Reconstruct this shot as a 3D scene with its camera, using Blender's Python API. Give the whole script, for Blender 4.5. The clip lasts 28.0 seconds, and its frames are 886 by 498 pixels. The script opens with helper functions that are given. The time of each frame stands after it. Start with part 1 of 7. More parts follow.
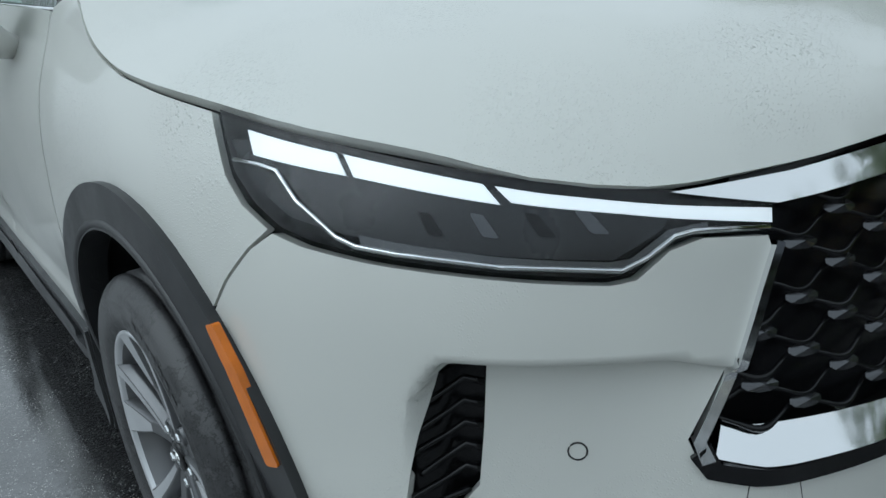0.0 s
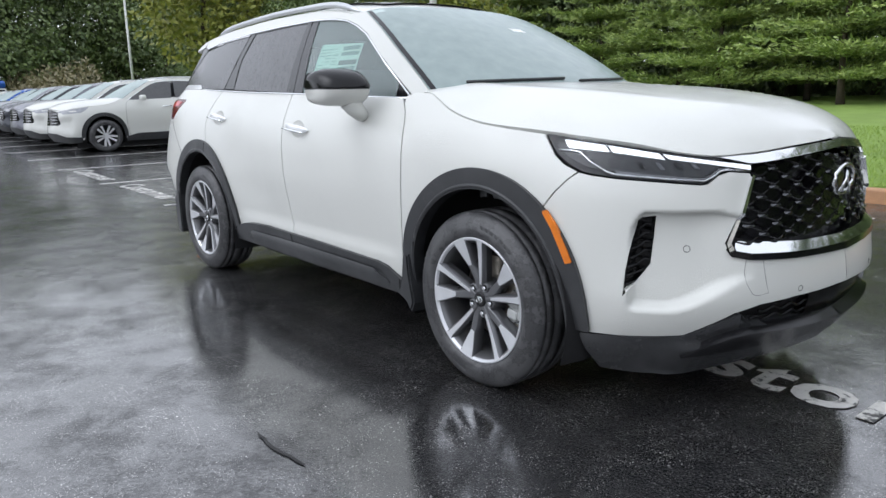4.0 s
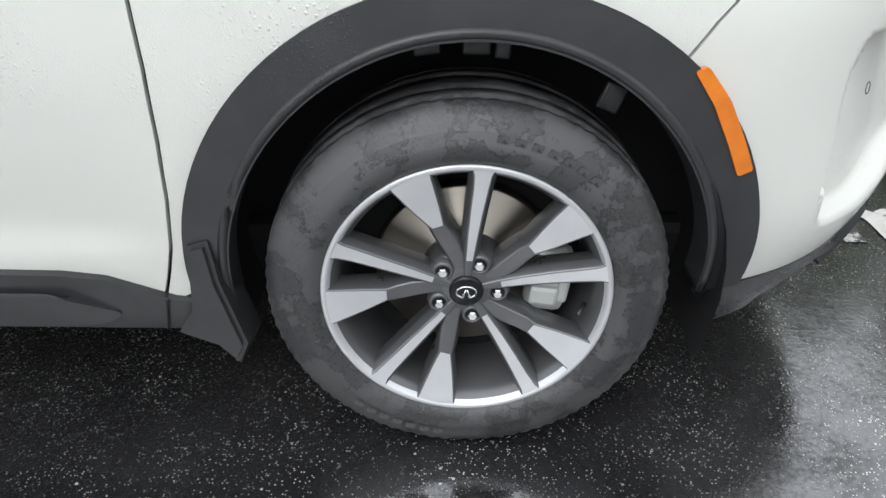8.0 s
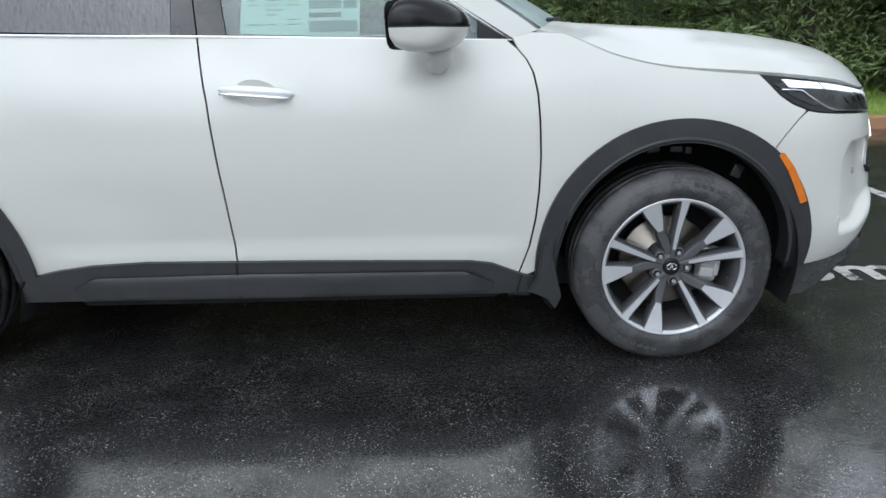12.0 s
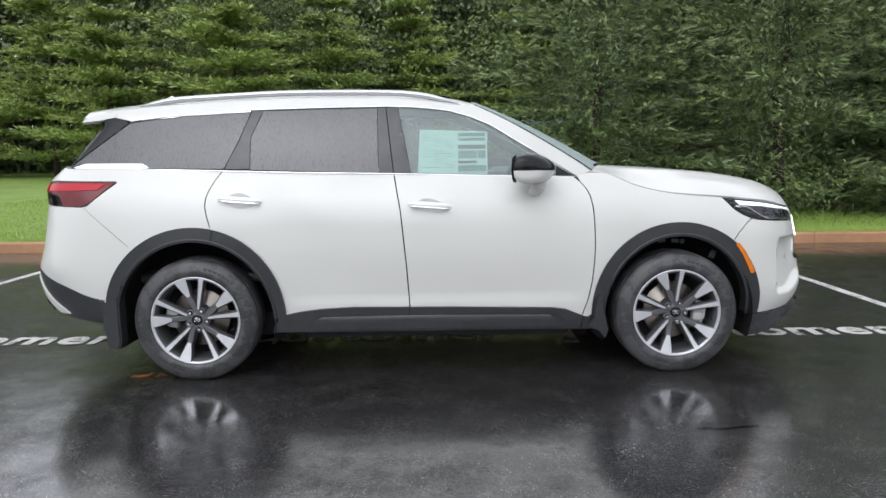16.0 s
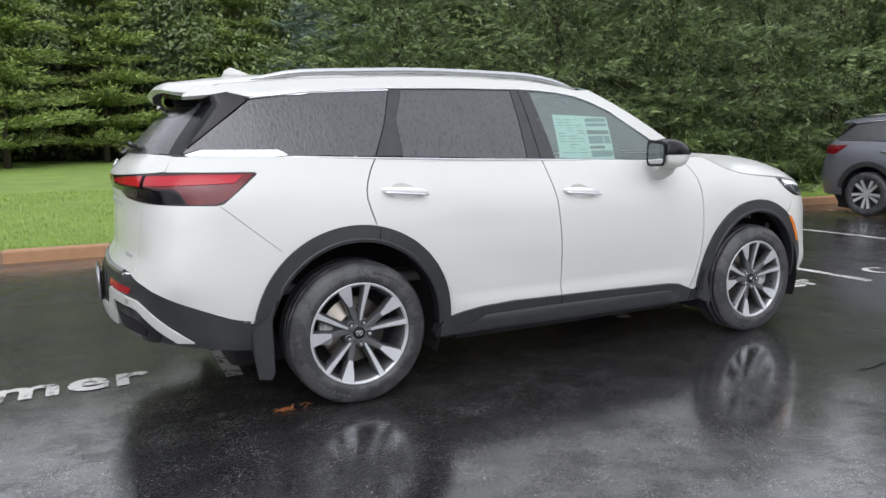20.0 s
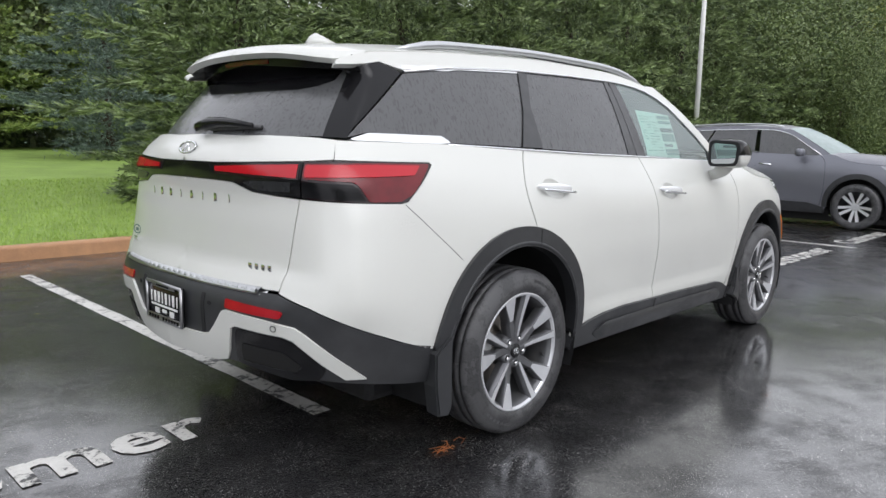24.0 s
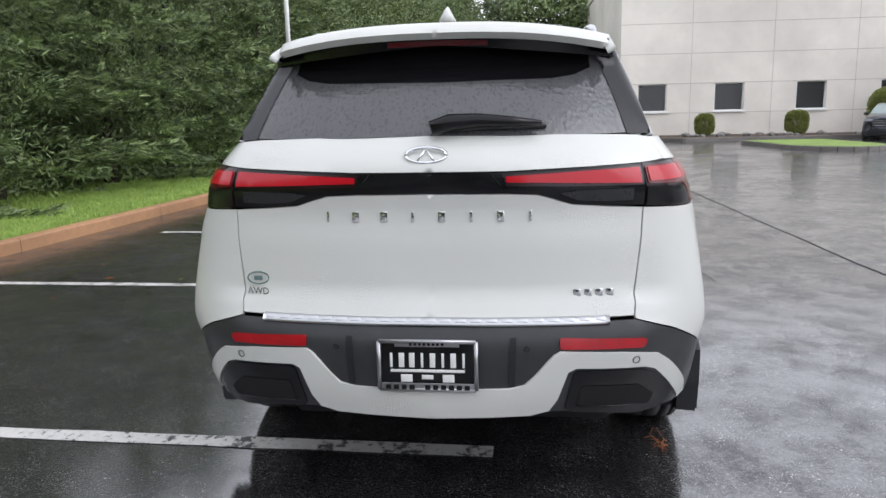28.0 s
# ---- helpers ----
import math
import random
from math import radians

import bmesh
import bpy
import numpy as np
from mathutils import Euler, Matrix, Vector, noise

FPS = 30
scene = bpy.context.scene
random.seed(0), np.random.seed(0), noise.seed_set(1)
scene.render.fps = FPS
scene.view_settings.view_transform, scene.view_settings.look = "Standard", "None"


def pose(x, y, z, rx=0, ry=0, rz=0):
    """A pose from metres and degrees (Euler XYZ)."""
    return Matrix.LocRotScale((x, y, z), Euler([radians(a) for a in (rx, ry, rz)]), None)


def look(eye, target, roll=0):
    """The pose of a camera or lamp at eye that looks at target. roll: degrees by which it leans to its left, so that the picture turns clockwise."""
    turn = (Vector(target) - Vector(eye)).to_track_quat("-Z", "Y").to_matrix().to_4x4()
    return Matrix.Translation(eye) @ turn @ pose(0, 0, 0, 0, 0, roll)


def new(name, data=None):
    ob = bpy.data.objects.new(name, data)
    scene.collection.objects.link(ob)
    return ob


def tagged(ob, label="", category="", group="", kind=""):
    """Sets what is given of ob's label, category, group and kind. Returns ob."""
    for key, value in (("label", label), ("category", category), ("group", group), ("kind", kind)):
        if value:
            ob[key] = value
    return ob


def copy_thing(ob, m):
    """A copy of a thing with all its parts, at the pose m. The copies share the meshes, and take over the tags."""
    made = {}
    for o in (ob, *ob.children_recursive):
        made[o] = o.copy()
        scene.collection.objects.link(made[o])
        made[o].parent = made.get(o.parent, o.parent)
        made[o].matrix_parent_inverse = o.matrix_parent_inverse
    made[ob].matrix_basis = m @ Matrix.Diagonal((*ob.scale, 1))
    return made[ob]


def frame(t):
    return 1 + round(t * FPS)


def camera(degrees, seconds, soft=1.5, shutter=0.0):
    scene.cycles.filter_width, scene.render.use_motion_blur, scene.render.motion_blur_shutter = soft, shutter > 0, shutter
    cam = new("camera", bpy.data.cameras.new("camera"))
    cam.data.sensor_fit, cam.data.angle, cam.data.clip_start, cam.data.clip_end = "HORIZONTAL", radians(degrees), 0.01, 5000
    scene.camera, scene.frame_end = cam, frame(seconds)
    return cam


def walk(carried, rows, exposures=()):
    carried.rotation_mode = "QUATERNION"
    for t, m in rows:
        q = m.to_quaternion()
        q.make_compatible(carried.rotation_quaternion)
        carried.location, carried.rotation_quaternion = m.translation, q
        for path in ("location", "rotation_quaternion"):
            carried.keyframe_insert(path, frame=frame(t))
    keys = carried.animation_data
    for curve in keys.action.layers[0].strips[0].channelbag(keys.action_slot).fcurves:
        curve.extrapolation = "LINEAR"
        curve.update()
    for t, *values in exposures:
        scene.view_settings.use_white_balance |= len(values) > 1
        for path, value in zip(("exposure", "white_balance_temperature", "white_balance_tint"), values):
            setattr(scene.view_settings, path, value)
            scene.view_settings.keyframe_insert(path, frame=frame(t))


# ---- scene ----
# camera and walk
EXPOSURES = [(0.0, -0.70, 5650, 0), (1.0, -0.36, 5700, 2), (2.0, -0.10, 5800, 6), (3.0, -0.02, 5950, 12), (5.0, -0.05, 5950, 11), (6.0, -0.18, 5850, 8), (8.0, 0.28, 6250, 9), (9.0, 0.46, 6300, 10), (10.0, 0.48, 6550, 10), (11.0, 0.08, 6250, 9), (12.0, -0.15, 5850, 8), (13.5, -0.16, 5850, 8), (16.0, -0.02, 6150, 13), (17.0, -0.02, 6150, 13), (20.0, -0.01, 6150, 13), (25.0, 0.0, 6250, 13), (28.0, 0.05, 6100, 14)]
cam = camera(63.6, 28.0)
PATH = [
    (0.0, 2.710, -1.222, 1.212, 69.31, 3.38, 50.85),
    (0.5, 2.967, -1.410, 1.222, 72.04, 3.07, 51.94),
    (1.0, 3.292, -1.604, 1.201, 75.01, 2.78, 53.19),
    (1.5, 3.589, -1.842, 1.192, 77.37, 2.48, 54.28),
    (2.0, 3.907, -2.018, 1.186, 78.79, 2.09, 55.08),
    (2.5, 4.096, -2.169, 1.205, 79.39, 1.67, 55.33),
    (3.0, 4.028, -2.434, 1.208, 79.17, 1.29, 55.00),
    (3.5, 3.852, -2.717, 1.220, 78.57, 1.04, 53.54),
    (5.5, 2.385, -2.976, 1.208, 73.10, 2.44, 30.15),
    (6.0, 2.007, -2.917, 1.202, 70.51, 2.89, 20.90),
    (6.5, 1.712, -2.740, 1.166, 67.47, 2.69, 12.40),
    (7.0, 1.535, -2.524, 1.147, 64.49, 1.97, 6.01),
    (7.5, 1.418, -2.288, 1.143, 61.72, 1.09, 2.13),
    (8.0, 1.424, -2.029, 1.118, 59.31, 0.54, 0.54),
    (8.5, 1.427, -1.917, 1.102, 57.37, 0.35, 0.04),
    (9.0, 1.425, -1.885, 1.094, 56.36, 0.33, 0.05),
    (9.5, 1.422, -1.885, 1.097, 56.71, 0.34, -0.14),
    (10.0, 1.362, -1.999, 1.122, 58.50, 0.36, -0.59),
    (10.5, 1.169, -2.317, 1.162, 61.84, 0.37, -1.13),
    (11.0, 1.014, -2.707, 1.165, 65.65, 0.63, -1.35),
    (11.5, 0.801, -3.085, 1.188, 69.75, 0.89, -1.31),
    (12.0, 0.576, -3.453, 1.230, 73.09, 1.14, -0.82),
    (12.5, 0.418, -3.827, 1.260, 75.79, 1.42, -0.18),
    (13.0, 0.192, -4.158, 1.283, 77.92, 1.57, 0.27),
    (13.5, 0.056, -4.479, 1.300, 79.62, 1.65, 0.39),
    (15.5, -0.038, -5.165, 1.329, 82.51, 0.98, -0.39),
    (16.0, -0.030, -5.170, 1.328, 82.66, 0.75, -1.02),
    (16.5, -0.151, -5.190, 1.318, 82.81, 0.47, -2.12),
    (17.0, -0.503, -5.248, 1.340, 82.86, 0.30, -4.01),
    (17.5, -0.851, -5.180, 1.323, 82.83, 0.38, -6.76),
    (18.0, -1.257, -5.100, 1.324, 82.68, 0.55, -10.31),
    (18.5, -1.660, -5.016, 1.337, 82.42, 0.70, -14.45),
    (19.0, -2.010, -4.792, 1.343, 82.07, 0.75, -18.78),
    (19.5, -2.393, -4.605, 1.349, 81.78, 0.74, -23.05),
    (20.0, -2.688, -4.311, 1.334, 81.56, 0.73, -27.17),
    (20.5, -2.977, -4.027, 1.326, 81.43, 0.65, -31.17),
    (22.5, -3.654, -3.267, 1.314, 81.52, -0.03, -42.47),
    (23.0, -3.684, -3.232, 1.307, 81.67, -0.42, -43.61),
    (23.5, -3.771, -3.127, 1.299, 81.70, -0.84, -44.77),
    (24.0, -3.925, -2.806, 1.282, 81.59, -1.14, -46.47),
    (24.5, -4.141, -2.452, 1.272, 81.38, -1.19, -49.22),
    (25.0, -4.338, -2.090, 1.292, 81.08, -1.06, -53.27),
    (25.5, -4.437, -1.670, 1.298, 80.84, -0.78, -58.45),
    (26.0, -4.542, -1.282, 1.306, 80.59, -0.40, -64.44),
    (26.5, -4.546, -0.923, 1.306, 80.42, 0.27, -70.63),
    (27.0, -4.534, -0.640, 1.332, 80.17, 0.76, -76.20),
    (27.5, -4.586, -0.395, 1.363, 79.92, 1.13, -80.60),
    (28.0, -4.696, -0.285, 1.351, 79.77, 1.15, -83.78),
]
walk(cam, [(t, pose(x, y, z, rx, ry, rz)) for t, x, y, z, rx, ry, rz in PATH], EXPOSURES)

# ---- sky and light: a bright overcast day just after rain ----
world = bpy.data.worlds.new("sky")
scene.world = world
world.use_nodes = True
_n, _l = world.node_tree.nodes, world.node_tree.links
_n.clear()
_sky = _n.new("ShaderNodeTexSky")
_sky.sky_type, _sky.sun_disc = "NISHITA", False
_sky.sun_elevation, _sky.sun_rotation = radians(48), radians(200)
_sky.air_density, _sky.dust_density, _sky.ozone_density = 1.0, 6.0, 1.0
_hs = _n.new("ShaderNodeHueSaturation")
_hs.inputs["Saturation"].default_value = 0.12
_bg, _out = _n.new("ShaderNodeBackground"), _n.new("ShaderNodeOutputWorld")
_bg.inputs["Strength"].default_value = 0.05
_l.new(_sky.outputs[0], _hs.inputs["Color"])
_l.new(_hs.outputs[0], _bg.inputs["Color"])
# the cloud deck: an even white overcast
_co, _sp, _rp, _cl, _ad = (_n.new("ShaderNode" + k) for k in ("TexCoord", "SeparateXYZ", "ValToRGB", "Background", "AddShader"))
_e = _rp.color_ramp.elements
_e[0].position, _e[0].color = 0.0, (0.84, 0.845, 0.85, 1)
_e[1].position, _e[1].color = 1.0, (0.90, 0.915, 0.94, 1)
_mid = _e.new(0.35)
_mid.color = (0.94, 0.95, 0.965, 1)
_cl.inputs["Strength"].default_value = 1.22
_l.new(_co.outputs["Generated"], _sp.inputs[0])
_l.new(_sp.outputs["Z"], _rp.inputs[0])
_l.new(_rp.outputs[0], _cl.inputs["Color"])
_l.new(_bg.outputs[0], _ad.inputs[0])
_l.new(_cl.outputs[0], _ad.inputs[1])
_l.new(_ad.outputs[0], _out.inputs[0])
_sun = bpy.data.lights.new("sun", "SUN")
_sun.energy, _sun.angle, _sun.color = 0.6, radians(50), (1.0, 0.98, 0.95)
_sunob = new("sun", _sun)
_sunob.matrix_world = look((-5, -14, 13), (0, 0, 0))

# ---- materials ----
MATS = {}


def material(name, color=(0.5, 0.5, 0.5), rough=0.5, metal=0.0, **inputs):
    m = bpy.data.materials.new(name)
    m.use_nodes = True
    b = m.node_tree.nodes["Principled BSDF"]
    b.inputs["Base Color"].default_value = (*color, 1)
    b.inputs["Roughness"].default_value = rough
    b.inputs["Metallic"].default_value = metal
    for k, v in inputs.items():
        b.inputs[k.replace("_", " ")].default_value = v
    MATS[name] = m
    return m


class Nodes:
    """Short hand for building a material's node tree."""

    def __init__(self, m):
        self.t = m.node_tree
        self.b = self.t.nodes["Principled BSDF"]
        self.co = None

    def add(self, kind, **sets):
        n = self.t.nodes.new("ShaderNode" + kind)
        for k, v in sets.items():
            if k in n.inputs:
                n.inputs[k].default_value = v
            else:
                raise KeyError(k)
        return n

    def link(self, a, b):
        self.t.links.new(a, b)

    def place(self, kind="Object"):
        if self.co is None:
            self.co = self.t.nodes.new("ShaderNodeTexCoord")
        return self.co.outputs[kind]

    def noise(self, scale, detail=4.0, rough=0.55, kind="Object", vec=None):
        n = self.add("TexNoise", Scale=scale, Detail=detail, Roughness=rough)
        self.link(vec or self.place(kind), n.inputs["Vector"])
        return n.outputs["Fac"]

    def voronoi(self, scale, out="Distance", kind="Object", feature="F1"):
        n = self.add("TexVoronoi", Scale=scale)
        n.feature = feature
        self.link(self.place(kind), n.inputs["Vector"])
        return n.outputs[out]

    def ramp(self, fac, stops):
        n = self.t.nodes.new("ShaderNodeValToRGB")
        e = n.color_ramp.elements
        while len(e) < len(stops):
            e.new(0.5)
        for k, (p, c) in zip(e, stops):
            k.position = p
            k.color = (*c, 1) if len(c) == 3 else c
        self.link(fac, n.inputs[0])
        return n.outputs[0]

    def grey(self, fac, a, b, lo=0.0, hi=1.0):
        n = self.t.nodes.new("ShaderNodeMapRange")
        n.inputs[1].default_value, n.inputs[2].default_value = a, b
        n.inputs[3].default_value, n.inputs[4].default_value = lo, hi
        self.link(fac, n.inputs[0])
        return n.outputs[0]

    def mix(self, fac, a, b, blend="MIX"):
        n = self.t.nodes.new("ShaderNodeMixRGB")
        n.blend_type = blend
        for v, i in ((fac, 0), (a, 1), (b, 2)):
            if isinstance(v, bpy.types.NodeSocket):
                self.link(v, n.inputs[i])
            else:
                n.inputs[i].default_value = v if i == 0 else (*v, 1)
        return n.outputs[0]

    def math(self, op, a, b=0.0):
        n = self.t.nodes.new("ShaderNodeMath")
        n.operation = op
        for v, i in ((a, 0), (b, 1)):
            if isinstance(v, bpy.types.NodeSocket):
                self.link(v, n.inputs[i])
            else:
                n.inputs[i].default_value = v
        return n.outputs[0]

    def bump(self, height, strength, dist=0.01, after=None):
        n = self.add("Bump", Strength=strength, Distance=dist)
        self.link(height, n.inputs["Height"])
        if after is not None:
            self.link(after, n.inputs["Normal"])
        return n.outputs[0]

    def to(self, sock, name):
        self.link(sock, self.b.inputs[name])
        return self


def drops(n, dense, size, strength, after=None):
    """Rain beads: small round bumps where a large noise lets them lie."""
    v = n.voronoi(size)
    dome = n.grey(v, 0.36, 0.0, 0.0, 1.0)
    where = n.grey(n.noise(3.0, 3.0), dense, dense + 0.12)
    return n.bump(n.math("MULTIPLY", dome, where), strength, 0.004, after)


def make_paint(name, color, metal=0.0, rough=0.28, wet=0.5):
    m = material(name, color, rough, metal, Coat_Weight=0.7, Coat_Roughness=0.03, Coat_IOR=1.45)
    n = Nodes(m)
    film = n.grey(n.noise(2.3, 5.0), 0.35, 0.7, 0.0, 1.0)
    n.to(n.grey(film, 0, 1, rough - 0.06, rough + 0.10), "Roughness")
    n.to(n.mix(n.grey(n.noise(1.1, 4.0), 0.3, 0.75, 0.0, 0.10), color, tuple(c * 0.90 for c in color)), "Base Color")
    beads = drops(n, wet - 0.04, 110.0, 0.5)
    beads = drops(n, wet - 0.12, 240.0, 0.4, beads)
    n.to(beads, "Coat Normal").to(beads, "Normal")
    return m


make_paint("paint_white", (0.605, 0.610, 0.574), 0.0, 0.45, 0.60)
make_paint("paint_grey", (0.155, 0.16, 0.185), 0.5, 0.35)
make_paint("paint_dark", (0.03, 0.034, 0.045), 0.4, 0.3)
make_paint("paint_silver", (0.30, 0.31, 0.33), 0.6, 0.35)
make_paint("paint_blue", (0.02, 0.10, 0.42), 0.1, 0.35)
material("black_gap", (0.006, 0.006, 0.006), 0.9)
material("glass_lens", (1, 1, 1), 0.03, Transmission_Weight=1.0, IOR=1.25)


def make_plastic(name, color, rough, wet=0.58):
    n = Nodes(material(name, color, rough))
    n.to(n.grey(n.noise(6.0, 5.0), 0.3, 0.7, rough - 0.1, rough + 0.1), "Roughness")
    n.to(n.mix(n.grey(n.noise(14.0, 6.0), 0.3, 0.7), tuple(c * 0.85 for c in color), tuple(min(1, c * 1.2) for c in color)), "Base Color")
    grain = n.bump(n.noise(900.0, 2.0), 0.12, 0.001)
    n.to(drops(n, wet, 190.0, 0.5, grain), "Normal")


make_plastic("plastic_black", (0.025, 0.026, 0.028), 0.38)
make_plastic("plastic_liner", (0.008, 0.008, 0.009), 0.7)
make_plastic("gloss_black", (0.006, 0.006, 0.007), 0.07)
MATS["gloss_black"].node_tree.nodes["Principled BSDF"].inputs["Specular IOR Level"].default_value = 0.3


def make_rubber():
    """Tyre wall, grey with drying water that has left dark, branching edges."""
    n = Nodes(material("rubber", (0.05, 0.05, 0.051), 0.5))
    w = n.noise(12.0, 8.0, 0.68)
    edge = n.grey(n.math("ABSOLUTE", n.math("SUBTRACT", w, 0.52)), 0.0, 0.020, 1.0, 0.0)
    w2 = n.noise(34.0, 6.0, 0.7)
    fine = n.grey(n.math("ABSOLUTE", n.math("SUBTRACT", w2, 0.5)), 0.0, 0.022, 0.75, 0.0)
    damp = n.grey(w, 0.48, 0.56)
    base = n.mix(damp, (0.064, 0.064, 0.066), (0.038, 0.038, 0.040))
    dark = n.math("MAXIMUM", edge, n.math("MULTIPLY", fine, n.grey(n.noise(6.0, 3.0), 0.42, 0.55)))
    n.to(n.mix(dark, base, (0.010, 0.010, 0.011)), "Base Color")
    n.to(n.grey(damp, 0, 1, 0.50, 0.36), "Roughness")
    n.to(n.bump(n.noise(300.0, 3.0), 0.25, 0.002), "Normal")


make_rubber()
make_plastic("lamp_red", (0.12, 0.002, 0.005), 0.08)
make_plastic("reflector_red", (0.32, 0.006, 0.012), 0.15)
make_plastic("lamp_dark", (0.02, 0.008, 0.010), 0.08)
make_plastic("amber", (0.62, 0.17, 0.012), 0.18)
make_plastic("seat", (0.045, 0.044, 0.043), 0.6)
material("chrome", (0.78, 0.79, 0.80), 0.08, 1.0)
material("mirror_silver", (0.42, 0.44, 0.45), 0.02, 1.0)
material("satin_metal", (0.55, 0.56, 0.57), 0.28, 1.0)
material("wheel_dark", (0.15, 0.152, 0.158), 0.30, 1.0)
material("pewter", (0.36, 0.36, 0.37), 0.34, 1.0)


def make_alloy(name, color, rough, wet):
    """Alloy: the cutter's fine turning marks and a few drying beads of rain."""
    n = Nodes(material(name, color, rough, 0.65))
    n.to(n.grey(n.noise(9.0, 5.0), 0.3, 0.7, rough - 0.06, rough + 0.08), "Roughness")
    n.to(n.mix(n.grey(n.noise(5.0, 6.0), 0.35, 0.7), color, tuple(0.82 * c for c in color)), "Base Color")
    n.to(drops(n, wet, 260.0, 0.35, n.bump(n.noise(700.0, 2.0), 0.06, 0.001)), "Normal")


make_alloy("wheel_face", (0.66, 0.67, 0.69), 0.40, 0.62)
make_alloy("wheel_paint", (0.150, 0.152, 0.158), 0.32, 0.62)
make_alloy("wheel_barrel", (0.165, 0.167, 0.172), 0.36, 0.7)
material("caliper_grey", (0.50, 0.51, 0.50), 0.4, 0.3)
material("knot_grey", (0.10, 0.102, 0.108), 0.20, 0.85)
material("disc_steel", (0.27, 0.245, 0.215), 0.35, 1.0)
material("paper", (0.66, 0.88, 0.80), 0.6)
material("ink", (0.10, 0.16, 0.15), 0.7)
material("lamp_white", (0.9, 0.92, 0.95), 0.1, Emission_Color=(1, 1, 0.98, 1), Emission_Strength=0.75)
make_plastic("lamp_inner", (0.018, 0.019, 0.021), 0.3)


def make_glass(name, tint, dark, film=0.05, ior=0.0, runs=0.0):
    """A pane: a clear or tinted see-through body with a wet, glossy face."""
    m = material(name, tint, 0.02)
    t = m.node_tree
    for k in list(t.nodes):
        t.nodes.remove(k)
    o, mx = t.nodes.new("ShaderNodeOutputMaterial"), t.nodes.new("ShaderNodeMixShader")
    tr, gl, fr = t.nodes.new("ShaderNodeBsdfTransparent"), t.nodes.new("ShaderNodeBsdfGlossy"), t.nodes.new("ShaderNodeFresnel")
    tr.inputs[0].default_value = (*tint, 1)
    gl.inputs["Roughness"].default_value = 0.03
    gl.inputs["Color"].default_value = (1, 1, 1, 1)
    fr.inputs["IOR"].default_value = ior or (1.52 if not dark else 1.60)
    co, vo, bp = t.nodes.new("ShaderNodeTexCoord"), t.nodes.new("ShaderNodeTexVoronoi"), t.nodes.new("ShaderNodeBump")
    mp = t.nodes.new("ShaderNodeMapping")
    mp.inputs["Scale"].default_value = (1, 1, 0.35)
    vo.inputs["Scale"].default_value = 70
    bp.inputs["Strength"].default_value, bp.inputs["Distance"].default_value = 0.35, 0.003
    t.links.new(co.outputs["Object"], mp.inputs[0])
    t.links.new(mp.outputs[0], vo.inputs["Vector"])
    t.links.new(vo.outputs["Distance"], bp.inputs["Height"])
    t.links.new(bp.outputs[0], gl.inputs["Normal"])
    t.links.new(fr.outputs[0], mx.inputs[0])
    t.links.new(tr.outputs[0], mx.inputs[1])
    t.links.new(gl.outputs[0], mx.inputs[2])
    # a thin film of mist and rain that scatters light
    df, m2 = t.nodes.new("ShaderNodeBsdfDiffuse"), t.nodes.new("ShaderNodeMixShader")
    df.inputs["Color"].default_value = (0.60, 0.72, 0.70, 1) if not dark else (0.62, 0.63, 0.65, 1)
    nz, mr = t.nodes.new("ShaderNodeTexNoise"), t.nodes.new("ShaderNodeMapRange")
    nz.inputs["Scale"].default_value = 14
    mr.inputs[3].default_value, mr.inputs[4].default_value = film * 0.85, film * 1.15
    t.links.new(mp.outputs[0], nz.inputs["Vector"])
    t.links.new(nz.outputs["Fac"], mr.inputs[0])
    # crooked runs where rain has washed the film off
    m3, rn, rr, mm = (t.nodes.new("ShaderNode" + k) for k in ("Mapping", "TexNoise", "MapRange", "Math"))
    m3.inputs["Scale"].default_value = (1, 1, 0.06)
    rn.inputs["Scale"].default_value, rn.inputs["Detail"].default_value, rn.inputs["Distortion"].default_value = 95, 3, 0.5
    rr.inputs[1].default_value, rr.inputs[2].default_value, rr.inputs[3].default_value, rr.inputs[4].default_value = 0.54, 0.62, 1.0, 1.0 - runs
    mm.operation = "MULTIPLY"
    t.links.new(co.outputs["Object"], m3.inputs[0])
    t.links.new(m3.outputs[0], rn.inputs["Vector"])
    t.links.new(rn.outputs["Fac"], rr.inputs[0])
    t.links.new(mr.outputs[0], mm.inputs[0])
    t.links.new(rr.outputs[0], mm.inputs[1])
    t.links.new(mm.outputs[0], m2.inputs[0])
    t.links.new(mx.outputs[0], m2.inputs[1])
    t.links.new(df.outputs[0], m2.inputs[2])
    t.links.new(m2.outputs[0], o.inputs[0])


make_glass("glass_clear", (0.70, 0.80, 0.77), False, 0.22)
make_glass("glass_tint", (0.09, 0.09, 0.10), True, 0.125, 0.0, 0.32)
make_glass("glass_house", (0.25, 0.28, 0.27), True)


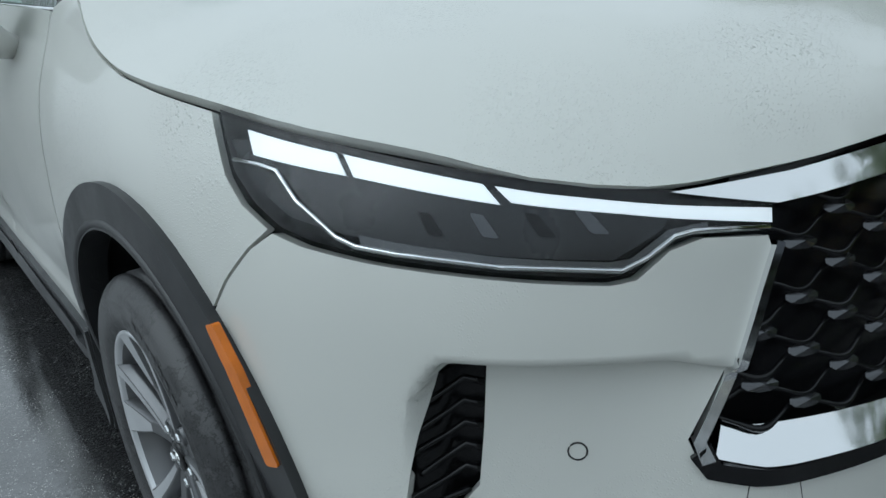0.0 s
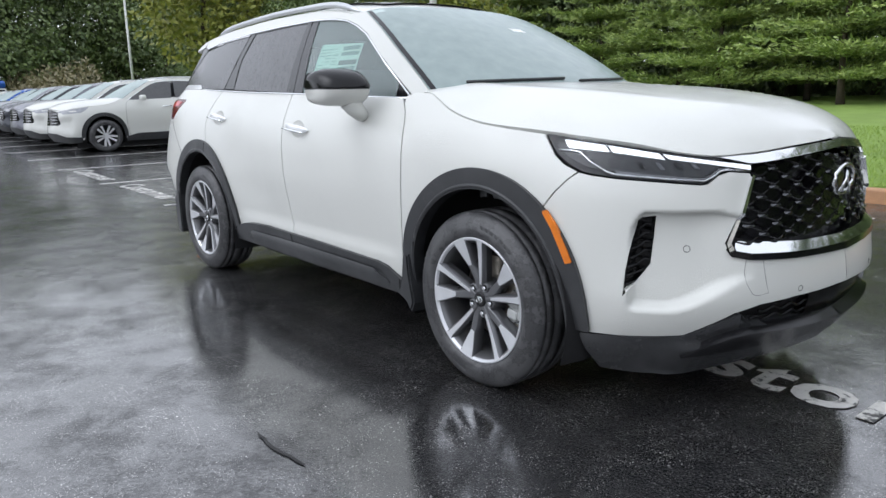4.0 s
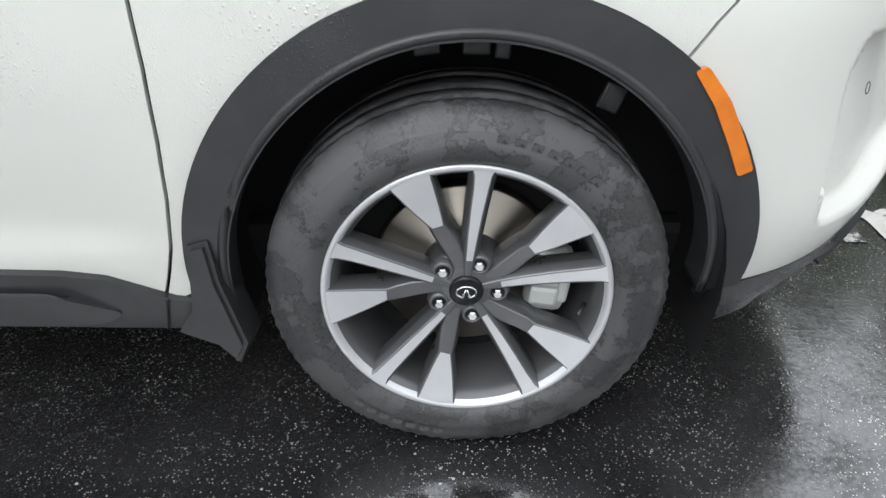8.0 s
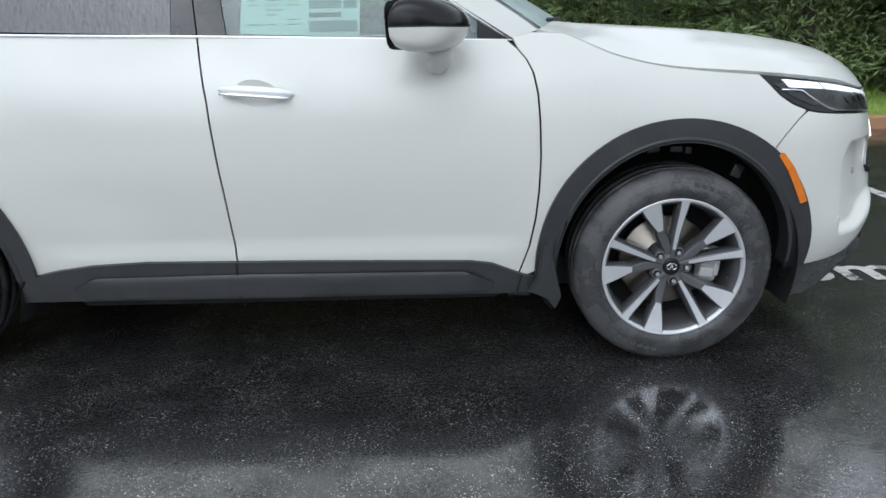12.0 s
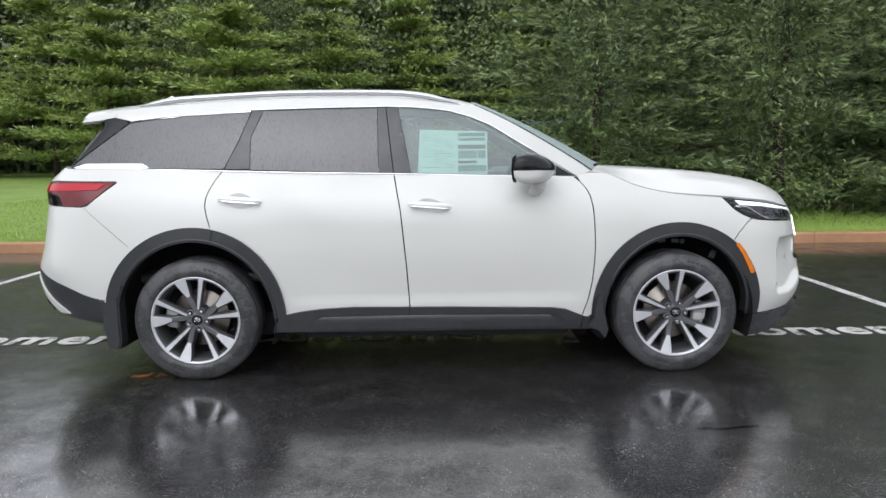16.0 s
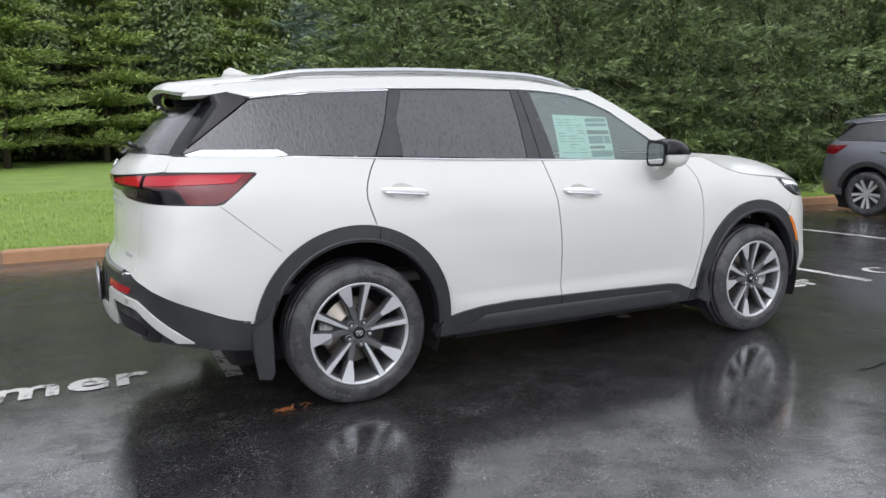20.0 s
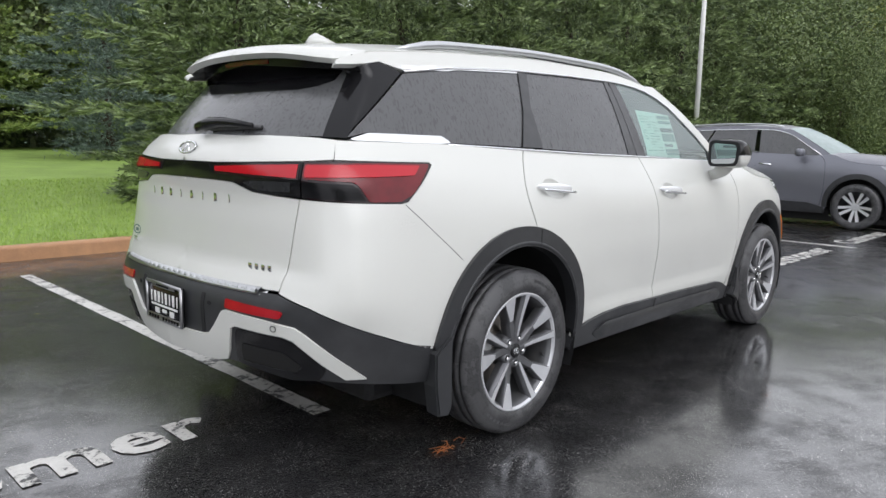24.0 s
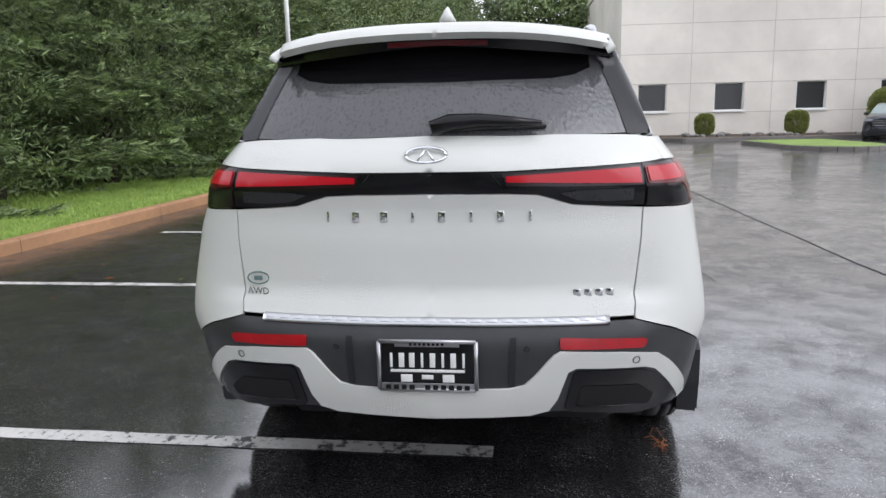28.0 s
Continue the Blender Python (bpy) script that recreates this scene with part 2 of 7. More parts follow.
def make_asphalt():
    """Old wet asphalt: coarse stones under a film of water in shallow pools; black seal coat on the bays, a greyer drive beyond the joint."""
    m = material("asphalt_wet", (0.02, 0.02, 0.02), 0.5, Specular_IOR_Level=0.15, Coat_Weight=1.0, Coat_Roughness=0.05, Coat_IOR=2.6)
    n = Nodes(m)
    pool = n.math("ADD", n.math("MULTIPLY", n.noise(0.42, 5.0, 0.62), 0.6), n.math("MULTIPLY", n.noise(2.1, 5.0, 0.6), 0.4))
    stones = n.voronoi(215.0, "Distance")
    tone = n.voronoi(215.0, "Color")
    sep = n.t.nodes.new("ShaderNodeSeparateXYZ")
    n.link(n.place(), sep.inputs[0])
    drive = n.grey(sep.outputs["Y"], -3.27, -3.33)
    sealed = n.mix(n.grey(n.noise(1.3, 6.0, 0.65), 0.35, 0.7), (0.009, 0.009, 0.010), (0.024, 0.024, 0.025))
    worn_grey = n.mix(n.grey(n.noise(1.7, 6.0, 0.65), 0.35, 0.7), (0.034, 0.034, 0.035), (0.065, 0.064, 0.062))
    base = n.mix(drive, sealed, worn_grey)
    # pale chips of stone laid bare; larger dots paint wet glints into the colour
    worn = n.grey(n.noise(5.0, 5.0, 0.65), 0.40, 0.62, 0.16, 1.0)
    pale = n.math("MULTIPLY", n.math("MULTIPLY", n.grey(tone, 0.72, 0.76), n.grey(stones, 0.46, 0.24)), worn)
    glint = n.math("MULTIPLY", n.math("MULTIPLY", n.grey(n.voronoi(75.0, "Color"), 0.86, 0.88), n.grey(n.voronoi(75.0, "Distance"), 0.30, 0.18)), worn)
    n.to(n.mix(n.math("MAXIMUM", pale, glint), base, (0.74, 0.73, 0.70)), "Base Color")
    wet = n.grey(pool, 0.42, 0.56)
    n.to(n.grey(wet, 0, 1, 0.42, 0.30), "Roughness")
    film = n.grey(n.math("ADD", n.math("MULTIPLY", n.noise(3.2, 8.0, 0.75), 0.58), n.math("MULTIPLY", n.noise(70.0, 5.0, 0.75), 0.42)), 0.43, 0.54)
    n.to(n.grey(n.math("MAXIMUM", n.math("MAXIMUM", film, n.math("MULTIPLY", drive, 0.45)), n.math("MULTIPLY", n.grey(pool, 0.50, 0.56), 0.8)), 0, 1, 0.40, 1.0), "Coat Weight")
    n.to(n.grey(wet, 0, 1, 0.13, 0.04), "Coat Roughness")
    height = n.math("ADD", n.math("ADD", n.grey(stones, 0.55, 0.0, 0.0, 0.7), n.grey(n.voronoi(85.0), 0.6, 0.0, 0.0, 0.8)), n.math("ADD", n.math("MULTIPLY", n.noise(420.0, 3.0), 0.4), n.math("MULTIPLY", n.noise(30.0, 4.0), 0.8)))
    for k, dry, damp in (("Normal", 0.6, 0.4), ("Coat Normal", 0.075, 0.028)):
        b = n.add("Bump", Distance=0.005)
        n.link(height, b.inputs["Height"])
        n.link(n.grey(wet, 0, 1, dry, damp), b.inputs["Strength"])
        n.to(b.outputs[0], k)


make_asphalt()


def make_ground(name, c1, c2, rough, scale, bump):
    n = Nodes(material(name, c1, rough))
    mottled = n.mix(n.grey(n.noise(scale, 8.0, 0.65), 0.3, 0.7), c1, c2)
    n.to(n.mix(n.grey(n.noise(scale * 0.07, 4.0), 0.35, 0.65, 0.0, 0.5), mottled, tuple(0.6 * c for c in c2)), "Base Color")
    n.to(n.bump(n.noise(scale * 6, 5.0), bump, 0.02), "Normal")


make_ground("kerb_concrete", (0.50, 0.27, 0.13), (0.38, 0.205, 0.105), 0.55, 9.0, 0.3)
make_ground("concrete_grey", (0.22, 0.20, 0.18), (0.15, 0.14, 0.13), 0.5, 6.0, 0.3)
make_ground("wall_cream", (0.90, 0.85, 0.77), (0.86, 0.81, 0.73), 0.8, 3.0, 0.1)
make_ground("wall_joint", (0.58, 0.54, 0.47), (0.53, 0.49, 0.43), 0.85, 3.0, 0.1)
make_ground("lawn_soil", (0.24, 0.35, 0.068), (0.185, 0.285, 0.050), 0.8, 14.0, 0.5)
make_ground("mulch", (0.10, 0.065, 0.04), (0.06, 0.04, 0.026), 0.9, 14.0, 0.6)
make_ground("bark", (0.10, 0.075, 0.055), (0.05, 0.038, 0.03), 0.9, 20.0, 0.7)
make_ground("pole_grey", (0.72, 0.72, 0.70), (0.62, 0.62, 0.60), 0.5, 4.0, 0.05)
make_ground("stone_grey", (0.26, 0.24, 0.22), (0.17, 0.16, 0.15), 0.6, 14.0, 0.4)


def make_leaf(name, c1, c2, rough=0.5, trans=0.15):
    n = Nodes(material(name, c1, rough))
    g = n.t.nodes.new("ShaderNodeNewGeometry")
    # bough-sized noise clumps put dark gaps and lit tips into the leaf colour
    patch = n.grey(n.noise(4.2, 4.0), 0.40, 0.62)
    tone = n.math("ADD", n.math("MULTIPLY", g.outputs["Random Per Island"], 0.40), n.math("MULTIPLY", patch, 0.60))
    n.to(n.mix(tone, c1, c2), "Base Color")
    n.b.inputs["Transmission Weight"].default_value = 0.0
    n.b.inputs["Subsurface Weight"].default_value = 0.0


# spruce range runs near-black to pale for shaded and lit boughs
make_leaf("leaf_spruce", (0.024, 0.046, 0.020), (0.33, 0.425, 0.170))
make_leaf("leaf_blue", (0.045, 0.075, 0.058), (0.26, 0.34, 0.27))
make_leaf("leaf_pine", (0.10, 0.165, 0.040), (0.40, 0.48, 0.13))
make_leaf("leaf_wood", (0.045, 0.080, 0.028), (0.21, 0.27, 0.085))
make_leaf("leaf_yellow", (0.17, 0.20, 0.03), (0.30, 0.30, 0.05))
make_leaf("leaf_far", (0.065, 0.10, 0.045), (0.17, 0.205, 0.085))
make_leaf("leaf_shrub", (0.17, 0.20, 0.05), (0.28, 0.30, 0.08))
make_leaf("leaf_brown", (0.14, 0.13, 0.06), (0.26, 0.22, 0.12))
make_leaf("grass_blade", (0.20, 0.31, 0.055), (0.33, 0.45, 0.09))
make_leaf("needle_orange", (0.30, 0.09, 0.02), (0.42, 0.15, 0.04))


def make_line_paint():
    """Road paint worn through in patches: bare spots show dark tar."""
    n = Nodes(material("line_paint", (0.6, 0.59, 0.56), 0.4))
    worn = n.math("ADD", n.math("MULTIPLY", n.noise(26.0, 6.0, 0.7), 0.6), n.math("MULTIPLY", n.noise(5.0, 3.0), 0.4))
    n.to(n.ramp(worn, [(0.425, (0.03, 0.03, 0.032)), (0.475, (0.55, 0.54, 0.51)), (0.75, (0.72, 0.71, 0.68))]), "Base Color")
    n.to(n.bump(n.noise(220.0, 3.0), 0.4, 0.004), "Normal")


make_line_paint()
make_glass("glass_screen", (0.62, 0.70, 0.68), False, 0.42)
make_glass("glass_lamp", (0.90, 0.91, 0.92), False, 0.004, 1.22)
make_plastic("pillar_trim", (0.035, 0.036, 0.038), 0.22)
make_plastic("lining", (0.30, 0.30, 0.29), 0.8)
material("satin_white", (0.80, 0.81, 0.82), 0.22, 0.35)
material("paper_white", (0.8, 0.82, 0.8), 0.6)
material("ink_soft", (0.20, 0.34, 0.30), 0.7)
material("letter_pale", (0.72, 0.72, 0.70), 0.4)
material("lamp_glow", (0.36, 0.006, 0.014), 0.10, Emission_Color=(1.0, 0.02, 0.04, 1), Emission_Strength=0.07)
make_plastic("lamp_pale", (0.30, 0.31, 0.33), 0.12)
# ---- shapes: car body surfaces -------------------------------------------------
def hermite(xs, ys, x):
    """Smooth curve through the knots (xs, ys), evaluated at the array x."""
    xs, ys, x = np.asarray(xs, float), np.asarray(ys, float), np.asarray(x, float)
    d = np.diff(ys) / np.diff(xs)
    m = np.concatenate(([d[0]], np.where(d[:-1] * d[1:] > 0, 2 * d[:-1] * d[1:] / (d[:-1] + d[1:] + 1e-12), 0), [d[-1]]))
    x = np.clip(x, xs[0], xs[-1])
    i = np.clip(np.searchsorted(xs, x, side="right") - 1, 0, len(xs) - 2)
    h = xs[i + 1] - xs[i]
    t = (x - xs[i]) / h
    return ((1 + 2 * t) * (1 - t) ** 2 * ys[i] + t * (1 - t) ** 2 * h * m[i]
            + t * t * (3 - 2 * t) * ys[i + 1] + t * t * (t - 1) * h * m[i + 1])


# plan of the car's widest line, right half, from the middle of the tail to the middle of the nose: x, half width
PLAN_X = [-2.60, -2.595, -2.56, -2.50, -2.40, -2.25, -2.0, -1.5, -0.8, 0.0, 0.8, 1.4, 1.75, 1.95, 2.09, 2.19, 2.27, 2.35, 2.42, 2.455, 2.465]
PLAN_Y = [0.0, 0.22, 0.50, 0.69, 0.825, 0.90, 0.935, 0.95, 0.952, 0.955, 0.952, 0.945, 0.925, 0.895, 0.85, 0.79, 0.71, 0.59, 0.40, 0.20, 0.0]
_k = np.arange(len(PLAN_X))
_f = np.linspace(0, len(PLAN_X) - 1, 1200)


def _spline(v):
    v = np.asarray(v, float)
    m = np.gradient(v)
    i = np.clip(_f.astype(int), 0, len(v) - 2)
    t = _f - i
    return ((1 + 2 * t) * (1 - t) ** 2 * v[i] + t * (1 - t) ** 2 * m[i] + t * t * (3 - 2 * t) * v[i + 1] + t * t * (t - 1) * m[i + 1])


PX, PY = _spline(PLAN_X), _spline(PLAN_Y)
for _ in range(60):
    PX[1:-1] = (PX[:-2] + 2 * PX[1:-1] + PX[2:]) / 4
    PY[1:-1] = (PY[:-2] + 2 * PY[1:-1] + PY[2:]) / 4
PA = np.concatenate(([0], np.cumsum(np.hypot(np.diff(PX), np.diff(PY)))))
PA -= np.interp(0.0, PX, PA)          # the way along the side: equals x on the straight flank
A_TAIL, A_NOSE = PA[0], PA[-1]
NX, NY = np.gradient(PY, PA), -np.gradient(PX, PA)     # outward normal, right half drawn with y > 0
NX, NY = -NX, -NY
if NY[600] < 0:
    NX, NY = -NX, -NY

# how far the skin lies inside the plan line, by height and by the way along the side
INSET_Z = [0.18, 0.30, 0.40, 0.48, 0.58, 0.68, 0.76, 0.86, 0.96, 1.06, 1.15, 1.22, 1.30]
INSET_A = [A_TAIL, A_TAIL + 0.55, -2.35, -2.0, -1.45, -0.6, 0.4, 1.0, 1.5, 1.9, 2.2, A_NOSE - 0.55, A_NOSE]
INSET = [
    [0.22, 0.10, 0.03, 0.005, 0.000, 0.010, 0.055, 0.070, 0.085, 0.100, 0.085, 0.095, 0.180],
    [0.24, 0.13, 0.07, 0.040, 0.018, 0.012, 0.050, 0.065, 0.080, 0.100, 0.090, 0.115, 0.200],
    [0.22, 0.12, 0.075, 0.045, 0.020, 0.006, 0.012, 0.030, 0.050, 0.065, 0.080, 0.125, 0.200],
    [0.12, 0.06, 0.02, 0.010, 0.000, 0.000, 0.004, 0.012, 0.025, 0.043, 0.075, 0.120, 0.175],
    [0.10, 0.05, 0.03, 0.015, 0.004, 0.000, 0.000, 0.006, 0.020, 0.045, 0.085, 0.125, 0.170],
    [0.10, 0.06, 0.042, 0.030, 0.018, 0.010, 0.006, 0.008, 0.016, 0.042, 0.085, 0.125, 0.170],
    [0.10, 0.06, 0.042, 0.030, 0.018, 0.010, 0.006, 0.006, 0.014, 0.040, 0.083, 0.125, 0.170],
    [0.10, 0.05, 0.035, 0.020, 0.008, 0.002, 0.000, 0.004, 0.014, 0.040, 0.085, 0.125, 0.180],
    [0.10, 0.05, 0.03, 0.010, 0.002, 0.000, 0.000, 0.004, 0.018, 0.055, 0.110, 0.160, 0.220],
    [0.12, 0.05, 0.02, 0.006, 0.000, 0.000, 0.002, 0.010, 0.035, 0.085, 0.140, 0.200, 0.280],
    [0.14, 0.07, 0.02, 0.002, 0.010, 0.020, 0.024, 0.034, 0.060, 0.120, 0.180, 0.250, 0.320],
    [0.16, 0.07, 0.000, -0.024, -0.018, -0.004, 0.010, 0.030, 0.055, 0.120, 0.190, 0.250, 0.320],
    [0.12, 0.03, -0.030, -0.046, -0.036, -0.014, -0.004, 0.004, 0.010, 0.050, 0.120, 0.200, 0.300],
]


def side(a, z, off=0.0):
    """Points of the lower body skin, right half drawn with y > 0."""
    a, z = np.atleast_1d(np.asarray(a, float)), np.atleast_1d(np.asarray(z, float))
    cols = [hermite(INSET_A, [row[k] for row in INSET], a) for k in range(len(INSET_Z))]
    V = np.stack(cols, 1)
    zk = np.asarray(INSET_Z)
    M = np.gradient(V, zk, axis=1)
    zc = np.clip(z, zk[0], zk[-1])
    i = np.clip(np.searchsorted(zk, zc, side="right") - 1, 0, len(zk) - 2)
    h = zk[i + 1] - zk[i]
    t = (zc - zk[i]) / h
    r = np.arange(len(a))
    d = ((1 + 2 * t) * (1 - t) ** 2 * V[r, i] + t * (1 - t) ** 2 * h * M[r, i]
         + t * t * (3 - 2 * t) * V[r, i + 1] + t * t * (t - 1) * h * M[r, i + 1])
    ease = lambda q: (lambda k: k * k * (3 - 2 * k))(np.clip(q, 0, 1))
    # scoop round the corner vent, with a hard upper crease
    crease = 0.805 - 0.02 * ease((a - 2.42) / 0.12) - 0.06 * ease((2.18 - a) / 0.06)
    floor_ = 0.455 + 0.105 * ease((a - 2.26) / 0.30)
    d = d + 0.046 * ease((crease - z) / 0.010) * ease((z - floor_) / 0.030) * ease((a - 2.125) / 0.03) * ease((2.60 - a) / 0.22)
    # doors: a kick-out above the sill, and the hollow ahead of the rear haunch
    d = d + 0.013 * ease((z - 0.458) / 0.020) * ease((0.80 - z) / 0.32) * ease((a + 1.0) / 0.25) * ease((0.98 - a) / 0.2)
    d = d + 0.011 * np.exp(-((a + 0.70 + 0.45 * (z - 0.75)) / 0.20) ** 2) * ease((z - 0.50) / 0.2) * ease((1.12 - z) / 0.25)
    # the tailgate's foot, kicked out over the bumper
    d = d + 0.018 * ease((z - 0.775) / 0.030) * ease((1.06 - z) / 0.24) * ease((-2.40 - a) / 0.25)
    # the edge that falls from the tail lamp's corner
    d = d - 0.016 * np.exp(-np.abs(a + 2.31) / 0.07) * ease((z - 0.58) / 0.12) * ease((1.08 - z) / 0.10)
    bx, by = np.interp(a, PA, PX), np.interp(a, PA, PY)
    nx, ny = np.interp(a, PA, NX), np.interp(a, PA, NY)
    q = np.hypot(nx, ny)
    return np.stack([bx + nx / q * (off - d), np.maximum(by + ny / q * (off - d), 0.0), z], 1)


def cabin(x, z, off=0.0):
    """Side of the glasshouse, over x and z."""
    x, z = np.atleast_1d(np.asarray(x, float)), np.atleast_1d(np.asarray(z, float))
    b = hermite([-2.4, -2.2, -1.8, -1.2, -0.2, 0.5, 0.9, 1.1], [0.69, 0.732, 0.780, 0.804, 0.812, 0.80, 0.775, 0.755], x)
    k = z - 1.25
    return np.stack([x, b - 0.34 * k - 0.28 * k * k + off, z], 1)


ROOF_X = [-2.32, -2.2, -2.05, -1.8, -1.4, -0.8, -0.3, 0.05, 0.25, 0.45]
ROOF_Z = [1.655, 1.675, 1.695, 1.722, 1.750, 1.770, 1.766, 1.735, 1.695, 1.635]


def roof(x, y, off=0.0):
    x, y = np.atleast_1d(np.asarray(x, float)), np.atleast_1d(np.asarray(y, float))
    z = hermite(ROOF_X, ROOF_Z, x)
    xe = np.interp(np.abs(y), [0.0, 0.20, 0.40, 0.50, 0.555, 0.583, 0.594], [-2.285, -2.28, -2.26, -2.235, -2.19, -2.13, -2.06])
    roll = np.clip(1 - (x - xe) / 0.05, 0, 1) ** 2 * (x < -1.9)      # the rolled rear lip
    return np.stack([x, y, z - 0.07 * np.abs(y / 0.62) ** 2.6 - 0.028 * roll + off], 1)


def screen(y, z, off=0.0):
    """Windscreen, over y and z."""
    y, z = np.atleast_1d(np.asarray(y, float)), np.atleast_1d(np.asarray(z, float))
    x = hermite([1.2, 1.26, 1.4, 1.55, 1.68, 1.75], [1.24, 1.15, 0.91, 0.62, 0.32, 0.12], z)
    return np.stack([x - 0.20 * np.abs(y / 0.72) ** 2.2 + off, y, z], 1)


def tailglass(y, z, off=0.0):
    y, z = np.atleast_1d(np.asarray(y, float)), np.atleast_1d(np.asarray(z, float))
    x = hermite([1.2, 1.30, 1.45, 1.62, 1.70], [-2.48, -2.42, -2.29, -2.12, -2.03], z)
    return np.stack([x + 0.19 * np.abs(y / 0.70) ** 2.5 - off, y, z], 1)


# ---- builders ----
from mathutils.geometry import delaunay_2d_cdt


def thing(name, label, category, group="", m=None):
    ob = tagged(new(name), label, category, group)
    if m is not None:
        ob.matrix_basis = m
    return ob


def mesh_of(name, verts, faces, mat, smooth=True):
    me = bpy.data.meshes.new(name)
    me.from_pydata([tuple(v) for v in verts], [], [tuple(f) for f in faces])
    me.materials.append(MATS[mat])
    if smooth:
        me.polygons.foreach_set("use_smooth", [True] * len(me.polygons))
    me.update()
    return me


def part(name, bm, mat, parent=None, label="", smooth=True):
    """Links a bmesh, or a finished mesh, as one object under a thing or a part."""
    if isinstance(bm, bpy.types.Mesh):
        me = bm
    else:
        me = bpy.data.meshes.new(name)
        bm.normal_update()
        bm.to_mesh(me)
        bm.free()
        me.materials.append(MATS[mat])
        if smooth:
            me.polygons.foreach_set("use_smooth", [True] * len(me.polygons))
    ob = new(name, me)
    ob.parent = parent
    return tagged(ob, label)


def inside(poly, p):
    """Even-odd test of the points p (n x 2) in the loop poly."""
    poly, p = np.asarray(poly), np.asarray(p)
    r = np.zeros(len(p), bool)
    for (x0, y0), (x1, y1) in zip(poly, np.roll(poly, -1, 0)):
        if y0 == y1:
            continue
        c = (y0 > p[:, 1]) != (y1 > p[:, 1])
        r ^= c & (p[:, 0] < (x1 - x0) * (p[:, 1] - y0) / (y1 - y0) + x0)
    return r


def rounded(pts, times=2):
    """Corner cutting, which turns an outline into a soft closed curve."""
    p = np.asarray(pts, float)
    for _ in range(times):
        q = np.roll(p, -1, 0)
        p = np.stack([0.75 * p + 0.25 * q, 0.25 * p + 0.75 * q], 1).reshape(-1, 2)
    return p


def soften(pts, r=0.02, n=4):
    """Rounds each corner of a loop by about r."""
    p = [np.asarray(q, float) for q in pts]
    out = []
    for i, c in enumerate(p):
        a, b = p[i - 1] - c, p[(i + 1) % len(p)] - c
        la, lb = np.linalg.norm(a), np.linalg.norm(b)
        k = min(r, la * 0.45, lb * 0.45)
        s, e = c + a / la * k, c + b / lb * k
        out += [(1 - t) ** 2 * s + 2 * t * (1 - t) * c + t * t * e for t in np.linspace(0, 1, n)]
    return np.array(out)


def dense(loop, step):
    out = []
    for a, b in zip(loop, np.roll(loop, -1, 0)):
        k = max(1, int(np.hypot(*(b - a)) / step))
        out += [a + (b - a) * i / k for i in range(k)]
    return np.array(out)


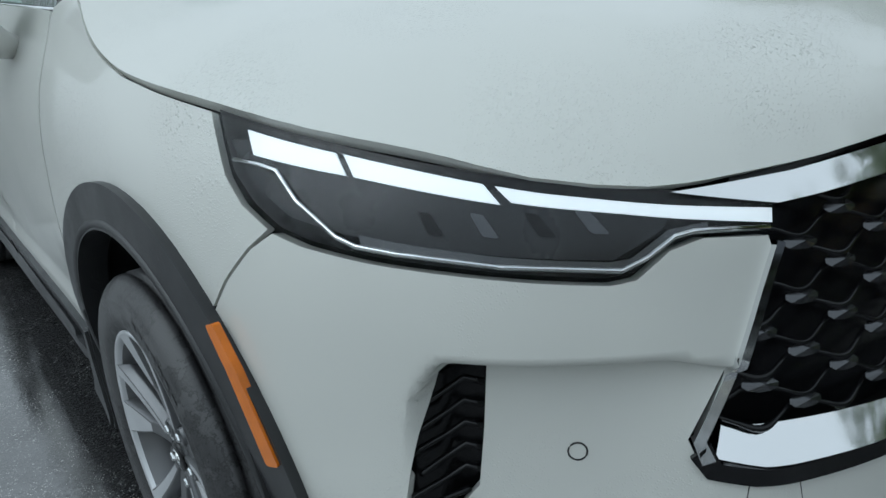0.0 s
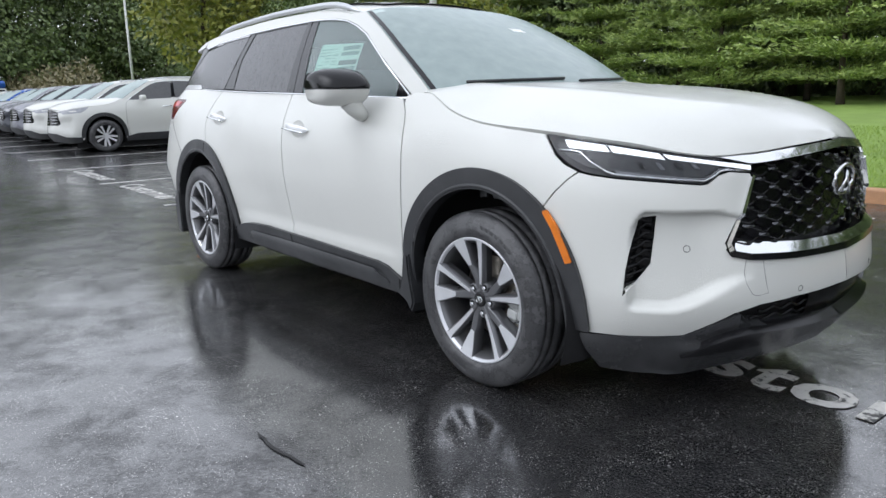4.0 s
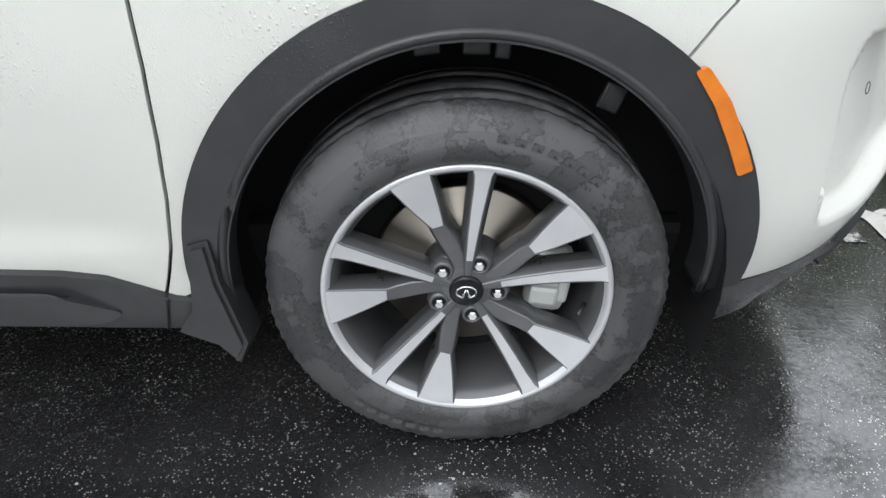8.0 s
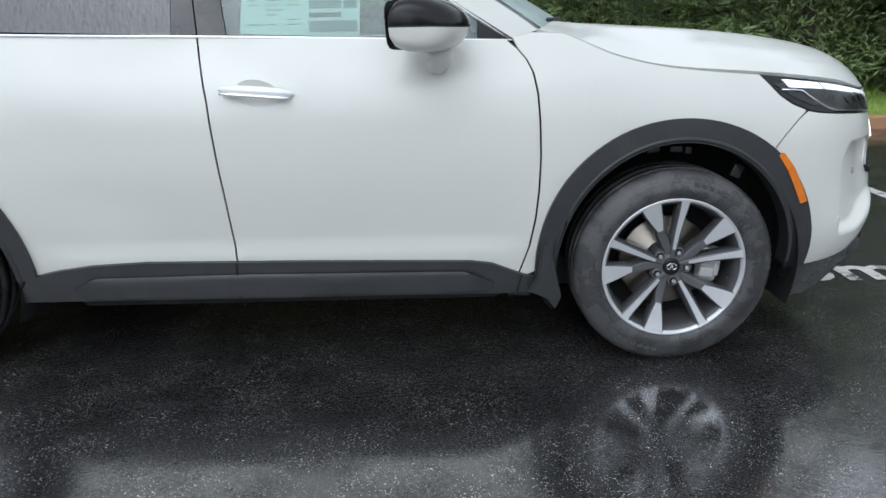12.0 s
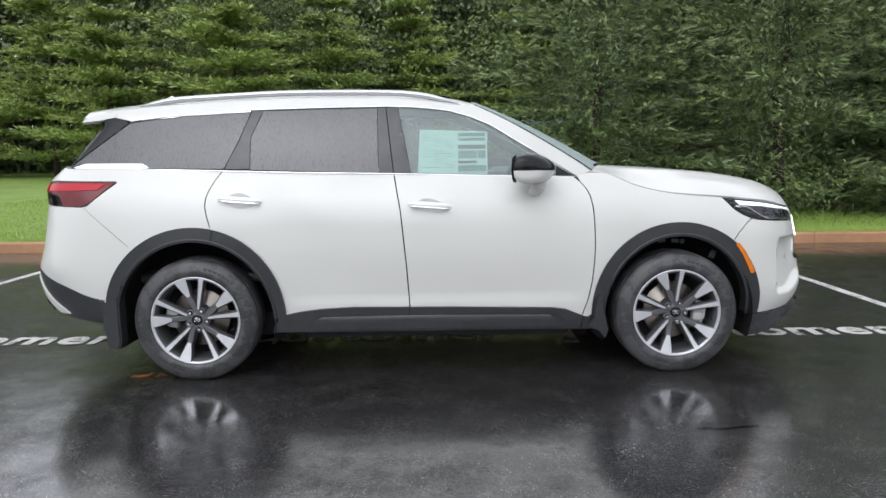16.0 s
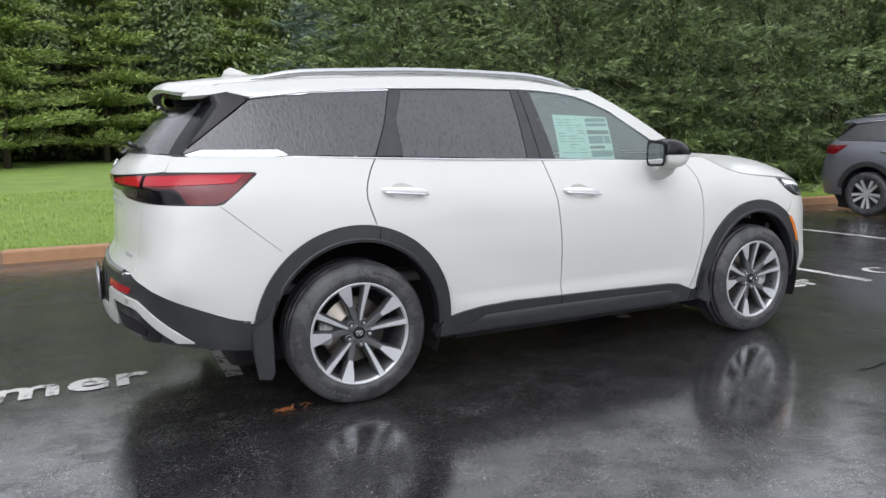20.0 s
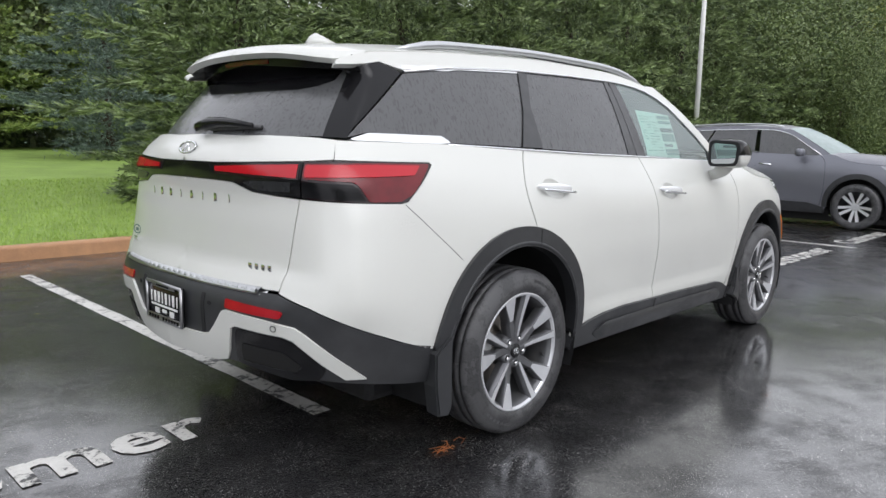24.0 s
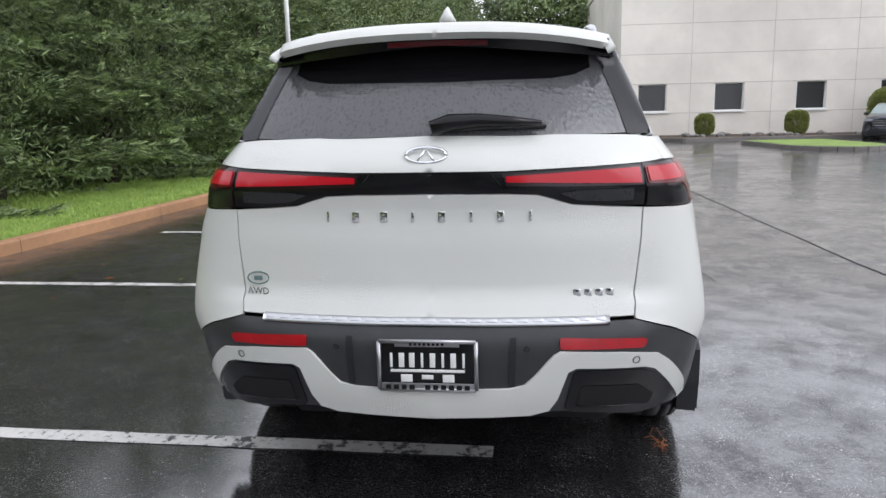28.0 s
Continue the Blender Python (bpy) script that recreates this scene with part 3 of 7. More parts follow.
def sheet(name, outline, surf, off=0.0, thick=0.0, step=0.035, holes=(), mirror=False, lines=()):
    """A piece of skin: the outline, in the two coordinates of surf, filled with a fine net, laid on surf, with a rim of depth thick.
    mirror: on the car's left. lines: folds that the net follows."""
    loops = [dense(np.asarray(l, float), step * 0.6) for l in (outline, *holes)]
    lo, hi = loops[0].min(0), loops[0].max(0)
    gx, gy = np.meshgrid(np.arange(lo[0] + step / 2, hi[0], step), np.arange(lo[1] + step / 2, hi[1], step), indexing="ij")
    g = np.stack([gx.ravel(), gy.ravel()], 1)
    keep = inside(loops[0], g)
    for h in loops[1:]:
        keep &= ~inside(h, g)
    folds = []
    for l in lines:
        l = np.asarray(l, float)
        q = np.concatenate([l[i] + (l[i + 1] - l[i]) * np.linspace(0, 1, max(1, int(np.hypot(*(l[i + 1] - l[i])) / (step * 0.8))), endpoint=False)[:, None] for i in range(len(l) - 1)] + [l[-1:]])
        ok = inside(loops[0], q)
        for h in loops[1:]:
            ok &= ~inside(h, q)
        folds.append(q[ok])
    edge = np.concatenate(loops + folds)
    g = g[keep]
    if len(g):
        d = np.full(len(g), 9.0)
        for e in np.array_split(edge, max(1, len(edge) // 200)):
            d = np.minimum(d, np.hypot(g[:, None, 0] - e[None, :, 0], g[:, None, 1] - e[None, :, 1]).min(1))
        g = g[d > step * 0.45]
    pts = np.concatenate([edge, g])
    edges, k = [], 0
    for l in loops:
        edges += [(k + i, k + (i + 1) % len(l)) for i in range(len(l))]
        k += len(l)
    v2, _, f2, ov, _, _ = delaunay_2d_cdt([Vector(p) for p in pts], edges, [], 0, 1e-6)
    v2 = np.array([tuple(v) for v in v2])
    cen = np.array([v2[list(f)].mean(0) for f in f2])
    ok = inside(loops[0], cen)
    for h in loops[1:]:
        ok &= ~inside(h, cen)
    q = v2[np.array([tuple(f) for f in f2])]
    ok &= np.abs(np.cross(q[:, 1] - q[:, 0], q[:, 2] - q[:, 0])) > 4e-6      # no slivers along straight edges
    faces = [tuple(f) for f, o in zip(f2, ok) if o]
    p3 = surf(v2[:, 0], v2[:, 1], off)
    e = 1e-3
    nu, nv = surf(v2[:, 0] + e, v2[:, 1], off) - p3, surf(v2[:, 0], v2[:, 1] + e, off) - p3
    nn = np.cross(nu, nv)
    nn /= np.linalg.norm(nn, axis=1)[:, None] + 1e-12
    ref = p3 - np.array([0, 0, 0.7])
    if (nn * ref).sum(1).mean() < 0:
        nn = -nn
    t = np.array([np.cross(p3[f[1]] - p3[f[0]], p3[f[2]] - p3[f[0]]) @ nn[f[0]] for f in faces[:200]])
    if t.sum() < 0:
        faces = [f[::-1] for f in faces]
    nb = len(p3)
    verts = [p3]
    if thick > 0:
        cnt = {}
        for f in faces:
            for i in range(3):
                q = (f[i], f[(i + 1) % 3])
                cnt[q] = 1
        rim = [q for q in cnt if (q[1], q[0]) not in cnt and not (abs(p3[q[0]][1]) < 0.012 and abs(p3[q[1]][1]) < 0.012 and np.abs(p3[q[0]] - p3[q[1]])[[0, 2]].max() > abs(p3[q[0]][1] - p3[q[1]][1]))]      # none on the middle line
        vs = sorted({i for q in rim for i in q})
        idx = {i: nb + j for j, i in enumerate(vs)}
        verts.append(p3[vs] - nn[vs] * 0.0)
        base2 = nb + len(vs)
        idy = {i: base2 + j for j, i in enumerate(vs)}
        verts.append(p3[vs] - nn[vs] * thick)
        faces += [(idx[q[1]], idx[q[0]], idy[q[0]], idy[q[1]]) for q in rim]
    verts = np.concatenate(verts)
    if not mirror:
        verts = verts * np.array([1, -1, 1])      # the right side of the car lies at y < 0
        faces = [f[::-1] for f in faces]
    return verts, faces


def skin(name, outline, surf, mat, parent, off=0.0, thick=0.012, step=0.035, holes=(), mirror=False, label="", lines=()):
    v, f = sheet(name, outline, surf, off, thick, step, holes, mirror, lines)
    return part(name, mesh_of(name, v, f, mat), mat, parent, label)


def both(name, outline, surf, mat, parent, **k):
    return [skin(name, outline, surf, mat, parent, mirror=m, **k) for m in (False, True)]


def across(name, outline, surf, mat, parent, off=0.0, thick=0.012, step=0.035, holes=(), label=""):
    """A piece that spans the car's middle: the half outline (second or first coordinate from 0) is drawn on both sides and joined."""
    v1, f1 = sheet(name, outline, surf, off, thick, step, holes, False)
    v2, f2 = sheet(name, outline, surf, off, thick, step, holes, True)
    k = len(v1)
    bm = bmesh.new()
    me = mesh_of(name, np.concatenate([v1, v2]), list(f1) + [tuple(i + k for i in f) for f in f2], mat)
    bm.from_mesh(me)
    mid = [v for v in bm.verts if abs(v.co.y) < 4e-3]
    for v in mid:
        v.co.y = 0
    bad = [f for f in bm.faces if all(abs(v.co.y) < 1e-4 for v in f.verts)]
    bmesh.ops.delete(bm, geom=bad, context="FACES")
    bmesh.ops.remove_doubles(bm, verts=[v for v in bm.verts if abs(v.co.y) < 1e-4], dist=2e-3)
    bmesh.ops.holes_fill(bm, edges=[e for e in bm.edges if len(e.link_faces) == 1 and all(abs(v.co.y) < 0.03 for v in e.verts)], sides=8)
    bm.to_mesh(me)
    bm.free()
    me.polygons.foreach_set("use_smooth", [True] * len(me.polygons))
    return part(name, me, mat, parent, label)


def lathe(profile, n=48, axis="y"):
    """A turned body: profile of (radius, along), about the y axis."""
    vs, fs = [], []
    m = len(profile)
    for i in range(n):
        a = 2 * math.pi * i / n
        for r, y in profile:
            vs.append((r * math.cos(a), y, r * math.sin(a)))
    for i in range(n):
        for j in range(m - 1):
            k, q = i * m + j, ((i + 1) % n) * m + j
            fs.append((k, k + 1, q + 1, q))
    return vs, fs


def box_bm(bm, c, s, rot=None, bevel=0.0):
    m = Matrix.Translation(c) @ (rot.to_4x4() if rot is not None else Matrix()) @ Matrix.Diagonal((*s, 1))
    r = bmesh.ops.create_cube(bm, size=1, matrix=m)
    if bevel:
        es = list({e for v in r["verts"] for e in v.link_edges})
        bmesh.ops.bevel(bm, geom=es, offset=bevel, segments=2, affect="EDGES", profile=0.5)
    return r


def tube(pts, radius, n=8, closed=False):
    """A rod along a line of points; radius may be one per point."""
    pts = [Vector(p) for p in pts]
    rad = radius if isinstance(radius, (list, tuple)) else [radius] * len(pts)
    vs, fs = [], []
    k = len(pts)
    for i, p in enumerate(pts):
        d = (pts[(i + 1) % k] - pts[i - 1]) if closed else (pts[min(i + 1, k - 1)] - pts[max(i - 1, 0)])
        d.normalize()
        up = Vector((0, 0, 1)) if abs(d.z) < 0.9 else Vector((1, 0, 0))
        a = d.cross(up).normalized()
        b = d.cross(a)
        for j in range(n):
            t = 2 * math.pi * j / n
            vs.append(p + (a * math.cos(t) + b * math.sin(t)) * rad[i])
    for i in range(k if closed else k - 1):
        for j in range(n):
            q, r = i * n, ((i + 1) % k) * n
            fs.append((q + j, q + (j + 1) % n, r + (j + 1) % n, r + j))
    if not closed:
        fs.append(tuple(range(n))[::-1])
        fs.append(tuple(range((k - 1) * n, k * n)))
    return vs, fs


# ---- the lot: ground, markings, kerb, lawn ----
LOT = pose(0, 0, 0, 0, 0, -1.0)


def slab(name, loop, z0, z1, mat, label="", kind="structure", m=None, bevel=0.0):
    bm = bmesh.new()
    lo = [bm.verts.new((x, y, z0)) for x, y in loop]
    f = bm.faces.new(lo)
    r = bmesh.ops.extrude_face_region(bm, geom=[f])
    for v in r["geom"]:
        if isinstance(v, bmesh.types.BMVert):
            v.co.z = z1
    bmesh.ops.recalc_face_normals(bm, faces=bm.faces)
    if bevel:
        es = [e for e in bm.edges if all(abs(v.co.z - max(z0, z1)) < 1e-6 for v in e.verts)]
        bmesh.ops.bevel(bm, geom=es, offset=bevel, segments=3, affect="EDGES", profile=0.5)
    ob = part(name, bm, mat, None, label, smooth=False)
    if m is not None:
        ob.matrix_basis = m
    return tagged(ob, kind=kind)


bm = bmesh.new()
bmesh.ops.create_grid(bm, x_segments=24, y_segments=24, size=700)
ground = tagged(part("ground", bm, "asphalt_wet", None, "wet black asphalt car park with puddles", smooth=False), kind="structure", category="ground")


def marking(name, x0, x1, y0, y1, label="worn white painted parking bay line"):
    k = max(2, int((y1 - y0) / 0.25))
    bm = bmesh.new()
    rng = random.Random(int(x0 * 100))
    l = [bm.verts.new((x0 + rng.uniform(-0.006, 0.006), y0 + (y1 - y0) * i / k, 0.004)) for i in range(k + 1)]
    r = [bm.verts.new((x1 + rng.uniform(-0.006, 0.006), y0 + (y1 - y0) * i / k, 0.004)) for i in range(k + 1)]
    for i in range(k):
        bm.faces.new((l[i], r[i], r[i + 1], l[i + 1]))
    ob = part(name, bm, "line_paint", None, label, smooth=False)
    ob.matrix_basis = LOT
    return tagged(ob, category="road marking", group="parking bay lines", kind="structure")


for i in range(-9, 8):
    x = 0.97 + 2.91 * i
    marking("bay_line", x - 0.05, x + 0.05, -0.2, 4.4)


def words(name, body, x, y, size, width, label):
    """Flat painted letters, one object a word, with the built-in font."""
    cu = bpy.data.curves.new(name, "FONT")
    cu.body, cu.size, cu.offset, cu.resolution_u = body, size, 0.012, 3
    cu.space_character = 1.08
    tmp = bpy.data.objects.new(name, cu)
    me = bpy.data.meshes.new_from_object(tmp)
    bpy.data.objects.remove(tmp)
    xs = np.array([v.co.x for v in me.vertices])
    k = width / (xs.max() - xs.min())
    for v in me.vertices:
        v.co.x = (v.co.x - xs.min()) * k
        v.co.z = 0.0
    me.materials.clear()
    me.materials.append(MATS["line_paint"])
    ob = new(name, me)
    ob.matrix_basis = LOT @ pose(x, y, 0.005)
    return tagged(ob, label, "road marking", "painted bay words", "structure")


for i in range(-4, 4):
    words("painted_word", "Customer", 0.97 + 2.91 * i + 0.43, -0.06, 0.44, 2.03, "worn white painted word Customer on asphalt")

# the joint between the sealed bays and the drive, and a smear of tar
def ribbon(name, pts, w, z, mat, label, category):
    p = [Vector((x, y, 0)) for x, y in pts]
    l, r = [], []
    bm = bmesh.new()
    for i, q in enumerate(p):
        d = (p[min(i + 1, len(p) - 1)] - p[max(i - 1, 0)]).normalized()
        k = w * (0.5 if 0 < i < len(p) - 1 else 0.15)
        l.append(bm.verts.new((q.x - d.y * k, q.y + d.x * k, z)))
        r.append(bm.verts.new((q.x + d.y * k, q.y - d.x * k, z)))
    for i in range(len(p) - 1):
        bm.faces.new((l[i], r[i], r[i + 1], l[i + 1]))
    ob = part(name, bm, mat, None, label, smooth=False)
    return tagged(ob, kind="structure", category=category)


_jr = random.Random(4)
ribbon("asphalt_joint", [(-14 + 0.5 * i, -3.30 + _jr.uniform(-0.012, 0.012)) for i in range(100)], 0.022, 0.003, "black_gap", "dark open joint in the asphalt", "joint")
ribbon("tar_smear", [(1.24 + 0.03 * i, -1.85 - 0.012 * math.sin(i * 0.42) + _jr.uniform(-0.004, 0.004)) for i in range(12)], 0.014, 0.004, "gloss_black", "smooth smear of tar on wet asphalt", "tar")

# kerb of tan concrete, cast in lengths
for i in range(-14, 12):
    x = 2.48 + 3.05 * i
    ob = slab("kerb_stone", [(x + 0.006, 5.3), (x + 3.044, 5.3), (x + 3.044, 5.48), (x + 0.006, 5.48)], -0.1, 0.15, "kerb_concrete", "wet tan concrete kerb length with rounded edge", "structure", LOT, 0.025)
    tagged(ob, category="kerb", group="kerb lengths")
slab("kerb_bed", [(-41, 5.31), (37, 5.31), (37, 5.47), (-41, 5.47)], -0.1, 0.13, "concrete_grey", "dark mortar between kerb lengths", "structure", LOT)


def lawn():
    xs = np.concatenate([np.arange(-160, -12, 6.0), np.arange(-12, 20, 1.0), np.arange(20, 160, 6.0)])
    ys = np.concatenate([np.arange(5.47, 14, 0.7), np.arange(14, 130, 4.0)])
    v, f = [], []
    for x in xs:
        for y in ys:
            rise = max(0, y - 8) * 0.012
            z = 0.13 + rise + 0.02 * math.sin(x * 0.7) * math.sin(y * 0.9) * min(1, max(0, y - 5.6))
            v.append((x, y, z))
    n = len(ys)
    for i in range(len(xs) - 1):
        for j in range(n - 1):
            f.append((i * n + j, (i + 1) * n + j, (i + 1) * n + j + 1, i * n + j + 1))
    ob = part("lawn", mesh_of("lawn", v, f, "lawn_soil"), "lawn_soil", None, "mown green lawn behind the kerb")
    ob.matrix_basis = LOT
    tagged(ob, kind="structure", category="lawn")


lawn()


def quads(name, P, mat):
    """A mesh of separate four-cornered leaves, P of shape (n, 4, 3)."""
    n = len(P)
    me = bpy.data.meshes.new(name)
    me.vertices.add(4 * n)
    me.vertices.foreach_set("co", P.reshape(-1).astype(np.float32))
    me.loops.add(4 * n)
    me.loops.foreach_set("vertex_index", np.arange(4 * n, dtype=np.int32))
    me.polygons.add(n)
    me.polygons.foreach_set("loop_start", np.arange(0, 4 * n, 4, dtype=np.int32))
    me.materials.append(MATS[mat])
    me.update(calc_edges=True)
    return me


def leaves(c, axis, length, width, rng, bend=0.0):
    """Lozenge leaves at c, pointing along axis, each turned at random about it."""
    n = len(c)
    axis = axis / (np.linalg.norm(axis, axis=1)[:, None] + 1e-9)
    r = rng.normal(size=(n, 3))
    s = np.cross(axis, r)
    s /= np.linalg.norm(s, axis=1)[:, None] + 1e-9
    L, W = np.broadcast_to(length, n)[:, None], np.broadcast_to(width, n)[:, None]
    tip = c + axis * L
    tip[:, 2] -= bend * L[:, 0]
    mid = c + axis * L * 0.45
    return np.stack([c, mid + s * W * 0.5, tip, mid - s * W * 0.5], 1)


# ---- trees ----
def trunk_mesh(h, r, seed, limbs=0, spread=1.0):
    rng = random.Random(seed)
    pts = [Vector((rng.uniform(-0.04, 0.04) * i, rng.uniform(-0.04, 0.04) * i, h * i / 8)) for i in range(9)]
    vs, fs = tube(pts, [r * (1 - 0.85 * i / 8) * (1.35 if i == 0 else 1) for i in range(9)], 9)
    for _ in range(limbs):
        i = rng.randint(2, 7)
        a = rng.uniform(0, 6.28)
        l = spread * rng.uniform(0.5, 1.0)
        p0 = pts[i]
        ps = [p0 + Vector((math.cos(a) * l * t, math.sin(a) * l * t, l * (0.55 * t + 0.25 * t * t))) for t in (0, 0.35, 0.7, 1)]
        v2, f2 = tube(ps, [r * 0.35, r * 0.25, r * 0.15, r * 0.05], 6)
        k = len(vs)
        vs += v2
        fs += [tuple(q + k for q in f) for f in f2]
    return mesh_of("trunk", vs, fs, "bark")


def spruce_crown(h, radius, seed, mat, n_branch=135, per=44, low=0.12):
    """Whorls of drooping boughs that carry pointed shoots, each a slim brush with short needles along it."""
    rng = np.random.default_rng(seed)
    z0 = low + (h - low) * np.sort(rng.random(n_branch) ** 1.15)
    z0 = 0.50 * np.round(z0 / 0.50) + rng.normal(0, 0.13, n_branch)
    a = rng.random(n_branch) * 2 * np.pi
    reach = radius * (1 - np.clip(z0 / h, 0, 1) ** 1.9) * (0.58 + 0.56 * rng.random(n_branch)) + 0.12
    reach *= 1 + 0.14 * np.sin(3 * a + 4 * z0)
    base, axis = [], []
    for z, t, l in zip(z0, a, reach):
        k = max(5, int(per * l / radius * 1.4))
        s = 0.28 + 0.72 * rng.random(k) ** 0.6
        d = np.array([np.cos(t), np.sin(t)])
        lift = 0.34 * s - 0.66 * s ** 2 + 0.34 * s ** 3
        w = (rng.random(k) - 0.5) * 0.50 * l * (1.08 - s)
        base.append(np.stack([d[0] * s * l - d[1] * w, d[1] * s * l + d[0] * w, z + lift * l * 0.8 + rng.normal(0, 0.03, k)], 1))
        sg = np.sign(w) * (0.25 + 0.65 * rng.random(k))
        axis.append(np.stack([d[0] - d[1] * sg, d[1] + d[0] * sg, 0.55 - 1.0 * rng.random(k)], 1))
    base, axis = np.concatenate(base), np.concatenate(axis)
    axis /= np.linalg.norm(axis, axis=1)[:, None]
    n = len(base)
    length = 0.17 + 0.17 * rng.random(n)
    out = [leaves(base, axis, length * 1.15, 0.050, rng), leaves(base, axis, length * 1.15, 0.050, rng)]
    for j in range(7):
        u = 0.10 + 0.75 * j / 7
        r = rng.normal(size=(n, 3))
        r -= axis * (r * axis).sum(1)[:, None]
        r /= np.linalg.norm(r, axis=1)[:, None]
        out.append(leaves(base + axis * (length * u)[:, None], axis + r * (0.95 - 0.4 * u), 0.095 - 0.04 * u, 0.026, rng))
    # bare inner twigs that close the view through
    k = 9000
    c = rng.normal(size=(k, 3)) * np.array([0.24, 0.24, 0]) * radius
    c[:, 2] = low + (h * 0.85 - low) * rng.random(k)
    c[:, :2] *= (1 - c[:, 2:] / h)
    out.append(leaves(c, rng.normal(size=(k, 3)), 0.16, 0.035, rng))
    return quads("crown", np.concatenate(out), mat)


def broad_crown(h, radius, seed, mat, clumps=40, per=150, leaf=0.22, base=0.3):
    """A crown of many leafy clumps round an uneven body, with gaps."""
    rng = np.random.default_rng(seed)
    out = []
    for _ in range(clumps):
        u = rng.normal(size=3)
        u /= np.linalg.norm(u)
        r = rng.random() ** 0.4
        zc = h * (base + (1 - base) * 0.5) + u[2] * r * h * (1 - base) * 0.5
        k = 1 - 0.35 * max(0, (zc / h - 0.6) / 0.4)
        cc = np.array([u[0] * r * radius * k, u[1] * r * radius * k, zc])
        cr = radius * (0.22 + 0.2 * rng.random())
        q = rng.normal(size=(per, 3))
        q /= np.linalg.norm(q, axis=1)[:, None]
        q *= (0.55 + 0.5 * rng.random(per))[:, None] * np.array([1, 1, 0.7])
        c = cc + q * cr
        out.append(leaves(c, q + rng.normal(0, 0.5, (per, 3)) + np.array([0, 0, -0.3]), leaf * (0.6 + 0.8 * rng.random(per)), leaf * 0.6, rng))
    return quads("crown", np.concatenate(out), mat)


def pine_crown(h, radius, seed, mat, leaf=0.24):
    """Flat, spreading plates of needles on level boughs, in tiers with dark gaps between."""
    rng = np.random.default_rng(seed)
    out = []
    for i in range(120):
        z = h * (0.13 + 0.86 * rng.random() ** 1.2)
        z = 0.78 * round(z / 0.78) + rng.normal(0, 0.09)
        t = rng.random() * 6.283
        l = radius * (1.05 - 0.85 * (z / h)) * (0.55 + 0.55 * rng.random())
        for j in range(6):
            s = (0.12 + 0.88 * j / 5) * l
            k = 40
            c = np.array([np.cos(t) * s, np.sin(t) * s, z + 0.05 * s + 0.02 * s * s]) + rng.normal(0, 1, (k, 3)) * np.array([0.30, 0.30, 0.065]) * (0.4 + l * 0.15)
            ax = rng.normal(0, 0.7, (k, 3)) * np.array([1, 1, 0.5]) + np.array([np.cos(t), np.sin(t), 0.30])
            out.append(leaves(c, ax, leaf * (0.6 + 0.7 * rng.random(k)), leaf * 0.22, rng))
    return quads("crown", np.concatenate(out), mat)


def tree(name, label, trunk, crown, m, group=""):
    t = thing(name, label, "tree", group, m)
    part("trunk", trunk, None, t)
    part("crown", crown, None, t)
    return t


def at(x, y, z=0.13, turn=0.0, s=1.0, sz=None):
    return LOT @ Matrix.Translation((x, y, z)) @ Matrix.Rotation(turn, 4, "Z") @ Matrix.Diagonal((s, s, sz or s, 1))


def plant(proto, m):
    c = copy_thing(proto, m)
    c.matrix_basis = m
    return c


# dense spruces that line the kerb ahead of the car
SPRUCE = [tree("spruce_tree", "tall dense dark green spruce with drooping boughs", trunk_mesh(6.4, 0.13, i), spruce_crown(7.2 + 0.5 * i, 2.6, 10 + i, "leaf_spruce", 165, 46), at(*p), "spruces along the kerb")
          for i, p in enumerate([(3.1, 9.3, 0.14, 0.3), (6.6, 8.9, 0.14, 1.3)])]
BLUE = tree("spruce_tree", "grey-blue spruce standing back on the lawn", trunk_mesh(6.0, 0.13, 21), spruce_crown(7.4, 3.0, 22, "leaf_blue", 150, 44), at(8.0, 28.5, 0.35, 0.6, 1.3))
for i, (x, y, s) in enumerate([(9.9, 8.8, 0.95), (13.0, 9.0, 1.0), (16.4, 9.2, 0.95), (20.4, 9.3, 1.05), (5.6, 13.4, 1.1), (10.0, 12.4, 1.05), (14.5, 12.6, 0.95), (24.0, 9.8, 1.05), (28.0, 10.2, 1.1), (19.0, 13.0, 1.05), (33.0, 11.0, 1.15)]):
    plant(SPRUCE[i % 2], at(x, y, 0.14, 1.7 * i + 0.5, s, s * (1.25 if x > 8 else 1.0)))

PINE = [tree("pine_tree", "yellow-green white pine with flat spreading boughs", trunk_mesh(7.4, 0.10, 30 + i), pine_crown(7.8, 3.2, 40 + i, "leaf_pine"), at(*p), "pines at the wood's edge")
        for i, p in enumerate([(-10.1, 30.0, 0.4, 0.4, 1.4), (-1.7, 39.8, 0.5, 2.2, 1.4)])]
for i, (x, y, s) in enumerate([(-17, 32, 1.3), (-22, 36, 1.5), (-28, 36, 1.4), (-14.3, 36, 1.4), (-6, 34, 1.3), (6, 41, 1.5), (-37, 37, 1.6), (-47, 40, 1.5), (12, 40, 1.5)]):
    plant(PINE[i % 2], at(x, y, 0.4, 2.1 * i, s))

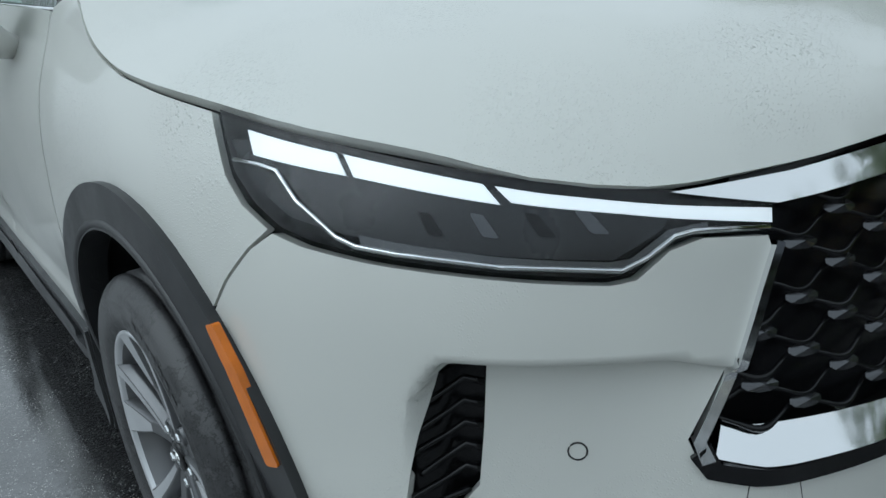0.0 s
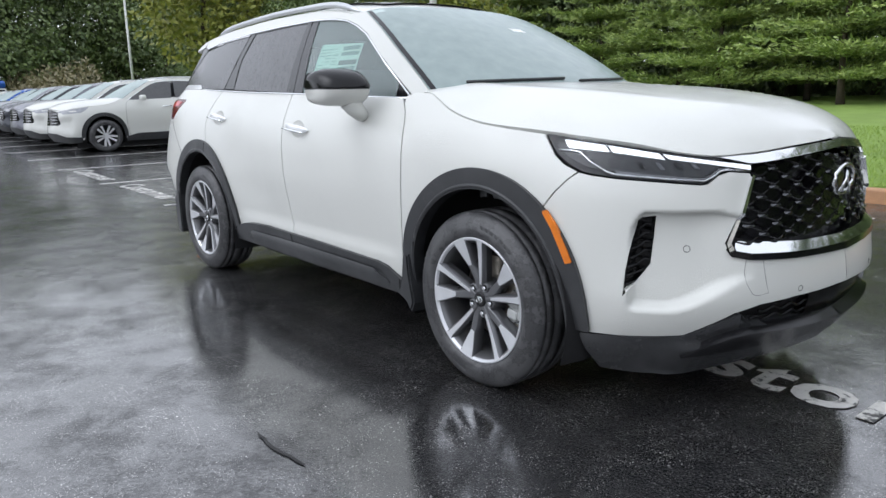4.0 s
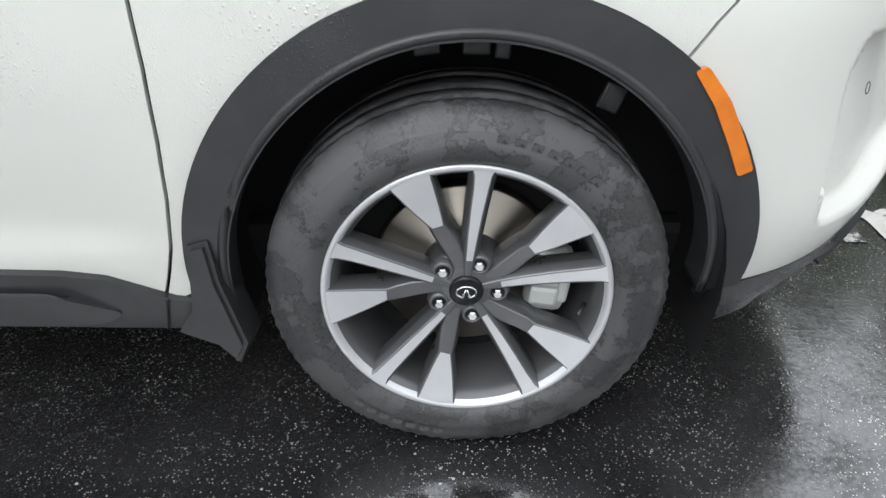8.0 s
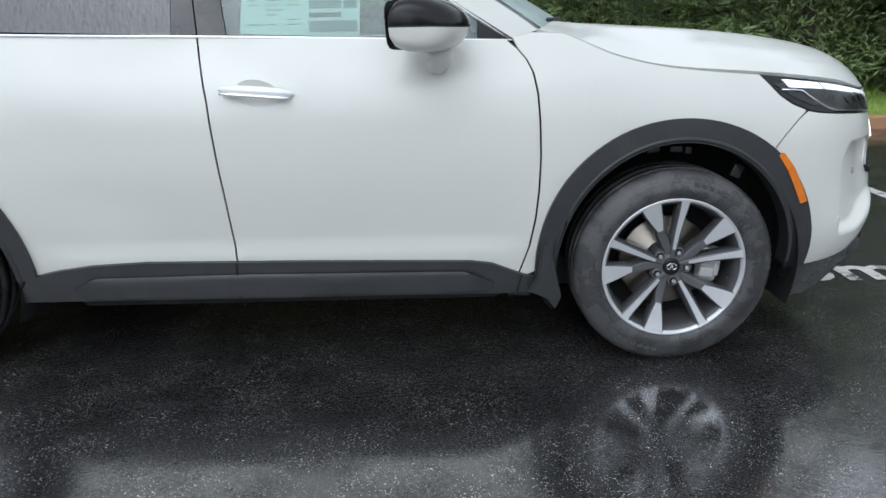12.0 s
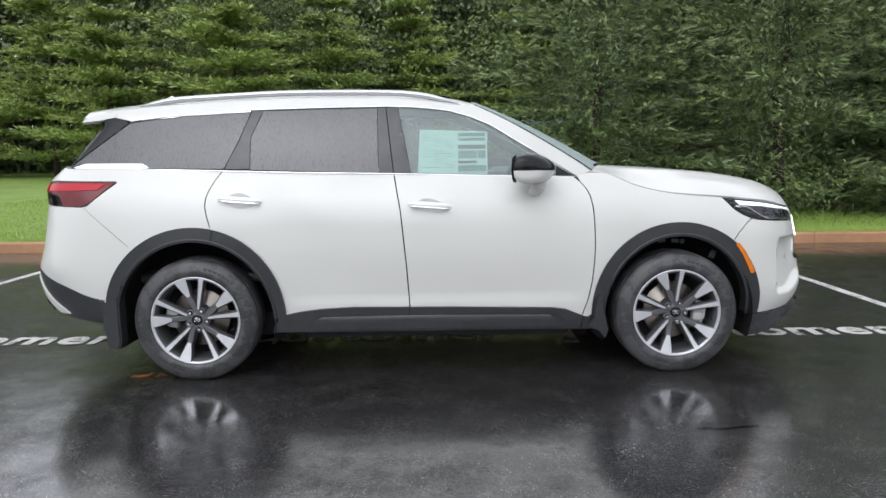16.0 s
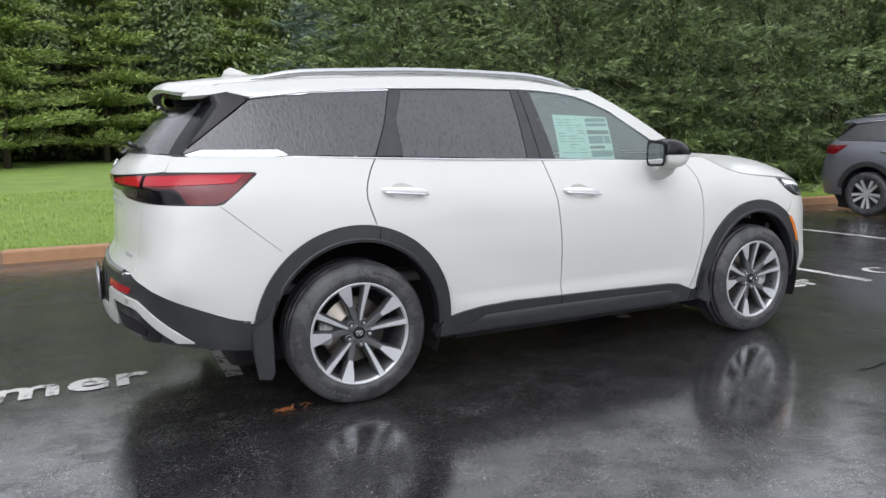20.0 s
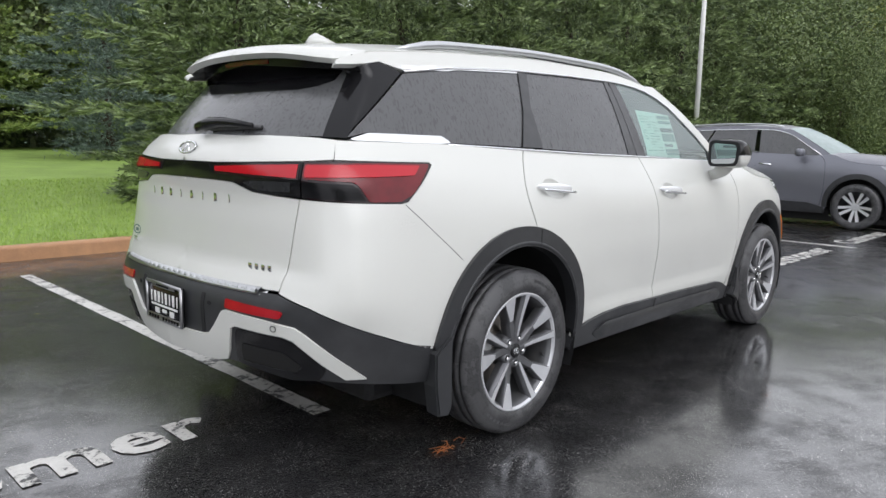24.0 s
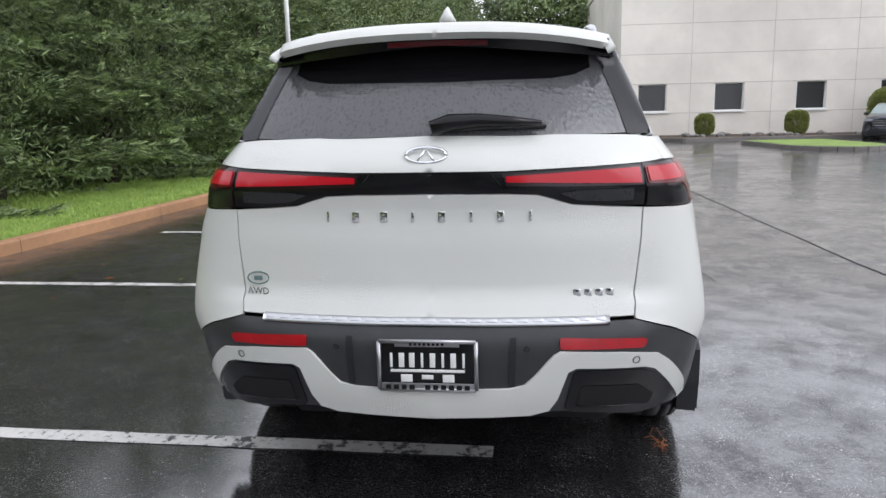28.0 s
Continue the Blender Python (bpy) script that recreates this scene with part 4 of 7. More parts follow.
OAK = [tree("broadleaf_tree", "dark green broadleaf tree at the wood's edge", trunk_mesh(11, 0.22, 50 + i, 7, 3.0), broad_crown(13, 5.2, 60 + i, mt, 74, 150, 0.34, 0.02), at(*p), "trees of the wood")
       for i, (p, mt) in enumerate([((-14, 44, 0.6, 0.0), "leaf_wood"), ((-4, 46, 0.6, 1.0), "leaf_far"), ((6, 43, 0.6, 2.0), "leaf_wood")])]
_r = random.Random(5)
for i in range(30):
    x = -62 + i * 4.0 + _r.uniform(-1.2, 1.2)
    plant(OAK[i % 3], at(x, 47 + _r.uniform(-4, 5), 0.6, _r.uniform(0, 6), _r.uniform(1.05, 1.55)))
for i in range(16):          # the far end of the lot, behind the row of cars
    plant(OAK[(i + 1) % 3], at(-66 + _r.uniform(-4, 4) - 0.2 * i, -14 + i * 3.8, 0.0, _r.uniform(0, 6), _r.uniform(0.9, 1.3)))
for i in range(14):          # unseen trees on the open side, added to darken low reflections
    plant(OAK[i % 3], at(-60 + i * 9.0 + _r.uniform(-3, 3), -58 + _r.uniform(-5, 5), 0.0, _r.uniform(0, 6), _r.uniform(0.8, 1.2)))
for i in range(16):          # beyond the building
    plant(OAK[(i + 2) % 3], at(64 + _r.uniform(-5, 5) + 0.4 * i, -34 + i * 4.6, 0.0, _r.uniform(0, 6), _r.uniform(0.9, 1.3)))
NEAR = tree("broadleaf_tree", "dense green broadleaf tree beyond the spruces", trunk_mesh(11, 0.22, 56, 7, 3.0), broad_crown(13, 5.2, 66, "leaf_wood", 95, 400, 0.17, 0.02), at(-9.5, 36, 0.4), "trees of the wood")
for i, (x, y, s) in enumerate([(21.5, 12.5, 0.62), (26.5, 12.0, 0.72), (32.0, 12.5, 0.8), (39.0, 10.0, 0.85), (52.0, 6.5, 0.9), (60.0, 11.0, 1.1), (50.0, 15.0, 1.0), (24, 16, 0.75), (31, 15, 0.8), (38, 14, 0.8), (27, 22, 0.9), (45, 18, 0.9), (-34, 14, 0.8), (-42, 16, 0.9), (-27, 15.5, 0.7)]):
    plant(NEAR, at(x, y, 0.3, 1.1 * i, s))
YELLOW = tree("yellow_tree", "yellowing early-autumn broadleaf tree", trunk_mesh(9, 0.2, 77, 6, 2.5), broad_crown(11, 3.6, 78, "leaf_yellow", 60, 130, 0.28, 0.15), at(-31, 10.5, 0.2), "yellowing trees")
plant(YELLOW, at(-24, 19, 0.3, 2.0, 1.0))
plant(YELLOW, at(47, 9, 0.2, 1.0, 0.9))
plant(NEAR, at(35, 8.2, 0.2, 2.6, 0.5))
plant(NEAR, at(41.5, 7.4, 0.2, 4.0, 0.6))


def woods(name, boxes, mat, leaf, seed, label):
    """Far undergrowth that nobody could count: one cloud of leaves."""
    rng = np.random.default_rng(seed)
    out = []
    for x0, x1, y0, y1, h, n in boxes:
        c = np.stack([rng.uniform(x0, x1, n), rng.uniform(y0, y1, n), 0.2 + h * rng.random(n) ** 1.3], 1)
        c[:, 2] *= 0.7 + 0.3 * np.sin(c[:, 0] * 0.7) * np.sin(c[:, 1] * 0.9 + 1)
        out.append(leaves(c, rng.normal(0, 1, (n, 3)) + np.array([0, 0, 0.4]), leaf * (0.5 + rng.random(n)), leaf * 0.6, rng))
    ob = part(name, quads(name, np.concatenate(out), mat), mat, None, label)
    ob.matrix_basis = LOT
    tagged(ob, kind="stuff", category="undergrowth")


woods("far_undergrowth", [(-75, 70, 50, 56, 9.0, 26000), (-75, 70, 44, 48, 3.0, 12000), (-76, -70, -20, 50, 9.0, 12000), (74, 80, -45, 50, 10.0, 14000), (20, 60, 22, 28, 6.0, 8000), (-64, -60, -15, 46, 2.5, 5000)], "leaf_far", 0.75, 91, "dense dark undergrowth at the wood's edge")
woods("hedge_brown", [(-66, -40, 5.9, 8.3, 3.4, 12000)], "leaf_brown", 0.22, 92, "brownish unclipped hedge behind parked cars")


# ---- the white car ----
car = thing("car", "white three-row family car wet from rain, parked across bays", "car")


def arch(cx, r_x, r_z, a0, a1, n=22, z0=0.372):
    return [(cx + r_x * math.cos(t), z0 + r_z * math.sin(t)) for t in np.linspace(a0, a1, n)]


def strip(outer, inner):
    return list(outer) + list(inner)[::-1]


WHEELS = (-1.45, 1.45)
G = 0.0036     # half of a panel gap
# gaps between panels, bottom to top, in the way along the side and height
GAP_FRONT = [(0.872, 0.33), (0.900, 0.41), (0.917, 0.465), (0.936, 0.57), (0.946, 0.68), (0.950, 0.80), (0.946, 0.93), (0.939, 1.02), (0.925, 1.09), (0.902, 1.135), (0.872, 1.170), (0.840, 1.198)]
GAP_MID = [(-0.176, 0.33), (-0.166, 0.43), (-0.183, 0.70), (-0.212, 1.01), (-0.252, 1.232)]
GAP_REAR = [(-1.330, 0.905), (-1.345, 0.945), (-1.362, 1.00), (-1.374, 1.055), (-1.370, 1.105), (-1.352, 1.155), (-1.322, 1.21), (-1.285, 1.262)]
BELT = [(-2.40, 1.285), (-1.8, 1.278), (-1.285, 1.262), (-0.8, 1.246), (-0.25, 1.232), (0.4, 1.212), (0.84, 1.198)]


def belt(x0, x1, d=0.0):
    k = np.linspace(x0, x1, max(3, int(abs(x1 - x0) / 0.10)))
    return list(zip(k, hermite([x for x, _ in BELT], [z for _, z in BELT], k) + d))


def moved(l, d):
    return [(x + d, z) for x, z in l]


WHITE = "paint_white"
CUPS = [(-1.165, 1.083), (-0.037, 1.038)]


def cup_loop(x0, z0):
    return [(x0 + 0.080 * math.cos(t), z0 + 0.046 * math.sin(t) - 0.010 * math.cos(t)) for t in np.linspace(0, 2 * math.pi, 28, endpoint=False)]


FA_IN = (1.455, 0.47, 0.50)
RA_IN = (-1.45, 0.49, 0.51)
both("front_door", moved(GAP_MID, G) + belt(-0.25 + G, 0.835)[1:-1] + moved(GAP_FRONT[::-1], -G) + [(0.70, 0.33)], side, WHITE, car, step=0.03, holes=[cup_loop(*CUPS[1])])
both("rear_door", [(-0.98, 0.33)] + arch(*RA_IN, 0.12, 1.32) + moved(GAP_REAR, G)[1:] + belt(-1.28, -0.252 - G)[1:-1] + moved(GAP_MID[::-1], -G), side, WHITE, car, step=0.03, holes=[cup_loop(*CUPS[0])])
BUMP_GAP = [(1.78, 0.785), (1.835, 0.855), (1.885, 0.905), (1.925, 0.931)]
both("front_fender", moved(GAP_FRONT[:-1], G) + [(0.86, 1.205), (0.93, 1.222), (1.04, 1.216), (1.09, 1.195), (1.15, 1.166), (1.20, 1.145), (1.25, 1.129), (1.32, 1.111), (1.42, 1.092), (1.56, 1.077), (1.745, 1.061), (1.78, 1.025), (1.815, 0.988), (1.862, 0.957), (1.92, 0.935)]
     + moved(BUMP_GAP[::-1], -G)[1:] + arch(*FA_IN, 0.88, math.pi * 0.99), side, WHITE, car, step=0.03)
TAIL_TIP = [(-2.565, 1.207), (-2.2, 1.212), (-1.925, 1.208), (-1.915, 1.198), (-2.05, 1.09), (-2.085, 1.062), (-2.12, 1.056), (-2.565, 1.076)]
both("quarter_panel", [(-1.99, 0.49)] + arch(*RA_IN, 2.9, 1.36) + moved(GAP_REAR, -G) + belt(-1.29, -2.40)[1:] + [(-2.408, 1.216)] + TAIL_TIP[1:-1]
     + [(-2.572, 1.07), (-2.592, 0.95), (-2.612, 0.84), (-2.637, 0.732), (-2.50, 0.692), (-2.30, 0.605), (-2.12, 0.535)], side, WHITE, car, step=0.03)
# bonnet: the outline follows the upper edge of the flanks
ha = np.concatenate([np.linspace(0.95, 2.4, 40), np.linspace(2.43, A_NOSE - 0.002, 24)])
hz = hermite([0.9, 1.04, 1.09, 1.15, 1.25, 1.42, 1.745, 2.1, 2.46, 2.62, 2.8, A_NOSE], [1.226, 1.222, 1.201, 1.172, 1.135, 1.100, 1.073, 1.037, 0.991, 0.996, 1.010, 1.030], ha)
he = side(ha, hz)
COWL = [(1.16 - 0.20 * (y / 0.72) ** 2.2, y) for y in np.linspace(0.0, 0.76, 14)]

HOOD_X, HOOD_Z = list(np.interp(np.linspace(0, 1, 30), np.linspace(0, 1, len(he)), he[:, 0])), list(np.interp(np.linspace(0, 1, 30), np.linspace(0, 1, len(he)), he[:, 2]))
HOOD_W = list(np.interp(np.linspace(0, 1, 30), np.linspace(0, 1, len(he)), he[:, 1]))


def hood(x, y, off=0.0):
    x, y = np.atleast_1d(np.asarray(x, float)), np.atleast_1d(np.asarray(y, float))
    zc = hermite([0.9, 1.2, 1.5, 1.85, 2.0, 2.15, 2.25, 2.33, 2.39, HOOD_X[-1] + 0.005], [1.272, 1.256, 1.238, 1.205, 1.184, 1.154, 1.118, 1.084, 1.056, 1.031], x)
    ze, w = np.interp(x, HOOD_X, HOOD_Z), np.interp(x, HOOD_X, HOOD_W)
    u = np.abs(y) / np.maximum(w, 0.02)
    ridge = 0.010 * np.exp(-((np.abs(y) - 0.56 + 0.10 * (x - 1.0)) / 0.07) ** 2) * np.clip((2.2 - x) / 0.5, 0, 1)
    return np.stack([x, y, zc - (zc - ze) * u ** 3.6 + ridge * np.clip(1.0 - u ** 6, 0, 1) + off], 1)


across("bonnet", COWL + [tuple(p[:2]) for p in he[1:-1]] + [(he[-1][0], 0.0)], hood, WHITE, car, thick=0.02, step=0.03)
across("cowl", [(x - 0.06, y) for x, y in COWL[::-1]] + [(x + 0.02, y) for x, y in COWL], hood, "plastic_black", car, off=-0.02)

# front bumper
VENT = [(2.152, 0.768), (2.166, 0.779), (2.222, 0.786), (2.216, 0.70), (2.207, 0.615), (2.165, 0.565), (2.112, 0.505), (2.118, 0.60), (2.135, 0.70)]
_sm = lambda q: (lambda k: k * k * (3 - 2 * k))(min(1, max(0, q)))
_sa = np.linspace(2.128, 2.60, 60)
SCOOP = [[(a, 0.805 - 0.02 * _sm((a - 2.42) / 0.12) - 0.06 * _sm((2.18 - a) / 0.06) + d) for a in _sa] for d in (0.0015, -0.0035, -0.0085, -0.0125)]
SCOOP += [[(a, 0.455 + 0.105 * _sm((a - 2.26) / 0.30) + d) for a in _sa] for d in (-0.002, 0.010, 0.020, 0.031)]
SCOOP += [[(a, 0.50), (a, 0.745)] for a in (2.124, 2.135, 2.146, 2.157)]
both("front_bumper", moved(BUMP_GAP, G) + [(1.98, 0.922), (2.08, 0.913), (2.25, 0.903), (2.375, 0.893), (2.405, 0.897), (2.447, 0.925), (2.49, 0.934), (2.574, 0.926), (2.581, 0.905), (2.476, 0.690), (2.492, 0.650), (2.54, 0.634), (2.75, 0.622), (A_NOSE, 0.614), (A_NOSE, 0.488), (2.95, 0.485), (2.75, 0.482), (2.60, 0.472), (2.50, 0.448), (2.336, 0.362), (2.1, 0.348), (1.925, 0.342)]
     + arch(*FA_IN, 0.0, 0.86), side, WHITE, car, thick=0.02, step=0.012, holes=[VENT], lines=SCOOP)


def bars_on(name, path, surf, radius, mat, parent, off, mirror=False, n=6, label=""):
    p = surf(np.array([q[0] for q in path]), np.array([q[1] for q in path]), off)
    if not mirror:
        p = p * np.array([1, -1, 1])
    v, f = tube(p, radius, n)
    return part(name, mesh_of(name, v, f, mat), mat, parent, label)


for m in (False, True):
    vent = skin("bumper_vent", [(2.10, 0.49), (2.10, 0.80), (2.24, 0.80), (2.24, 0.60)], side, "gloss_black", car, off=-0.045, mirror=m)
    for i in range(8):
        z = 0.545 + i * 0.031
        x0 = 2.122 + 0.01 * (i % 2) + 0.01 * max(0, i - 5)
        bars_on("vent_slat", [(x0, z), (2.15, z + 0.002), (2.185, z + 0.024), (2.214, z + 0.020)] if i > 1 else [(2.12, z), (2.15, z + 0.004), (2.175 + 0.015 * i, z + 0.022)], side, 0.0045, "gloss_black", vent, -0.014, m)
    ring = [(2.343 + 0.0120 * math.cos(t), 0.670 + 0.0115 * math.sin(t)) for t in np.linspace(0, 6.283, 17)]
    bars_on("parking_sensor", ring, side, 0.0013, "plastic_liner", car, 0.0, m, 5)
    ring = [(2.78 + 0.011 * math.cos(t), 0.508 + 0.010 * math.sin(t)) for t in np.linspace(0, 6.283, 15)]
    bars_on("parking_sensor", ring, side, 0.0012, "plastic_liner", car, 0.0, m, 5)
    bars_on("tow_cover_seam", [(2.543, 0.632), (2.536, 0.59), (2.536, 0.555), (2.562, 0.512), (2.589, 0.505), (2.628, 0.512), (2.618, 0.55), (2.607, 0.628)], side, 0.0008, "plastic_liner", car, 0.0, m, 5)

# lower lip and intake
across("front_lip", [(1.935, 0.336), (2.1, 0.343), (2.336, 0.357), (2.50, 0.435), (2.525, 0.444), (2.53, 0.415), (2.60, 0.386), (2.72, 0.374), (2.85, 0.368), (A_NOSE, 0.366), (A_NOSE, 0.24), (2.6, 0.205), (2.32, 0.175), (1.99, 0.18), (1.95, 0.26)], lambda a, z, off=0.0: side(a, z, off + 0.028 * np.clip((0.330 - np.asarray(z)) / 0.018, 0, 1) * np.clip((np.asarray(a) - 2.25) / 0.12, 0, 1)), "pillar_trim", car, off=0.004, thick=0.05, step=0.018)
intake = across("lower_intake", [(2.46, 0.47), (2.58, 0.50), (A_NOSE, 0.54), (A_NOSE, 0.33), (2.46, 0.35)], side, "plastic_liner", car, off=-0.06)
for j in range(3):
    for m in (False, True):
        a = np.linspace(2.60 + 0.03 * j, A_NOSE - 0.06, 40)
        bars_on("intake_bar", list(zip(a, 0.405 + 0.032 * j + 0.008 * np.sin(a * 70 + 1.5 * j))), side, 0.006, "gloss_black", intake, -0.03, m, 5)
across("skid_strip", [(2.34, 0.268), (2.42, 0.318), (2.50, 0.352), (2.58, 0.366), (2.70, 0.360), (A_NOSE, 0.350), (A_NOSE, 0.292), (2.70, 0.290), (2.52, 0.282)], side, "gloss_black", car, off=0.040, thick=0.05, step=0.02)
across("radar_cover", [(A_NOSE - 0.20, 0.375), (A_NOSE - 0.22, 0.49), (A_NOSE, 0.495), (A_NOSE, 0.375)], side, "gloss_black", car, off=-0.02)

# grille
GRILLE = [(2.590, 0.955), (2.572, 0.915), (2.485, 0.695), (2.505, 0.660), (2.57, 0.648), (A_NOSE, 0.638), (A_NOSE, 1.0), (2.8, 0.985)]
grille = across("grille", [(2.60, 0.975), (2.56, 0.93), (2.465, 0.69), (2.49, 0.64), (A_NOSE, 0.62), (A_NOSE, 1.01), (2.8, 0.995)], side, "gloss_black", car, off=-0.075, label="black mesh grille with glossy knots")


def grille_left(z):
    return np.interp(z, [0.64, 0.69, 0.915, 0.97, 1.0], [2.52, 2.492, 2.575, 2.64, 2.8])


ROWS_G = 9
for j in range(ROWS_G):
    zj = 0.700 + j * 0.0318
    for m in (False, True):
        a = np.arange(grille_left(zj) + 0.004, A_NOSE, 0.0075)
        dist = A_NOSE - a                                        # from the middle line
        z = zj + 0.0105 * (1 if j % 2 else -1) * np.cos(dist * 2 * np.pi / 0.128) * np.abs(np.cos(dist * 2 * np.pi / 0.128)) ** 0.3
        p = side(a, z, -0.022) * (np.array([1, 1, 1]) if m else np.array([1, -1, 1]))
        p[:, 0] -= 0.005 * np.cos(dist * 2 * np.pi / 0.128 + (0 if j % 2 else np.pi))
        v, f = tube(p, [0.0028 + 0.0020 * abs(math.cos(q * math.pi / 0.128)) ** 8 for q in dist], 6)
        # knots where two wires meet
        for k in range(12):
            dk = (k + (0.0 if j % 2 else 0.5)) * 0.128
            ak = A_NOSE - dk
            if ak < grille_left(zj) + 0.03 or (m and dk == 0):
                continue
            c = side([ak, ak + 0.01], [zj + 0.014, zj + 0.014], -0.016) * (np.array([1, 1, 1]) if m else np.array([1, -1, 1]))
            u = Vector(c[1] - c[0]).normalized()
            o = Vector(c[0])
            kv = []
            for s_ in np.linspace(0, 2 * math.pi, 10, endpoint=False):
                kv.append(o + u * 0.024 * math.cos(s_) + Vector((-0.007 * math.sin(s_), 0, 0.0070 * math.sin(s_))))
            kv.append(o + Vector((0.006, 0, 0.003)))
            part("grille_knot", mesh_of("grille_knot", kv, [(i, (i + 1) % 10, 10) for i in range(10)], "knot_grey", False), "knot_grey", grille)
        part("grille_bar", mesh_of("grille_bar", v, f, "gloss_black"), "gloss_black", grille)
across("grille_top_chrome", [(2.455, 0.985), (2.589, 0.960), (2.653, 0.963), (2.80, 0.974), (A_NOSE, 0.996), (A_NOSE, 1.024), (2.85, 1.008), (2.62, 0.990)], side, "chrome", car, off=0.006, thick=0.03, step=0.02)
across("grille_foot_chrome", [(2.508, 0.664), (2.56, 0.655), (2.8, 0.644), (A_NOSE, 0.638), (A_NOSE, 0.668), (2.8, 0.674), (2.60, 0.688), (2.53, 0.692)], lambda a, z, off=0.0: side(a, z, off - 0.9 * np.maximum(0, np.asarray(z) - 0.648)), "chrome", car, off=0.010, thick=0.03, step=0.02)
across("grille_foot_frame", [(2.475, 0.670), (2.492, 0.645), (2.545, 0.634), (2.75, 0.622), (A_NOSE, 0.612), (A_NOSE, 0.637), (2.8, 0.643), (2.56, 0.654), (2.508, 0.664), (2.497, 0.690)], side, "gloss_black", car, off=0.008, thick=0.03, step=0.02)
both("grille_side_chrome", [(2.580, 0.922), (2.590, 0.918), (2.492, 0.692), (2.502, 0.668), (2.487, 0.662), (2.478, 0.690)], side, "chrome", car, off=0.008, thick=0.03, step=0.015)


def ring_mark(name, c, rx, rz, r, mat, parent, tilt=0.0, fwd=1):
    pts = [(c[0] + fwd * math.tan(tilt) * rz * math.sin(t), c[1] + rx * math.cos(t), c[2] + rz * math.sin(t)) for t in np.linspace(0, 2 * math.pi, 28, endpoint=False)]
    v, f = tube(pts, r, 8, True)
    return part(name, mesh_of(name, v, f, mat), mat, parent, "plain chrome oval badge")


gx = side([A_NOSE], [0.86])[0][0]
bd = ring_mark("badge", (gx + 0.004, 0, 0.872), 0.082, 0.055, 0.009, "chrome", car, 0.12)
for y in (-1, 1):
    v, f = tube([(gx + 0.012, y * 0.034, 0.828), (gx + 0.016, y * 0.010, 0.878), (gx + 0.014, y * 0.004, 0.906)], [0.009, 0.007, 0.003], 6)
    part("badge_bar", mesh_of("badge_bar", v, f, "chrome"), "chrome", bd)
v, f = lathe([(0.0, 0.0), (0.07, 0.0)], 28)
v = [(gx - 0.006, a * 1.05, 0.872 + c * 0.72) for a, b, c in v]
part("badge_plate", mesh_of("badge_plate", v, f, "gloss_black"), "gloss_black", bd)

# headlamps
LAMP = [(1.750, 1.062), (1.83, 1.053), (1.97, 1.038), (2.1, 1.022), (2.34, 0.996), (2.46, 0.983), (2.54, 0.970), (2.589, 0.958), (2.584, 0.932), (2.56, 0.931), (2.49, 0.938), (2.447, 0.930), (2.405, 0.902), (2.375, 0.898), (2.25, 0.908), (2.08, 0.918), (1.98, 0.928), (1.935, 0.936), (1.875, 0.960), (1.82, 0.992)]
for m in (False, True):
    lamp = skin("headlamp", LAMP, side, "gloss_black", car, off=-0.010, thick=0.03, step=0.02, mirror=m, label="slim headlamp with lit white strips")
    inner = [(1.80, 1.03), (1.90, 1.036), (2.1, 1.01), (2.34, 0.98), (2.46, 0.962), (2.44, 0.945), (2.38, 0.918), (2.115, 0.936), (2.045, 0.940), (1.95, 0.952), (1.87, 0.985)]
    skin("lamp_bowl", inner, side, "lamp_inner", lamp, off=-0.006, thick=0.0, step=0.02, mirror=m)
    for loop in ([(1.836, 1.044), (2.003, 1.027), (2.028, 1.004), (1.862, 1.016)], [(2.016, 1.026), (2.224, 1.000), (2.248, 0.980), (2.040, 1.003)], [(2.240, 0.998), (2.40, 0.977), (2.52, 0.962), (2.586, 0.953), (2.584, 0.938), (2.50, 0.951), (2.40, 0.965), (2.262, 0.982)]):
        skin("light_strip", loop, side, "lamp_white", lamp, off=-0.003, thick=0.004, step=0.02, mirror=m)
    bars_on("chrome_line", [(1.825, 1.008), (1.88, 1.006), (1.915, 1.002), (1.96, 0.972), (2.03, 0.938), (2.06, 0.930), (2.115, 0.926), (2.25, 0.917), (2.388, 0.908), (2.42, 0.920), (2.455, 0.939), (2.48, 0.942), (2.578, 0.934)], side, 0.0035, "chrome", lamp, -0.002, m)
    skin("prism_strip", [(2.06, 0.942), (2.115, 0.937), (2.375, 0.917), (2.40, 0.919), (2.45, 0.946), (2.50, 0.948), (2.50, 0.943), (2.455, 0.938), (2.395, 0.910), (2.25, 0.918), (2.065, 0.931)], side, "wheel_dark", lamp, off=-0.0045, thick=0.0, step=0.02, mirror=m)
    for k, x in enumerate((2.13, 2.20, 2.27, 2.33)):
        skin("projector", soften([(x + 0.008, 0.972), (x + 0.026, 0.970), (x + 0.048, 0.946), (x + 0.026, 0.948)], 0.004), side, "knot_grey" if k % 2 else "gloss_black", lamp, off=-0.003, thick=0.004, step=0.02, mirror=m)
    skin("lens", LAMP, side, "glass_lamp", lamp, off=0.001, thick=0.0, step=0.02, mirror=m)

